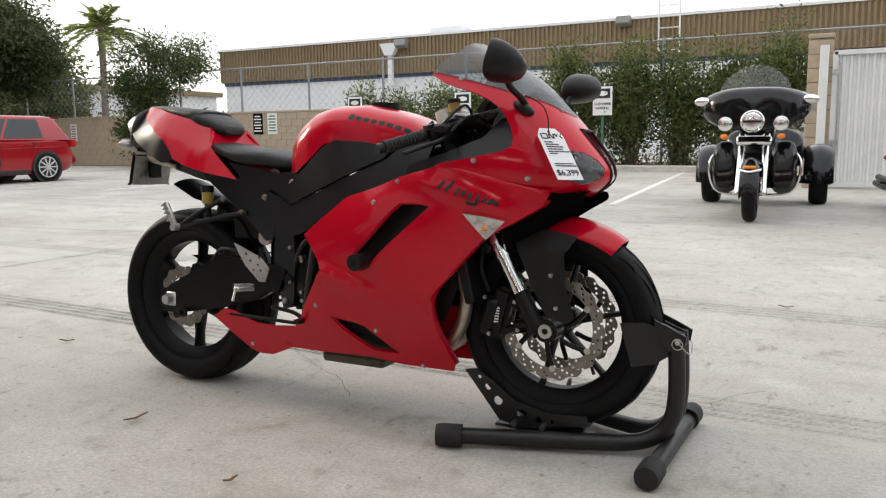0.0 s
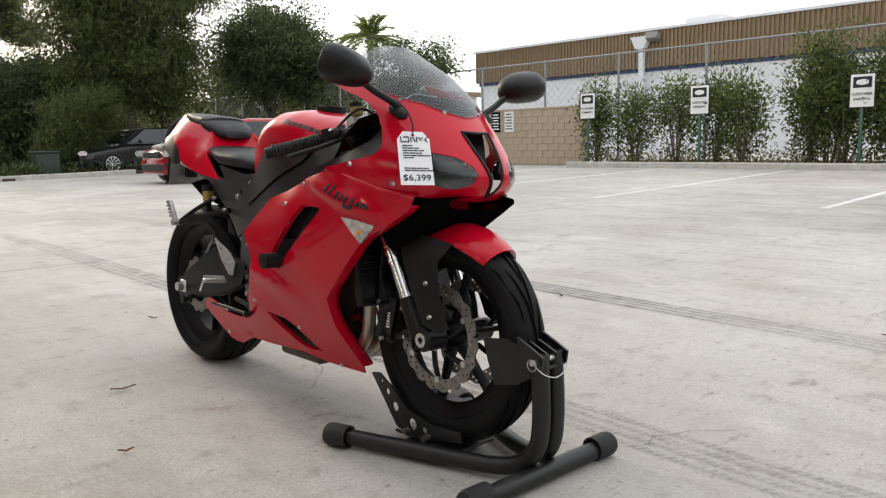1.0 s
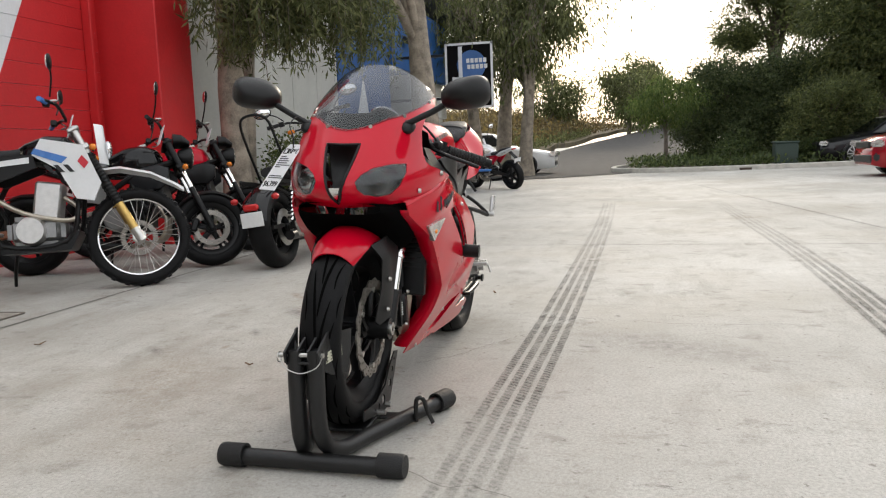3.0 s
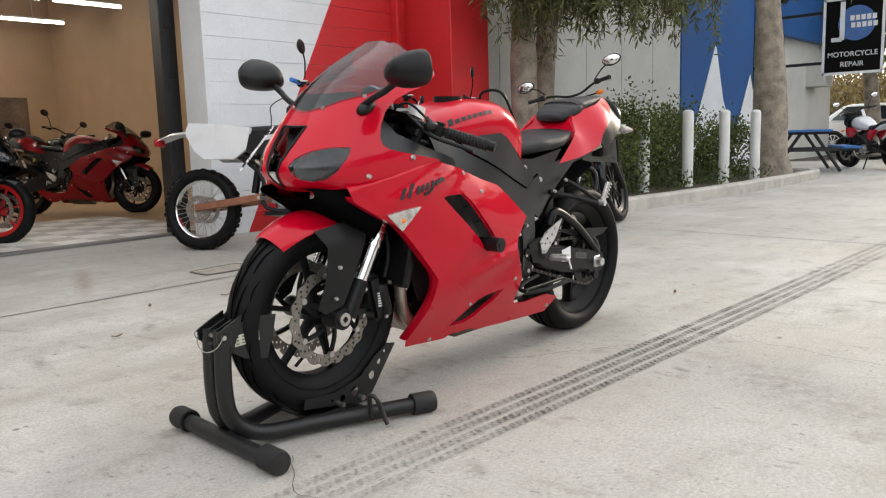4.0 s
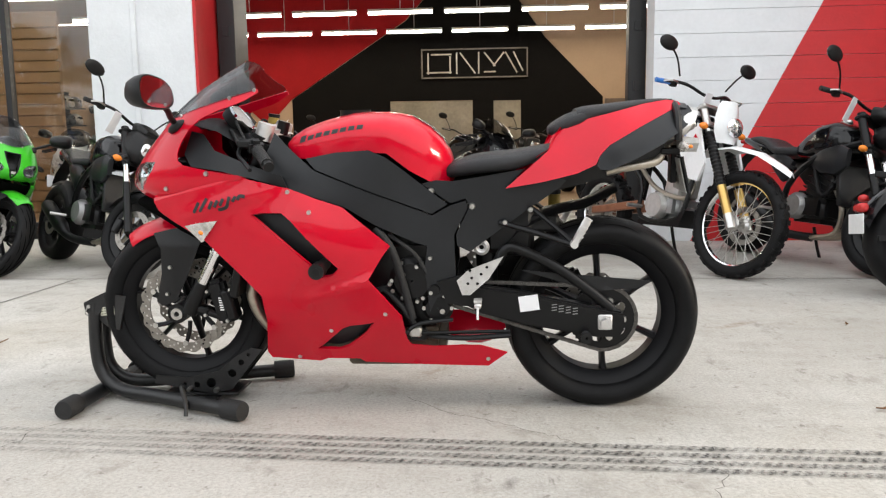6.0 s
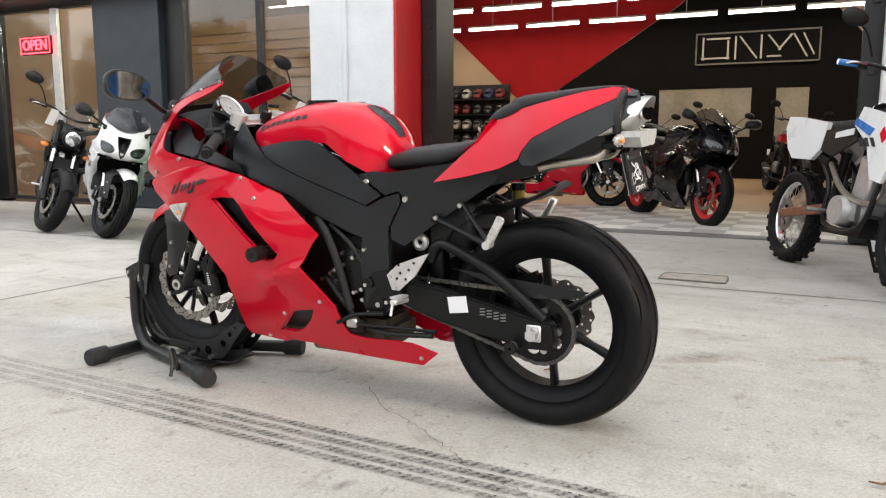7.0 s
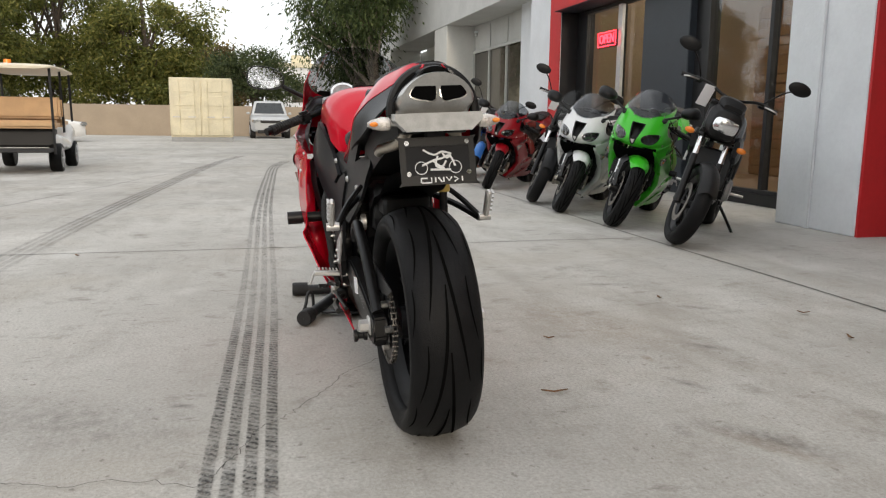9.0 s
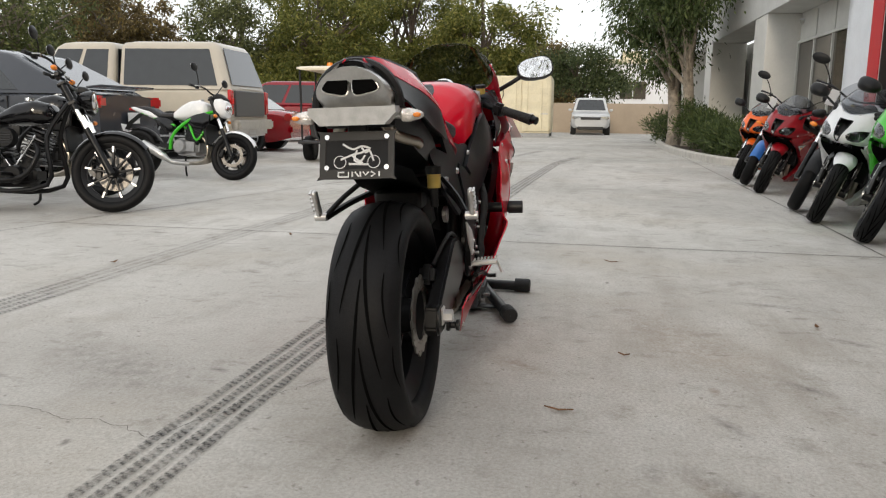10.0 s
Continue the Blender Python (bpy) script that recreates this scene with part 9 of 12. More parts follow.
# hedge behind the parking bays: upright straggling shrubs with gaps
for i in range(11):
    x = -10.5 + 1.08 * i + RNG.uniform(-0.2, 0.2)
    h = RNG.uniform(1.7, 2.5) + (0.75 if x > -5.5 else 0.0)
    shrub("hedge_shrub", (x, 16.5 + RNG.uniform(-0.15, 0.4)), RNG.uniform(0.36, 0.62), h, int(1450 * h), (0.11, 0.042), LF_HEDGE, "straggling upright green shrub of the sparse hedge", "hedge shrubs", 14, 0.07, clump=0.3, upright=0.5)
for x in (-4.6, -3.2, -2.1, -0.9, 0.15):
    shrub("hedge_shrub", (x, 16.75 + RNG.uniform(-0.1, 0.2)), 0.62, 2.9, 4600, (0.12, 0.046), LF_HEDGE, "tall dense green shrub of the hedge", "hedge shrubs", 14, 0.07, clump=0.32, upright=0.4)
ground_cover("hedge_undergrowth", [(-10.8, 15.8), (-6, 15.95), (0.7, 15.7), (0.7, 17.2), (-10.8, 17.2)], 3500, 0.07, 0.35, (0.10, 0.03), LF_SHRUB, "low weeds under the hedge")

# east end
tree("eucalyptus_tree", (21.5, -3.5), 9, [(0.4, 0.2, 0.8, 0.9, 7.2, 0.2), (-0.6, -0.1, -1.0, 0.5, 7.4, 0.17), (1.6, 0, 2.2, 0.4, 7, 0.18)], [(0, 0.7, 5.2, 2.6, 1.8, 2.9), (1.0, 0.9, 2.9, 1.7, 1.2, 1.1), (-1.4, 0.6, 5.6, 1.8, 1.5, 2.2)], 190, 0.6, 30000, (0.16, 0.05), LF_SHRUB, BARKP, "dense green tree with pale trunks in the bed", droop=0.6, limbs=22)
for x, r, h in ((13.4, 0.45, 0.55), (14.6, 0.5, 0.6), (15.8, 0.5, 0.7), (17.2, 0.55, 0.75), (18.6, 0.6, 1.0), (19.8, 0.6, 1.2), (24.6, 0.8, 1.2), (26.5, 0.8, 1.0)):
    shrub("bed_shrub", (x, -3.6), r, h, 2600, (0.13, 0.03), LF_SHRUB, "low spiky green shrub in the east bed", "east bed shrubs", z0=0.1, clump=0.2, upright=0.8)
tree("oak_tree", (46, -0.4), 5.2, [(0, 0, 0.3, 0.3, 3.8, 0.18), (0.2, 0.2, 0.3, -0.9, 3.6, 0.13)], [(0, 0.4, 3.7, 1.8, 2.2, 1.4), (0, -1.6, 2.9, 1.4, 1.4, 0.9)], 85, 0.6, 12000, (0.20, 0.09), LF_DARK, BARKD, "dark oak tree beyond the boundary wall")
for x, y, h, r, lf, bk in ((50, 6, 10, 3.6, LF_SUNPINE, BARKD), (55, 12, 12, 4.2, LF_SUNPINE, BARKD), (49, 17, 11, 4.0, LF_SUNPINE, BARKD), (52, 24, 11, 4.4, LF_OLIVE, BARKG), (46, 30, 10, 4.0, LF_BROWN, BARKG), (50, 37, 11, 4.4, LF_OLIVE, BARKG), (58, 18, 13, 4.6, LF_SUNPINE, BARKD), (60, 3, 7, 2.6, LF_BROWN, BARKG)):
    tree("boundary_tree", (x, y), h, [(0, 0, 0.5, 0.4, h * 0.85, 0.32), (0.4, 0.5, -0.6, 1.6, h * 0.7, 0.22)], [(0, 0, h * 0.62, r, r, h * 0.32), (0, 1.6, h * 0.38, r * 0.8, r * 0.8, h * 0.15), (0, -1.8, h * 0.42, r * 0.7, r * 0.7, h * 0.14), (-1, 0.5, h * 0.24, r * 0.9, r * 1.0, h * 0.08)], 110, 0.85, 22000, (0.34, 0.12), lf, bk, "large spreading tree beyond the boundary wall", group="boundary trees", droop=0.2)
for x, y, h, r, lf in ((30, 36, 10, 4.2, LF_OLIVE), (22, 40, 11, 4.2, LF_BROWN), (36, 30, 10, 4.0, LF_PINE), (16, 44, 10, 4, LF_PINE)):
    tree("boundary_tree", (x, y), h, [(0, 0, 0.5, 0.4, h * 0.85, 0.32), (0.4, 0.5, -0.6, 1.6, h * 0.7, 0.22)], [(0, 0, h * 0.62, r, r, h * 0.32), (0, 1.6, h * 0.38, r * 0.8, r * 0.8, h * 0.15)], 80, 0.95, 10000, (0.34, 0.11), lf, BARKG, "large spreading tree at the lot's far corner", group="boundary trees", droop=0.2)


# ---- the other motorcycles ----
def paint(name, col, rough=0.28, coat=0.5):
    return mat(name, col, rough, var=0.04, coat=coat, spec=0.25)


GREENB, WHITEB, BLUEB = paint("green_paint", (0.045, 0.46, 0.02)), paint("white_paint", (0.74, 0.75, 0.76)), paint("blue_paint", (0.03, 0.16, 0.50))
ORANGEB, DKREDB, BLACKB = paint("orange_paint", (0.72, 0.12, 0.012)), paint("deep_red_paint", (0.24, 0.004, 0.009)), paint("black_paint", (0.006, 0.006, 0.007), 0.12, 0.3)
REDRIM = mat("red_wheel_paint", (0.52, 0.012, 0.016), 0.4, var=0.05)
GOLD = mat("gold_anodised", (0.60, 0.40, 0.13), 0.35, metal=0.8, var=0.08)
LAMP = mat("lamp_reflector", (0.85, 0.86, 0.88), 0.15, metal=0.9, var=0.05, scale=30)
CASE = mat("cast_engine_case", (0.30, 0.30, 0.30), 0.45, metal=0.7, var=0.15, scale=15)
BROWNSEAT = mat("brown_leather", (0.20, 0.11, 0.055), 0.55, var=0.2, bump=0.2, bscale=300)


def stood(front, heading, lean=11.0, back=0.0):
    """A motorcycle's pose: its front tyre's foot, its heading, its lean to the left."""
    x, y = front
    return Matrix.Translation((x, y, gz(x, y))) @ Matrix.Rotation(math.atan2(heading[1], heading[0]), 4, "Z") @ Matrix.Rotation(radians(-lean), 4, "X") @ Matrix.Translation((-back, 0, 0))


def steered(parts, degrees, head, rake):
    """Turns the front end's parts round the steering axis."""
    m = Matrix.Translation(head) @ Matrix.Rotation(radians(degrees), 4, Vector((-math.sin(rake), 0, math.cos(rake)))) @ Matrix.Translation(-Vector(head))
    for q in parts:
        q.data.transform(m)


def mirror_pair(o, stalk_m, x, z, out, up, glass=True, new_parts=None):
    for s in (1, -1):
        p0, p1 = Vector((x, s * out * 0.62, z)), Vector((x + 0.02, s * out, z + up))
        st_ = part("mirror_stalk", tube(bmesh.new(), [p0, (p0 + p1) / 2 + Vector((0.01, 0, 0.02)), p1], 0.006, 6, 3), stalk_m, o)
        sh = part("mirror", ball(bmesh.new(), p1 + Vector((0.0, s * 0.03, 0.02)), (0.035, 0.17, 0.10), 3), BLACK, st_)
        gl = part("mirror_glass", ball(bmesh.new(), p1 + Vector((-0.010, s * 0.03, 0.02)), (0.025, 0.15, 0.085), 3), MIRROR, st_)
        if new_parts is not None:
            new_parts += [st_, sh, gl]


def indicators(o, x, z, w, acc):
    for s in (1, -1):
        a = part("indicator", ball(bmesh.new(), (x, s * w, z), (0.05, 0.075, 0.045), 2), AMBER, o, "amber indicator")
        b = part("indicator_stem", cyl(bmesh.new(), (x, s * 0.06, z), (x, s * (w - 0.03), z), 0.007, None, 8), BLACK, o)
        acc += [a, b]


def grips(o, x, z, w, back, acc, bar=BLKMETAL):
    q = part("handlebar", tube(bmesh.new(), [(x - back, w, z + 0.03), (x - back * 0.3, w * 0.55, z + 0.04), (x, 0.06, z), (x, -0.06, z), (x - back * 0.3, -w * 0.55, z + 0.04), (x - back, -w, z + 0.03)], 0.011, 8, 5), bar, o)
    acc.append(q)
    for s in (1, -1):
        g0, g1 = Vector((x - back * 0.75, s * w * 0.76, z + 0.034)), Vector((x - back, s * w * 1.02, z + 0.03))
        acc.append(part("grip", cyl(bmesh.new(), g0, g1, 0.017, None, 12), RUBBLE, o))
        acc.append(part("switch_box", box(bmesh.new(), g0 + Vector((0.0, -s * 0.03, 0)), (0.045, 0.05, 0.045), None, 0.008), BLACK, o))
        acc.append(part("lever", tube(bmesh.new(), [g0 + Vector((0.05, -s * 0.02, 0)), g0 + Vector((0.075, s * 0.06, -0.005)), g1 + Vector((0.065, -s * 0.01, -0.01))], 0.006, 6, 4), STEEL, o))


def tagcard(o, x, y, z, acc):
    acc.append(part("price_card", box(bmesh.new(), (x, y, z), (0.004, 0.085, 0.16), Matrix.Rotation(radians(14), 4, "Y") @ Matrix.Rotation(radians(12), 4, "Z"), 0.001), WHITE, o, "white hanging price card"))


def naked(label, tankm, sidem, framem, rimm, guardm, tailm, steer=0.0, m=None, lamp="round", shield=None, name="naked_motorcycle", group="", wb=1.40, tag=True, seatm=None):
    o = thing(name, m, label, "motorcycle", group)
    R, rk = 0.302, radians(25)
    ax, rx = Vector((0, 0, R)), Vector((-wb, 0, R + 0.008))
    up = Vector((-math.sin(rk), 0, math.cos(rk)))
    acc = []
    n0 = set(o.children_recursive)
    fw = part("front_hub", cyl(bmesh.new(), ax - Vector((0, 0.12, 0)), ax + Vector((0, 0.12, 0)), 0.012, None, 10), STEEL, o)
    tyre(o, ax, R, 0.12, 0.218, 48)
    cast_rim(o, "front_rim", ax, 0.218, 0.10, 5, rimm, 0.045, 0.026, 0.3, 0.14)
    for s in (1, -1):
        brake_disc(o, ax, 0.145, 0.105, s * 0.062, 0, 1, 16)
        part("caliper", box(bmesh.new(), ax + Vector((-0.13, s * 0.07, 0.02)), (0.055, 0.05, 0.11), Matrix.Rotation(0.3, 4, "Y"), 0.012), BLKMETAL, o)
        f0 = ax + Vector((-0.03 * 0, s * 0.098, 0))
        part("fork_lower", cyl(bmesh.new(), f0 - up * 0.02, f0 + up * 0.36, 0.027, 0.025, 16), BLKMETAL, o)
        part("fork_tube", cyl(bmesh.new(), f0 + up * 0.34, f0 + up * 0.52, 0.021, None, 16), CHROME, o)
        part("fork_upper", cyl(bmesh.new(), f0 + up * 0.5, f0 + up * 0.80, 0.027, None, 16), BLKMETAL, o)
    c0 = ax + up * 0.55
    part("lower_clamp", box(bmesh.new(), c0, (0.07, 0.26, 0.04), Matrix.Rotation(-rk, 4, "Y"), 0.01), BLKMETAL, o)
    part("upper_clamp", box(bmesh.new(), ax + up * 0.77, (0.08, 0.26, 0.03), Matrix.Rotation(-rk, 4, "Y"), 0.01), BLKMETAL, o)
    part("front_mudguard", loft(bmesh.new(), [[ax + Vector(((R + 0.022) * math.cos(a), 0.066 * u, (R + 0.022) * math.sin(a) - 0.035 * u * u)) for u in np.linspace(-1, 1, 9)] for a in np.linspace(radians(28), radians(150), 15)], False, False), guardm, o)
    hl = ax + up * 0.66 + Vector((0.10, 0, 0.0))
    if lamp == "round":
        q = part("headlamp", lathe(bmesh.new(), [(0.0, -0.07), (0.06, -0.06), (0.088, 0.0), (0.092, 0.04), (0.08, 0.05), (0.0, 0.045)], hl, 28, "x", False), BLACK, o)
        part("headlamp_lens", ball(bmesh.new(), hl + Vector((0.04, 0, 0)), (0.05, 0.155, 0.155), 3), LAMP, q, "clear round headlamp lens")
    else:
        q = part("headlamp", pad([hl.x - 0.10, hl.x - 0.02, hl.x + 0.05, hl.x + 0.07], [hl.z + 0.12, hl.z + 0.13, hl.z + 0.09, hl.z + 0.05], [hl.z - 0.07, hl.z - 0.12, hl.z - 0.11, hl.z - 0.08], [0.12, 0.13, 0.10, 0.06]), guardm if lamp == "mask" else BLACK, o)
        part("headlamp_lens", pad([hl.x + 0.03, hl.x + 0.065, hl.x + 0.082], [hl.z + 0.055, hl.z + 0.045, hl.z + 0.03], [hl.z - 0.075, hl.z - 0.07, hl.z - 0.05], [0.105, 0.085, 0.05]), LAMP, q, "clear headlamp lens")
    if shield:
        part("flyscreen", loft(bmesh.new(), [[(x, w * u, z - 0.05 * u * u) for u in np.linspace(-1, 1, 9)] for x, w, z in ((hl.x + 0.03, 0.10, hl.z + 0.10), (hl.x - 0.02, 0.13, hl.z + 0.20), (hl.x - 0.09, 0.12, hl.z + 0.30), (hl.x - 0.13, 0.08, hl.z + 0.35))], False, False), shield, o)
    else:
        part("meter_cowl", pad([hl.x - 0.10, hl.x - 0.03, hl.x + 0.03], [hl.z + 0.19, hl.z + 0.18, hl.z + 0.13], [hl.z + 0.09, hl.z + 0.09, hl.z + 0.09], [0.09, 0.10, 0.07]), BLACK, o)
    bz = (ax + up * 0.86).z
    bx0 = (ax + up * 0.84).x
    grips(o, bx0, bz, 0.37, 0.13, acc)
    mirror_pair(o, BLKMETAL, bx0 - 0.08, bz + 0.05, 0.40, 0.17)
    indicators(o, hl.x - 0.02, hl.z - 0.13, 0.20, acc)
    if tag:
        tagcard(o, bx0 - 0.02, -0.17, bz - 0.05, acc)
    front = [q for q in o.children_recursive if q not in n0]
    steered(front, steer, ax + up * 0.7, rk)
    # rear wheel, swingarm, chain side
    tyre(o, rx, R + 0.01, 0.17, 0.218, 48)
    cast_rim(o, "rear_rim", rx, 0.218, 0.14, 5, rimm, 0.06, 0.028, 0.1, 0.14)
    brake_disc(o, rx, 0.115, 0.075, -0.085, 0, 1, 16)
    brake_disc(o, rx, 0.105, 0.07, 0.085, 0, 1, 16, BLKMETAL, "sprocket")
    pv = Vector((-wb + 0.55, 0, 0.40))
    for s in (1, -1):
        part("swingarm", loft(bmesh.new(), [[q + Vector((0, s * y, z)) for y, z in ((-0.018, -h), (0.018, -h), (0.018, h), (-0.018, h))] for q, h in ((pv + Vector((0, s * 0.10, 0)), 0.04), ((pv + rx) / 2 + Vector((0, s * 0.115, 0.02)), 0.035), (rx + Vector((-0.03, s * 0.115, 0)), 0.022))]), BLKMETAL, o)
        part("frame_tube", tube(bmesh.new(), [ax + up * 0.62 + Vector((0, s * 0.05, 0)), (-0.55, s * 0.16, 0.74), (-0.80, s * 0.15, 0.55), (-0.86, s * 0.12, 0.36)], 0.022, 8, 5), framem, o)
        part("frame_brace", tube(bmesh.new(), [(-0.36, s * 0.10, 0.66), (-0.46, s * 0.15, 0.48), (-0.58, s * 0.155, 0.70)], 0.016, 8, 4), framem, o)
        part("subframe", tube(bmesh.new(), [(-0.80, s * 0.12, 0.66), (-1.05, s * 0.11, 0.74), (-1.35, s * 0.08, 0.83)], 0.014, 8, 4), framem, o)
        part("footpeg", cyl(bmesh.new(), (-0.90, s * 0.16, 0.36), (-0.93, s * 0.27, 0.36), 0.012, None, 8), STEEL, o)
        part("tank_shroud", pad([-0.28, -0.36, -0.5, -0.62], [0.80, 0.83, 0.80, 0.74], [0.68, 0.62, 0.63, 0.70], [0.02, 0.03, 0.03, 0.015], 12), sidem, o).data.transform(Matrix.Translation((0, s * 0.155, 0)))
        part("side_panel", pad([-0.84, -0.92, -1.02, -1.12], [0.72, 0.76, 0.77, 0.76], [0.58, 0.56, 0.64, 0.72], [0.02, 0.03, 0.03, 0.01], 12), sidem, o).data.transform(Matrix.Translation((0, s * 0.11, 0)))
    part("fuel_tank", pad([-0.36, -0.40, -0.50, -0.62, -0.74, -0.84, -0.90], [0.90, 0.965, 1.0, 0.985, 0.93, 0.86, 0.82], [0.80, 0.76, 0.74, 0.74, 0.74, 0.75, 0.77], [0.08, 0.125, 0.155, 0.155, 0.13, 0.10, 0.06], 32), tankm, o, "", 60)
    part("filler_cap", cyl(bmesh.new(), (-0.52, 0, 0.99), (-0.525, 0, 1.006), 0.04, None, 20), STEEL, o)
    part("seat", pad([-0.84, -0.92, -1.04, -1.12, -1.2, -1.34, -1.44], [0.83, 0.83, 0.825, 0.86, 0.90, 0.915, 0.91], [0.76, 0.75, 0.75, 0.78, 0.82, 0.86, 0.88], [0.08, 0.12, 0.14, 0.13, 0.11, 0.09, 0.06]), seatm or SEATM, o, "", 60)
    part("tail_panel", pad([-1.08, -1.2, -1.35, -1.50, -1.56], [0.80, 0.85, 0.88, 0.91, 0.905], [0.72, 0.76, 0.81, 0.86, 0.89], [0.12, 0.12, 0.10, 0.07, 0.03]), tailm, o, "", 60)
    part("tail_lamp", box(bmesh.new(), (-1.56, 0, 0.875), (0.03, 0.11, 0.03), None, 0.008), REDLENS, o)
    pb = part("plate_bracket", loft(bmesh.new(), [[(x, w * u, z) for u in (-1, 1)] for x, w, z in ((-1.42, 0.05, 0.82), (-1.58, 0.05, 0.70), (-1.64, 0.05, 0.58))], False, False), BLACK, o)
    part("plate", box(bmesh.new(), (-1.635, 0, 0.63), (0.006, 0.18, 0.11), Matrix.Rotation(radians(-24), 4, "Y"), 0.003), SILVERINK, pb)
    # engine and exhaust
    eng = part("engine", box(bmesh.new(), (-0.62, 0, 0.40), (0.36, 0.30, 0.22), None, 0.05, 3), CASE if framem is not BLKMETAL else BLKMETAL, o)
    for s in (1, -1):
        part("engine_cover", lathe(bmesh.new(), [(0.0, 0.0), (0.075, 0.0), (0.095, -0.03), (0.095, -0.06), (0.0, -0.06)] if s > 0 else [(0.0, 0.0), (0.075, 0.0), (0.095, 0.03), (0.095, 0.06), (0.0, 0.06)], (-0.70, s * 0.18, 0.40), 24, "y", False), CASE, eng)
    part("cylinder_block", box(bmesh.new(), (-0.52, 0, 0.56), (0.22, 0.28, 0.22), Matrix.Rotation(radians(20), 4, "Y"), 0.02), BLKMETAL, eng)
    for i in range(5):
        part("cooling_fin", box(bmesh.new(), (-0.54 + 0.013 * i, 0, 0.50 + 0.036 * i), (0.245, 0.30, 0.008), Matrix.Rotation(radians(20), 4, "Y")), BLKMETAL, eng)
    part("radiator", box(bmesh.new(), (-0.34, 0, 0.56), (0.04, 0.30, 0.28), Matrix.Rotation(radians(-14), 4, "Y"), 0.008), BLACK, o)
    for y in (-0.09, -0.03, 0.03, 0.09):
        part("header_pipe", tube(bmesh.new(), [(-0.42, y, 0.54), (-0.33, y, 0.40), (-0.38, y * 0.8, 0.24), (-0.62, y * 0.5, 0.19)], 0.017, 8, 5), TITAN, o)
    part("silencer", tube(bmesh.new(), [(-0.62, -0.03, 0.19), (-0.82, -0.13, 0.20), (-0.95, -0.17, 0.28), (-1.22, -0.19, 0.42)], [0.03] * 6 + [0.035, 0.045, 0.055, 0.055, 0.055, 0.055, 0.05], 14, 4), STEEL if framem is not BLKMETAL else BLACK, o)
    part("rear_mudguard", loft(bmesh.new(), [[rx + Vector(((R + 0.04) * math.cos(a), 0.08 * u, (R + 0.04) * math.sin(a) - 0.03 * u * u)) for u in np.linspace(-1, 1, 7)] for a in np.linspace(radians(30), radians(120), 9)], False, False), BLACK, o)
    part("side_stand", tube(bmesh.new(), [(-0.80, 0.13, 0.26), (-0.86, 0.24, 0.12), (-0.88, 0.30, 0.06 - 0.02)], 0.012, 8, 3), BLKMETAL, o)
    return o


FRONT_END = ("front_wheel", "front_rim", "tyre", "brake_disc", "fork_leg", "fork_guard", "brake_caliper", "front_mudguard", "brake_hose", "lower_clamp")


def sport(material, label, front, heading, lean=11.0, rims=None, group="", swap=None, size=1.04, steer=0.0):
    o = copy_thing(hero, stood(front, heading, lean) @ Matrix.Scale(size, 4) @ Matrix.Translation((-1.40, 0, 0)) @ Matrix.Rotation(radians(1.43), 4, "Y") @ Matrix.Translation((0.70, 0, 0)))
    tagged(o, label, "motorcycle", group)
    turn = Matrix.Translation((0.40, 0, 0.83)) @ Matrix.Rotation(radians(steer), 4, Vector((-0.41, 0, 0.91))) @ Matrix.Translation((-0.40, 0, -0.83))
    for q in o.children:
        if steer and q.name.split(".")[0] in FRONT_END and q.data and sum(v.co.x for v in q.data.vertices) > 0:
            q.matrix_basis = turn @ q.matrix_basis
    for q in o.children_recursive:
        if q.type != "MESH":
            continue
        for sl in q.material_slots:
            new_m = material if sl.material == RED else rims if rims and sl.material == RIMBLK and ("wheel" in q.name or "spoke" in q.name) else swap if swap and sl.material == SATIN else None
            if new_m:
                sl.link = "OBJECT"
                sl.material = new_m
    return o


def laced_wheel(o, c, R, wid, rim, name, n=36):
    tyre(o, c, R, wid, rim, 48, "", 44)
    w = wid * 0.32
    rb = part(name, lathe(bmesh.new(), [(rim, -w), (rim + 0.008, -w * 1.1), (rim + 0.004, -w * 0.8), (rim - 0.014, -w * 0.5), (rim - 0.014, w * 0.5), (rim + 0.004, w * 0.8), (rim + 0.008, w * 1.1), (rim, w)], c, 48), CHROME, o, "bright aluminium wheel rim")
    part("wheel_hub", lathe(bmesh.new(), [(0.012, -0.06), (0.045, -0.055), (0.045, -0.045), (0.026, -0.03), (0.026, 0.03), (0.045, 0.045), (0.045, 0.055), (0.012, 0.06)], c, 24), STEEL, rb)
    for i in range(n):
        a = 2 * math.pi * i / n
        b = a + (0.5 if i % 4 < 2 else -0.5)
        s = 1 if i % 2 else -1
        part("spoke", cyl(bmesh.new(), c + Vector((0.042 * math.cos(b), s * 0.05, 0.042 * math.sin(b))), c + Vector(((rim - 0.012) * math.cos(a), s * 0.006, (rim - 0.012) * math.sin(a))), 0.0022, None, 5), STEEL, rb)


COPPER = mat("copper_anodised_metal", (0.30, 0.13, 0.075), 0.4, metal=0.5, var=0.2, scale=20)


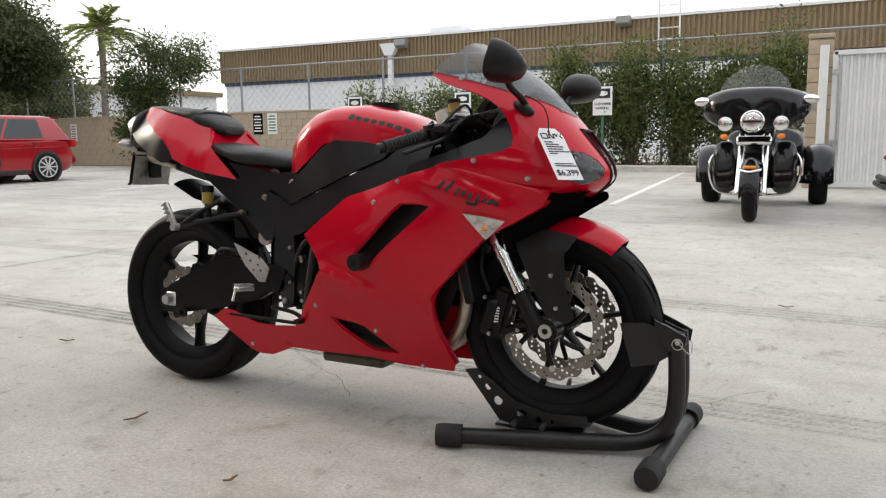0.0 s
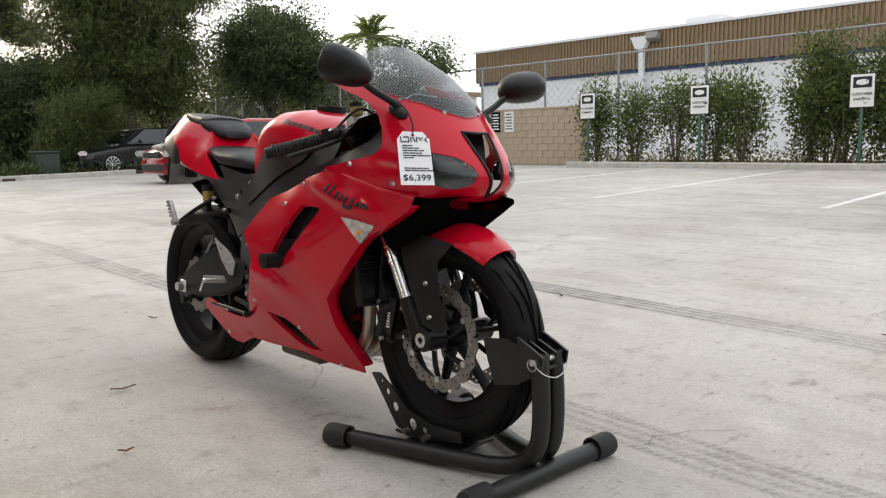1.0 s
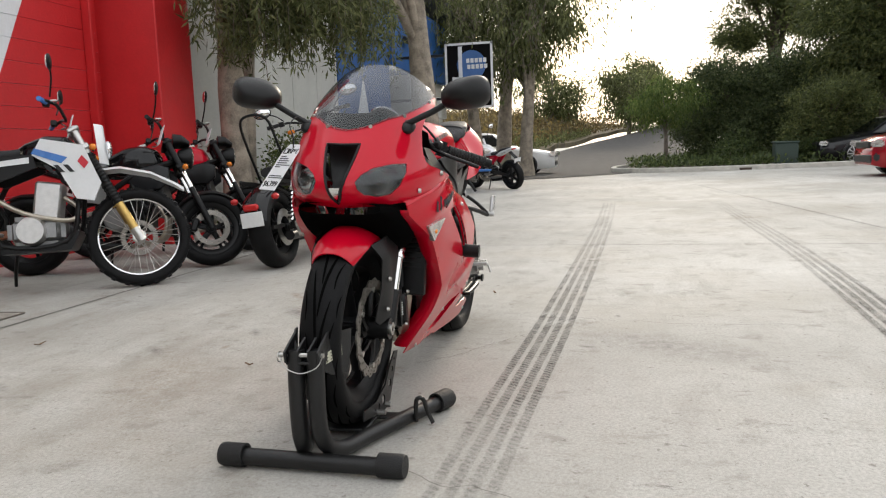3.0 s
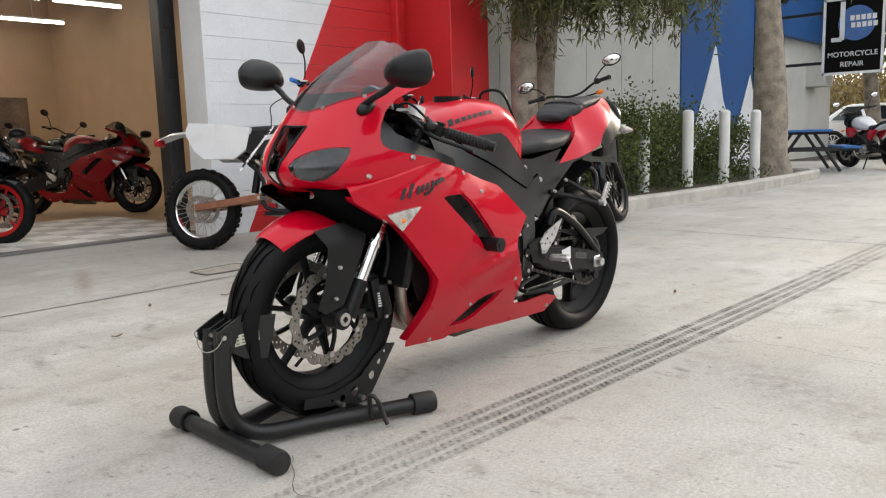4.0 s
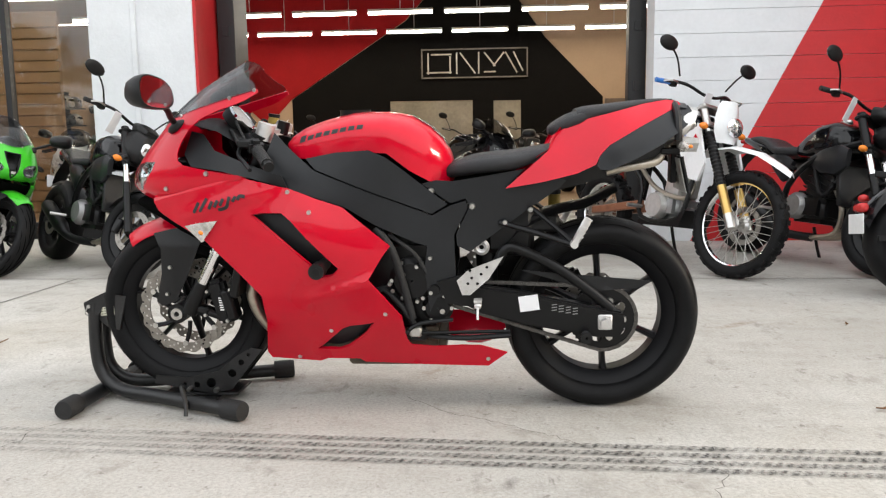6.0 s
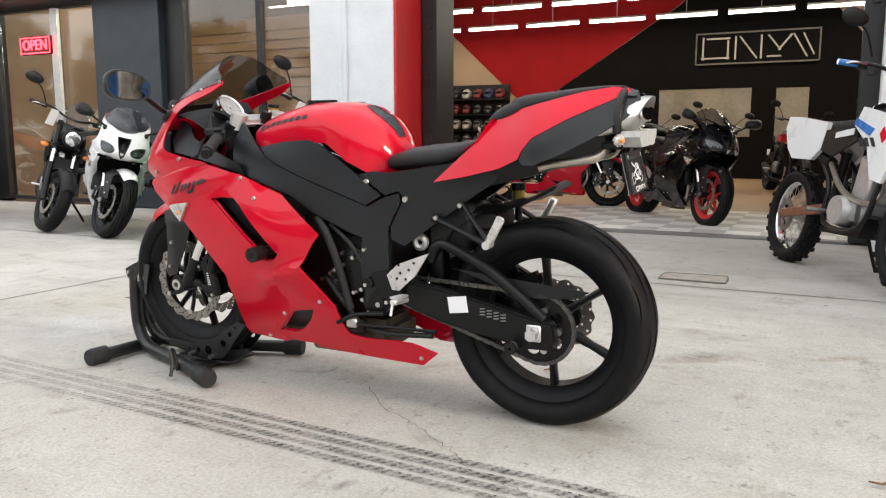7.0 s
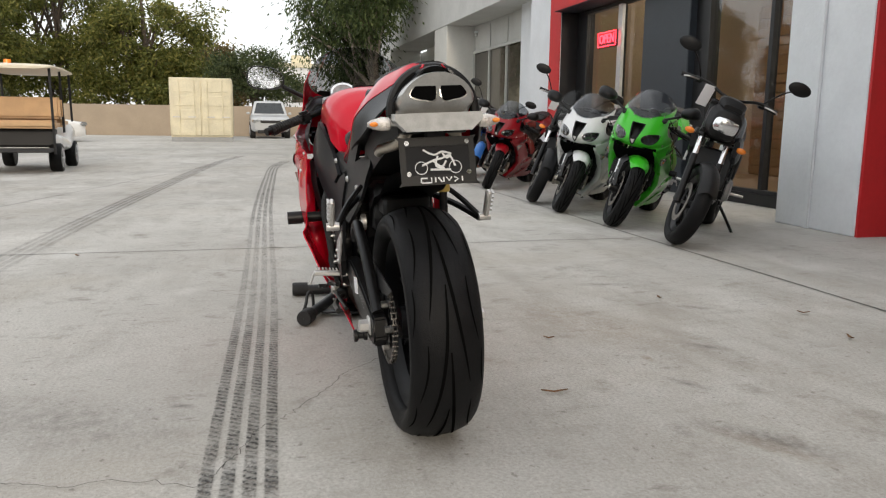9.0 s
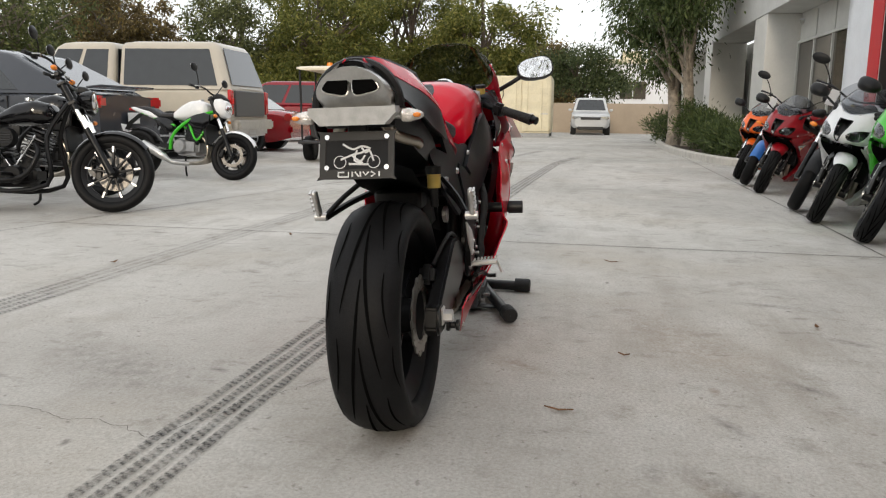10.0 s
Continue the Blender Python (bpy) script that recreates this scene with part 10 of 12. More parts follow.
def dual_sport(m, label):
    o = thing("dual_sport_motorcycle", m, label, "motorcycle")
    R, R2, rk, wb = 0.345, 0.325, radians(27), 1.46
    ax, rx = Vector((0, 0, R)), Vector((-wb, 0, R2))
    up = Vector((-math.sin(rk), 0, math.cos(rk)))
    n0, acc = set(o.children_recursive), []
    laced_wheel(o, ax, R, 0.09, 0.275, "front_rim")
    brake_disc(o, ax, 0.125, 0.09, 0.055, 0, 2, 14)
    for s in (1, -1):
        f0 = ax + Vector((0, s * 0.085, 0))
        part("axle_clamp", cyl(bmesh.new(), f0 - up * 0.04, f0 + up * 0.06, 0.032, None, 14), STEEL, o)
        part("fork_lower", cyl(bmesh.new(), f0 + up * 0.05, f0 + up * 0.26, 0.029, None, 16), GOLD, o, "gold fork lower")
        bm = bmesh.new()
        for i in range(15):
            cyl(bm, f0 + up * (0.26 + 0.026 * i), f0 + up * (0.273 + 0.026 * i), 0.028, 0.034, 14)
            cyl(bm, f0 + up * (0.273 + 0.026 * i), f0 + up * (0.286 + 0.026 * i), 0.034, 0.028, 14)
        part("fork_gaiter", bm, BLACK, o, "black ribbed fork gaiter")
        part("fork_tube", cyl(bmesh.new(), f0 + up * 0.64, f0 + up * 0.86, 0.025, None, 14), STEEL, o)
        part("clamp", box(bmesh.new(), f0 + up * 0.70, (0.07, 0.08, 0.04), Matrix.Rotation(-rk, 4, "Y"), 0.008), STEEL, o)
    part("upper_clamp", box(bmesh.new(), ax + up * 0.84, (0.08, 0.24, 0.03), Matrix.Rotation(-rk, 4, "Y"), 0.008), STEEL, o)
    part("front_mudguard", loft(bmesh.new(), [[(x, w * u, z - 0.03 * u * u) for u in np.linspace(-1, 1, 9)] for x, w, z in ((-0.46, 0.06, 0.80), (-0.30, 0.085, 0.83), (-0.1, 0.085, 0.85), (0.10, 0.075, 0.81), (0.26, 0.055, 0.73), (0.32, 0.02, 0.69))], False, False), WHITEB, o, "white high-mounted front mudguard")
    hm = part("headlamp_mask", loft(bmesh.new(), [[(-0.17 - 0.09 * (v - 0.9) - 0.06 * u * u, w * u, v) for u in np.linspace(-1, 1, 9)] for w, v in ((0.08, 0.86), (0.12, 0.93), (0.12, 1.02), (0.10, 1.10), (0.07, 1.14))], False, False), WHITEB, o)
    part("headlamp_lens", ball(bmesh.new(), (-0.165, 0, 0.97), (0.05, 0.15, 0.13), 3), LAMP, hm)
    grips(o, (ax + up * 0.95).x, (ax + up * 0.95).z, 0.39, 0.12, acc, BLKMETAL)
    for q in acc:
        if q.name.startswith("grip"):
            q.data.materials[0] = BLUEB
    mirror_pair(o, BLKMETAL, -0.50, 1.28, 0.38, 0.16)
    indicators(o, -0.26, 0.95, 0.19, acc)
    tagcard(o, -0.40, -0.05, 1.12, acc)
    steered([q for q in o.children_recursive if q not in n0], 8, ax + up * 0.75, rk)
    laced_wheel(o, rx, R2, 0.12, 0.24, "rear_rim")
    brake_disc(o, rx, 0.11, 0.07, -0.07, 0, 2, 14)
    brake_disc(o, rx, 0.11, 0.08, 0.07, 0, 1, 14, STEEL, "sprocket")
    for s in (1, -1):
        part("swingarm", box(bmesh.new(), (-1.16, s * 0.10, 0.375), (0.62, 0.035, 0.06), Matrix.Rotation(radians(-8), 4, "Y"), 0.008), COPPER, o, "copper-brown swingarm")
        part("tank_shroud", prism(bmesh.new(), [(-0.20, 0.72), (-0.30, 0.98), (-0.56, 1.03), (-0.62, 0.92), (-0.46, 0.82), (-0.36, 0.62), (-0.25, 0.60)], s * 0.15, s * 0.17, (), 0.06), WHITEB, o, "white tank shroud")
        gr = part("shroud_stripe", prism(bmesh.new(), [(-0.40, 0.90), (-0.60, 0.965), (-0.62, 0.93), (-0.44, 0.86)], s * 0.172, s * 0.176, (), 0.1), BLUEB, o, "blue graphic on the shroud")
        for i in range(3):
            part("shroud_mark", prism(bmesh.new(), [(-0.36 - 0.06 * i, 0.80), (-0.40 - 0.06 * i, 0.85), (-0.43 - 0.06 * i, 0.85), (-0.39 - 0.06 * i, 0.80)], s * 0.172, s * 0.176, (), 0.1), INK, o)
        part("shroud_emblem", prism(bmesh.new(), [(-0.27, 0.86), (-0.31, 0.91), (-0.34, 0.87), (-0.30, 0.82)], s * 0.172, s * 0.176, (), 0.1), RED, o, "small red emblem")
        part("side_panel", prism(bmesh.new(), [(-0.96, 0.95), (-1.30, 0.99), (-1.50, 1.0), (-1.53, 0.92), (-1.45, 0.78), (-1.36, 0.715), (-1.10, 0.71), (-1.0, 0.78)], s * 0.125, s * 0.155, (), 0.06), WHITEB, o, "white number panel")
        part("side_cover", prism(bmesh.new(), [(-0.62, 0.93), (-0.98, 0.90), (-1.02, 0.78), (-0.86, 0.74), (-0.60, 0.84)], s * 0.13, s * 0.15, (), 0.08), BLACK, o)
        part("cover_stripe", prism(bmesh.new(), [(-0.64, 0.91), (-0.84, 0.885), (-0.84, 0.85), (-0.64, 0.87)], s * 0.152, s * 0.156, (), 0.1), WHITEB, o)
        part("footpeg", cyl(bmesh.new(), (-0.84, s * 0.12, 0.40), (-0.84, s * 0.25, 0.40), 0.014, None, 8), STEEL, o)
        part("frame_tube", tube(bmesh.new(), [(-0.34, s * 0.03, 0.92), (-0.36, s * 0.10, 0.62), (-0.44, s * 0.12, 0.34), (-0.84, s * 0.12, 0.33), (-0.9, s * 0.11, 0.6), (-1.35, s * 0.08, 0.88)], 0.017, 8, 4), BLKMETAL, o)
    part("fuel_tank", pad([-0.36, -0.42, -0.55, -0.68, -0.74], [1.0, 1.06, 1.07, 1.02, 0.98], [0.86, 0.84, 0.84, 0.86, 0.9], [0.07, 0.12, 0.14, 0.11, 0.07]), BLACKB, o, "", 60)
    part("seat", pad([-0.58, -0.75, -1.0, -1.25, -1.46], [1.02, 0.98, 0.97, 0.98, 1.0], [0.95, 0.9, 0.89, 0.91, 0.95], [0.07, 0.10, 0.12, 0.11, 0.07]), SEATM, o, "", 60)
    part("rear_mudguard", loft(bmesh.new(), [[(x, w * u, z - 0.03 * u * u) for u in np.linspace(-1, 1, 7)] for x, w, z in ((-1.2, 0.10, 0.93), (-1.45, 0.10, 0.96), (-1.72, 0.08, 0.95), (-1.86, 0.06, 0.90))], False, False), WHITEB, o, "white rear mudguard")
    part("tail_lamp", box(bmesh.new(), (-1.86, 0, 0.87), (0.05, 0.10, 0.06), None, 0.01), REDLENS, o)
    en = part("engine", box(bmesh.new(), (-0.64, 0, 0.42), (0.36, 0.24, 0.20), None, 0.05, 3), CASE, o)
    for s in (1, -1):
        part("engine_cover", cyl(bmesh.new(), (-0.66, s * 0.10, 0.42), (-0.66, s * 0.165, 0.42), 0.10, 0.085, 24), ALU, en)
    part("cylinder", box(bmesh.new(), (-0.56, 0, 0.62), (0.17, 0.18, 0.26), Matrix.Rotation(radians(8), 4, "Y"), 0.015), ALU, en)
    part("skid_plate", prism(bmesh.new(), [(-0.36, 0.40), (-0.42, 0.28), (-0.85, 0.27), (-0.85, 0.30), (-0.44, 0.32), (-0.40, 0.42)], -0.13, 0.13, (), 0.1), BLKMETAL, o)
    part("header_pipe", tube(bmesh.new(), [(-0.46, -0.04, 0.64), (-0.37, -0.08, 0.56), (-0.42, -0.11, 0.48), (-0.7, -0.12, 0.54), (-0.95, -0.09, 0.70)], 0.017, 8, 5), TITAN, o)
    part("silencer", cyl(bmesh.new(), (-0.95, -0.085, 0.70), (-1.40, -0.085, 0.86), 0.036, 0.038, 18), BLACK, o)
    part("shock", cyl(bmesh.new(), (-1.0, 0, 0.45), (-0.95, 0, 0.78), 0.03, None, 12), BLKMETAL, o)
    part("side_stand", tube(bmesh.new(), [(-0.80, 0.12, 0.36), (-0.86, 0.24, 0.16), (-0.88, 0.30, 0.06)], 0.012, 8, 3), BLKMETAL, o)
    return o


def cruiser(m, label, wheel_r=0.32, sissy=False, steer=10, spokes=9, low=True, rear_w=0.15, edge=None):
    o = thing("cruiser_motorcycle", m, label, "motorcycle")
    R, R2, rk, wb = wheel_r, 0.31, radians(30), 1.55 if not sissy else 1.66
    ax, rx = Vector((0, 0, R)), Vector((-wb, 0, R2))
    up = Vector((-math.sin(rk), 0, math.cos(rk)))
    n0, acc = set(o.children_recursive), []
    tyre(o, ax, R, 0.10, R * 0.76, 56)
    rim = cast_rim(o, "front_rim", ax, R * 0.76, 0.08, spokes, BLKMETAL, 0.05, 0.022, 0.2, 0)
    if edge:
        for i in range(spokes):
            a = 0.2 + 2 * math.pi * i / spokes
            for s in (1, -1):
                part("bright_spoke_edge", box(bmesh.new(), ax + Vector((R * 0.62 * math.cos(a), s * 0.018, R * 0.62 * math.sin(a))), (R * 0.2, 0.006, 0.016), Matrix.Rotation(-a, 4, "Y")), edge, rim)
    brake_disc(o, ax, 0.145, 0.09, 0.06, 0, 2, 16)
    part("caliper", box(bmesh.new(), ax + Vector((-0.13, 0.07, 0.0)), (0.06, 0.05, 0.12), None, 0.012), BLKMETAL, o)
    for s in (1, -1):
        f0 = ax + Vector((0, s * 0.10, 0))
        part("fork_lower", cyl(bmesh.new(), f0 - up * 0.03, f0 + up * 0.40, 0.03, 0.028, 16), BLKMETAL, o)
        part("fork_tube", cyl(bmesh.new(), f0 + up * 0.38, f0 + up * 0.60, 0.022, None, 14), CHROME, o)
        part("fork_shroud", cyl(bmesh.new(), f0 + up * 0.58, f0 + up * 0.82, 0.03, None, 16), CHROME if edge is None else BLKMETAL, o)
    part("clamp", box(bmesh.new(), ax + up * 0.64, (0.08, 0.27, 0.045), Matrix.Rotation(-rk, 4, "Y"), 0.012), BLKMETAL, o)
    part("upper_clamp", box(bmesh.new(), ax + up * 0.82, (0.08, 0.27, 0.035), Matrix.Rotation(-rk, 4, "Y"), 0.012), BLKMETAL, o)
    part("front_mudguard", loft(bmesh.new(), [[ax + Vector(((R + 0.025) * math.cos(a), 0.065 * u, (R + 0.025) * math.sin(a) - 0.04 * u * u)) for u in np.linspace(-1, 1, 9)] for a in np.linspace(radians(40), radians(165), 15)], False, False), BLACKB, o)
    hl = ax + up * 0.70 + Vector((0.12, 0, 0))
    q = part("headlamp", lathe(bmesh.new(), [(0.0, -0.09), (0.05, -0.075), (0.08, -0.01), (0.085, 0.04), (0.075, 0.05), (0.0, 0.045)], hl, 28, "x", False), BLACKB, o)
    part("headlamp_lens", ball(bmesh.new(), hl + Vector((0.04, 0, 0)), (0.04, 0.14, 0.14), 3), LAMP, q)
    bx0, bz = (ax + up * 0.92).x, (ax + up * 0.92).z
    grips(o, bx0, bz + 0.06, 0.38, 0.16, acc)
    mirror_pair(o, BLKMETAL, bx0 - 0.10, bz + 0.12, 0.38, 0.10)
    indicators(o, bx0 + 0.02, bz + 0.02, 0.22, acc)
    steered([q for q in o.children_recursive if q not in n0], steer, ax + up * 0.75, rk)
    tyre(o, rx, R2, rear_w, 0.205, 56)
    cast_rim(o, "rear_rim", rx, 0.205, rear_w * 0.8, spokes, BLKMETAL, 0.06, 0.02, 0.1, 0)
    brake_disc(o, rx, 0.145, 0.085, -rear_w * 0.55, 0, 3, 18, STEEL)
    brake_disc(o, rx, 0.15, 0.10, rear_w * 0.6, 0, 1, 18, BLKMETAL, "belt_pulley")
    part("fuel_tank", pad([-0.48, -0.52, -0.64, -0.80, -0.96, -1.02], [0.84, 0.90, 0.93, 0.90, 0.82, 0.78], [0.76, 0.74, 0.73, 0.72, 0.72, 0.74], [0.06, 0.11, 0.14, 0.13, 0.08, 0.04], 32), BLACKB, o, "gloss black teardrop tank", 60)
    part("filler_cap", cyl(bmesh.new(), (-0.70, -0.05, 0.92), (-0.70, -0.05, 0.945), 0.035, None, 20), CHROME, o)
    part("seat", pad([-0.96, -1.02, -1.15, -1.28, -1.34, -1.48, -1.60], [0.76, 0.75, 0.72, 0.75, 0.79, 0.80, 0.79], [0.66, 0.64, 0.63, 0.65, 0.69, 0.71, 0.72], [0.08, 0.12, 0.16, 0.16, 0.12, 0.10, 0.06]), SEATM, o, "", 60)
    part("rear_mudguard", loft(bmesh.new(), [[rx + Vector(((R2 + 0.05) * math.cos(a), (rear_w * 0.62) * u, (R2 + 0.05) * math.sin(a) - 0.05 * u * u)) for u in np.linspace(-1, 1, 9)] for a in np.linspace(radians(35), radians(160), 17)], False, False), BLACKB, o)
    part("tail_lamp", box(bmesh.new(), rx + Vector((-0.33, 0, 0.19)), (0.04, 0.12, 0.05), None, 0.012), REDLENS, o)
    for s in (1, -1):
        part("rear_indicator", ball(bmesh.new(), rx + Vector((-0.24, s * 0.17, 0.25)), (0.06, 0.06, 0.05), 2), REDLENS, o)
        part("mudguard_strut", box(bmesh.new(), rx + Vector((0.05, s * rear_w * 0.66, 0.36)), (0.5, 0.012, 0.035), Matrix.Rotation(radians(6), 4, "Y"), 0.004), BLKMETAL, o)
        sh = part("shock", cyl(bmesh.new(), rx + Vector((0.02, s * (rear_w * 0.5 + 0.06), 0.03)), rx + Vector((0.14, s * (rear_w * 0.5 + 0.06), 0.34)), 0.014, None, 10), CHROME, o)
        bm = bmesh.new()
        tube(bm, [rx + Vector((0.03 + 0.11 * t + 0.0, s * (rear_w * 0.5 + 0.06), 0.06 + 0.26 * t)) + Vector((0.03 * math.cos(t * 50), 0.03 * math.sin(t * 50), 0)) for t in np.linspace(0, 1, 80)], 0.006, 5)
        part("shock_spring", bm, BLKMETAL, sh)
        part("swingarm", box(bmesh.new(), rx + Vector((0.28, s * (rear_w * 0.5 + 0.03), 0.0)), (0.62, 0.035, 0.05), None, 0.008), BLKMETAL, o)
        part("frame_tube", tube(bmesh.new(), [ax + up * 0.72, (-0.52, s * 0.10, 0.62), (-0.50, s * 0.13, 0.22), (-1.15, s * 0.13, 0.20), (-1.2, s * 0.12, 0.55)], 0.02, 8, 4), BLKMETAL, o)
        part("footpeg", cyl(bmesh.new(), (-0.78, s * 0.18, 0.30), (-0.78, s * 0.33, 0.30), 0.016, None, 10), BLKMETAL, o)
    en = part("engine", box(bmesh.new(), (-0.84, 0, 0.30), (0.44, 0.26, 0.20), None, 0.06, 3), BLKMETAL, o)
    for k, a in ((-0.72, -22), (-0.92, 22)):
        mm = Matrix.Rotation(radians(-a), 4, "Y")
        cy = part("cylinder", cyl(bmesh.new(), Vector((k + 0.02 * np.sign(a), 0, 0.38)), Vector((k, 0, 0.38)) + mm @ Vector((0, 0, 0.30)), 0.06, None, 20), BLKMETAL, en)
        for i in range(9):
            c = Vector((k, 0, 0.38)) + mm @ Vector((0, 0, 0.06 + 0.026 * i))
            part("cooling_fin", box(bmesh.new(), c, (0.165, 0.18, 0.010), mm, 0.004), CASE if i % 2 else BLKMETAL, cy)
        part("rocker_cover", box(bmesh.new(), Vector((k, 0, 0.38)) + mm @ Vector((0, 0, 0.31)), (0.15, 0.16, 0.05), mm, 0.02), BLACKB, cy)
        part("pushrod", cyl(bmesh.new(), (-0.80, -0.12, 0.34), Vector((k, -0.10, 0.38)) + mm @ Vector((0, 0, 0.27)), 0.009, None, 8), CHROME, cy)
    ac = part("air_cleaner", lathe(bmesh.new(), [(0.0, -0.06), (0.075, -0.06), (0.085, -0.03), (0.085, 0.0), (0.0, 0.0)], (-0.82, -0.15, 0.60), 28, "y", False), BLKMETAL, o)
    for i in range(5):
        part("air_cleaner_bar", box(bmesh.new(), (-0.82, -0.214, 0.56 + 0.02 * i), (0.12, 0.006, 0.008)), BLACKB, ac)
    part("timing_cover", cyl(bmesh.new(), (-0.78, -0.12, 0.30), (-0.78, -0.17, 0.30), 0.08, 0.07, 24), BLKMETAL, en)
    part("primary_cover", box(bmesh.new(), (-0.90, 0.15, 0.30), (0.50, 0.06, 0.17), None, 0.03, 2), BLACKB, en)
    for k, z in ((0, 0.0), (1, 0.075)):
        part("exhaust_pipe", tube(bmesh.new(), [(-0.62 - 0.35 * k, -0.10, 0.56), (-0.56 - 0.33 * k, -0.17, 0.46), (-0.68 - 0.22 * k, -0.19, 0.28 + z), (-1.0, -0.20, 0.24 + z), (-1.30, -0.205, 0.24 + z), (-1.85 + 0.12 * k, -0.21, 0.25 + z)], [0.021] * 14 + [0.03, 0.036, 0.038, 0.038, 0.038, 0.038, 0.038], 14, 4), BLKMETAL, o, "long black exhaust")
    if sissy:
        part("sissy_bar", tube(bmesh.new(), [(-1.42, -0.14, 0.62), (-1.60, -0.13, 0.95), (-1.68, -0.12, 1.13), (-1.72, -0.06, 1.19), (-1.72, 0.06, 1.19), (-1.68, 0.12, 1.13), (-1.60, 0.13, 0.95), (-1.42, 0.14, 0.62)], 0.011, 8, 4), BLKMETAL, o, "black looped sissy bar")
        pb = part("plate_bracket", box(bmesh.new(), rx + Vector((-0.2, -rear_w * 0.75, 0.02)), (0.20, 0.02, 0.03)), BLKMETAL, o)
        part("plate", box(bmesh.new(), rx + Vector((-0.36, -0.01, 0.10)), (0.006, 0.18, 0.11), None, 0.003), SILVERINK, o)
    part("side_stand", tube(bmesh.new(), [(-0.72, 0.15, 0.22), (-0.80, 0.28, 0.10), (-0.88, 0.33, 0.06)], 0.012, 8, 3), BLKMETAL, o)
    return o


def trike(m, label):
    o = thing("trike_motorcycle", m, label, "trike")
    R, rk = 0.31, radians(27)
    ax = Vector((0, 0, R))
    up = Vector((-math.sin(rk), 0, math.cos(rk)))
    tyre(o, ax, R, 0.13, 0.21, 48)
    cast_rim(o, "front_rim", ax, 0.21, 0.1, 9, BLKMETAL, 0.05, 0.024)
    for s in (1, -1):
        f0 = ax + Vector((0, s * 0.115, 0))
        part("fork_leg", cyl(bmesh.new(), f0 - up * 0.03, f0 + up * 0.62, 0.036, 0.034, 18), CHROME, o, "chrome fork leg")
        brake_disc(o, ax, 0.15, 0.10, s * 0.075, 0, 2, 14)
        part("engine_guard", tube(bmesh.new(), [(-0.42, s * 0.12, 0.24), (-0.40, s * 0.36, 0.28), (-0.38, s * 0.44, 0.48), (-0.42, s * 0.40, 0.66), (-0.50, s * 0.16, 0.72)], 0.014, 10, 6), CHROME, o, "chrome engine guard")
        part("lower_fairing", pad([-0.28, -0.36, -0.52, -0.6], [0.72, 0.80, 0.80, 0.76], [0.32, 0.26, 0.30, 0.4], [0.10, 0.13, 0.12, 0.06]), BLACKB, o, "", 60).data.transform(Matrix.Translation((0, s * 0.28, 0)))
        sl = part("spot_lamp", lathe(bmesh.new(), [(0.0, -0.06), (0.05, -0.05), (0.066, 0.0), (0.07, 0.03), (0.06, 0.035), (0.0, 0.03)], Vector((0.03, s * 0.255, 0.97)), 26, "x", False), CHROME, o)
        part("spot_lens", ball(bmesh.new(), (0.06, s * 0.255, 0.97), (0.02, 0.11, 0.11), 3), LAMP, sl)
        part("indicator", ball(bmesh.new(), (0.04, s * 0.26, 0.845), (0.05, 0.075, 0.06), 2), AMBER, o, "amber indicator")
        part("mirror", ball(bmesh.new(), (-0.12, s * 0.50, 1.20), (0.07, 0.16, 0.09), 3), CHROME, o, "chrome mirror on the fairing")
        part("grip", cyl(bmesh.new(), (-0.50, s * 0.30, 1.12), (-0.66, s * 0.42, 1.08), 0.02, None, 12), RUBBLE, o)
        rw = Vector((-2.28, s * 0.62, R))
        tyre(o, rw, R, 0.21, 0.20, 48, "wide rear tyre")
        cast_rim(o, "rear_rim", rw, 0.20, 0.18, 9, BLKMETAL, 0.05, 0.024)
        part("rear_mudguard", loft(bmesh.new(), [[rw + Vector((0, s * y, 0)) + Vector(((R + q) * math.cos(a), 0, (R + q) * math.sin(a))) for y, q in ((-0.17, 0.05), (-0.15, 0.10), (0.0, 0.13), (0.13, 0.11), (0.16, 0.04))] for a in np.linspace(radians(-4), radians(170), 18)], False, False), BLACKB, o, "gloss black rear mudguard", 60)
    part("front_mudguard", loft(bmesh.new(), [[ax + Vector(((R + 0.03) * math.cos(a), 0.085 * u, (R + 0.03) * math.sin(a) - 0.07 * u * u)) for u in np.linspace(-1, 1, 11)] for a in np.linspace(radians(0), radians(165), 19)], False, False), BLACKB, o)
    part("mudguard_lamp", box(bmesh.new(), ax + Vector((0.24, 0, 0.24)), (0.05, 0.12, 0.03), None, 0.01), AMBER, o)
    part("mudguard_rail", tube(bmesh.new(), [ax + Vector((0.22, -0.1, 0.22)), ax + Vector((0.29, 0, 0.20)), ax + Vector((0.22, 0.1, 0.22))], 0.014, 8, 5), CHROME, o)
    # fork-mounted fairing
    rings = []
    for x, w, z0, z1 in ((0.13, 0.05, 1.02, 1.10), (0.11, 0.20, 0.93, 1.22), (0.05, 0.38, 0.90, 1.30), (-0.08, 0.49, 0.92, 1.33), (-0.26, 0.54, 0.98, 1.33), (-0.36, 0.50, 1.04, 1.30)):
        rings.append([(x - 0.06 * abs(math.cos(a)), w * math.copysign(abs(math.cos(a)) ** 0.7, math.cos(a)), (z0 + z1) / 2 + (z1 - z0) / 2 * math.copysign(abs(math.sin(a)) ** 0.8, math.sin(a))) for a in np.linspace(0, 2 * math.pi, 36, endpoint=False)])
    fa = part("fairing", loft(bmesh.new(), rings), BLACKB, o, "gloss black batwing fairing", 60)
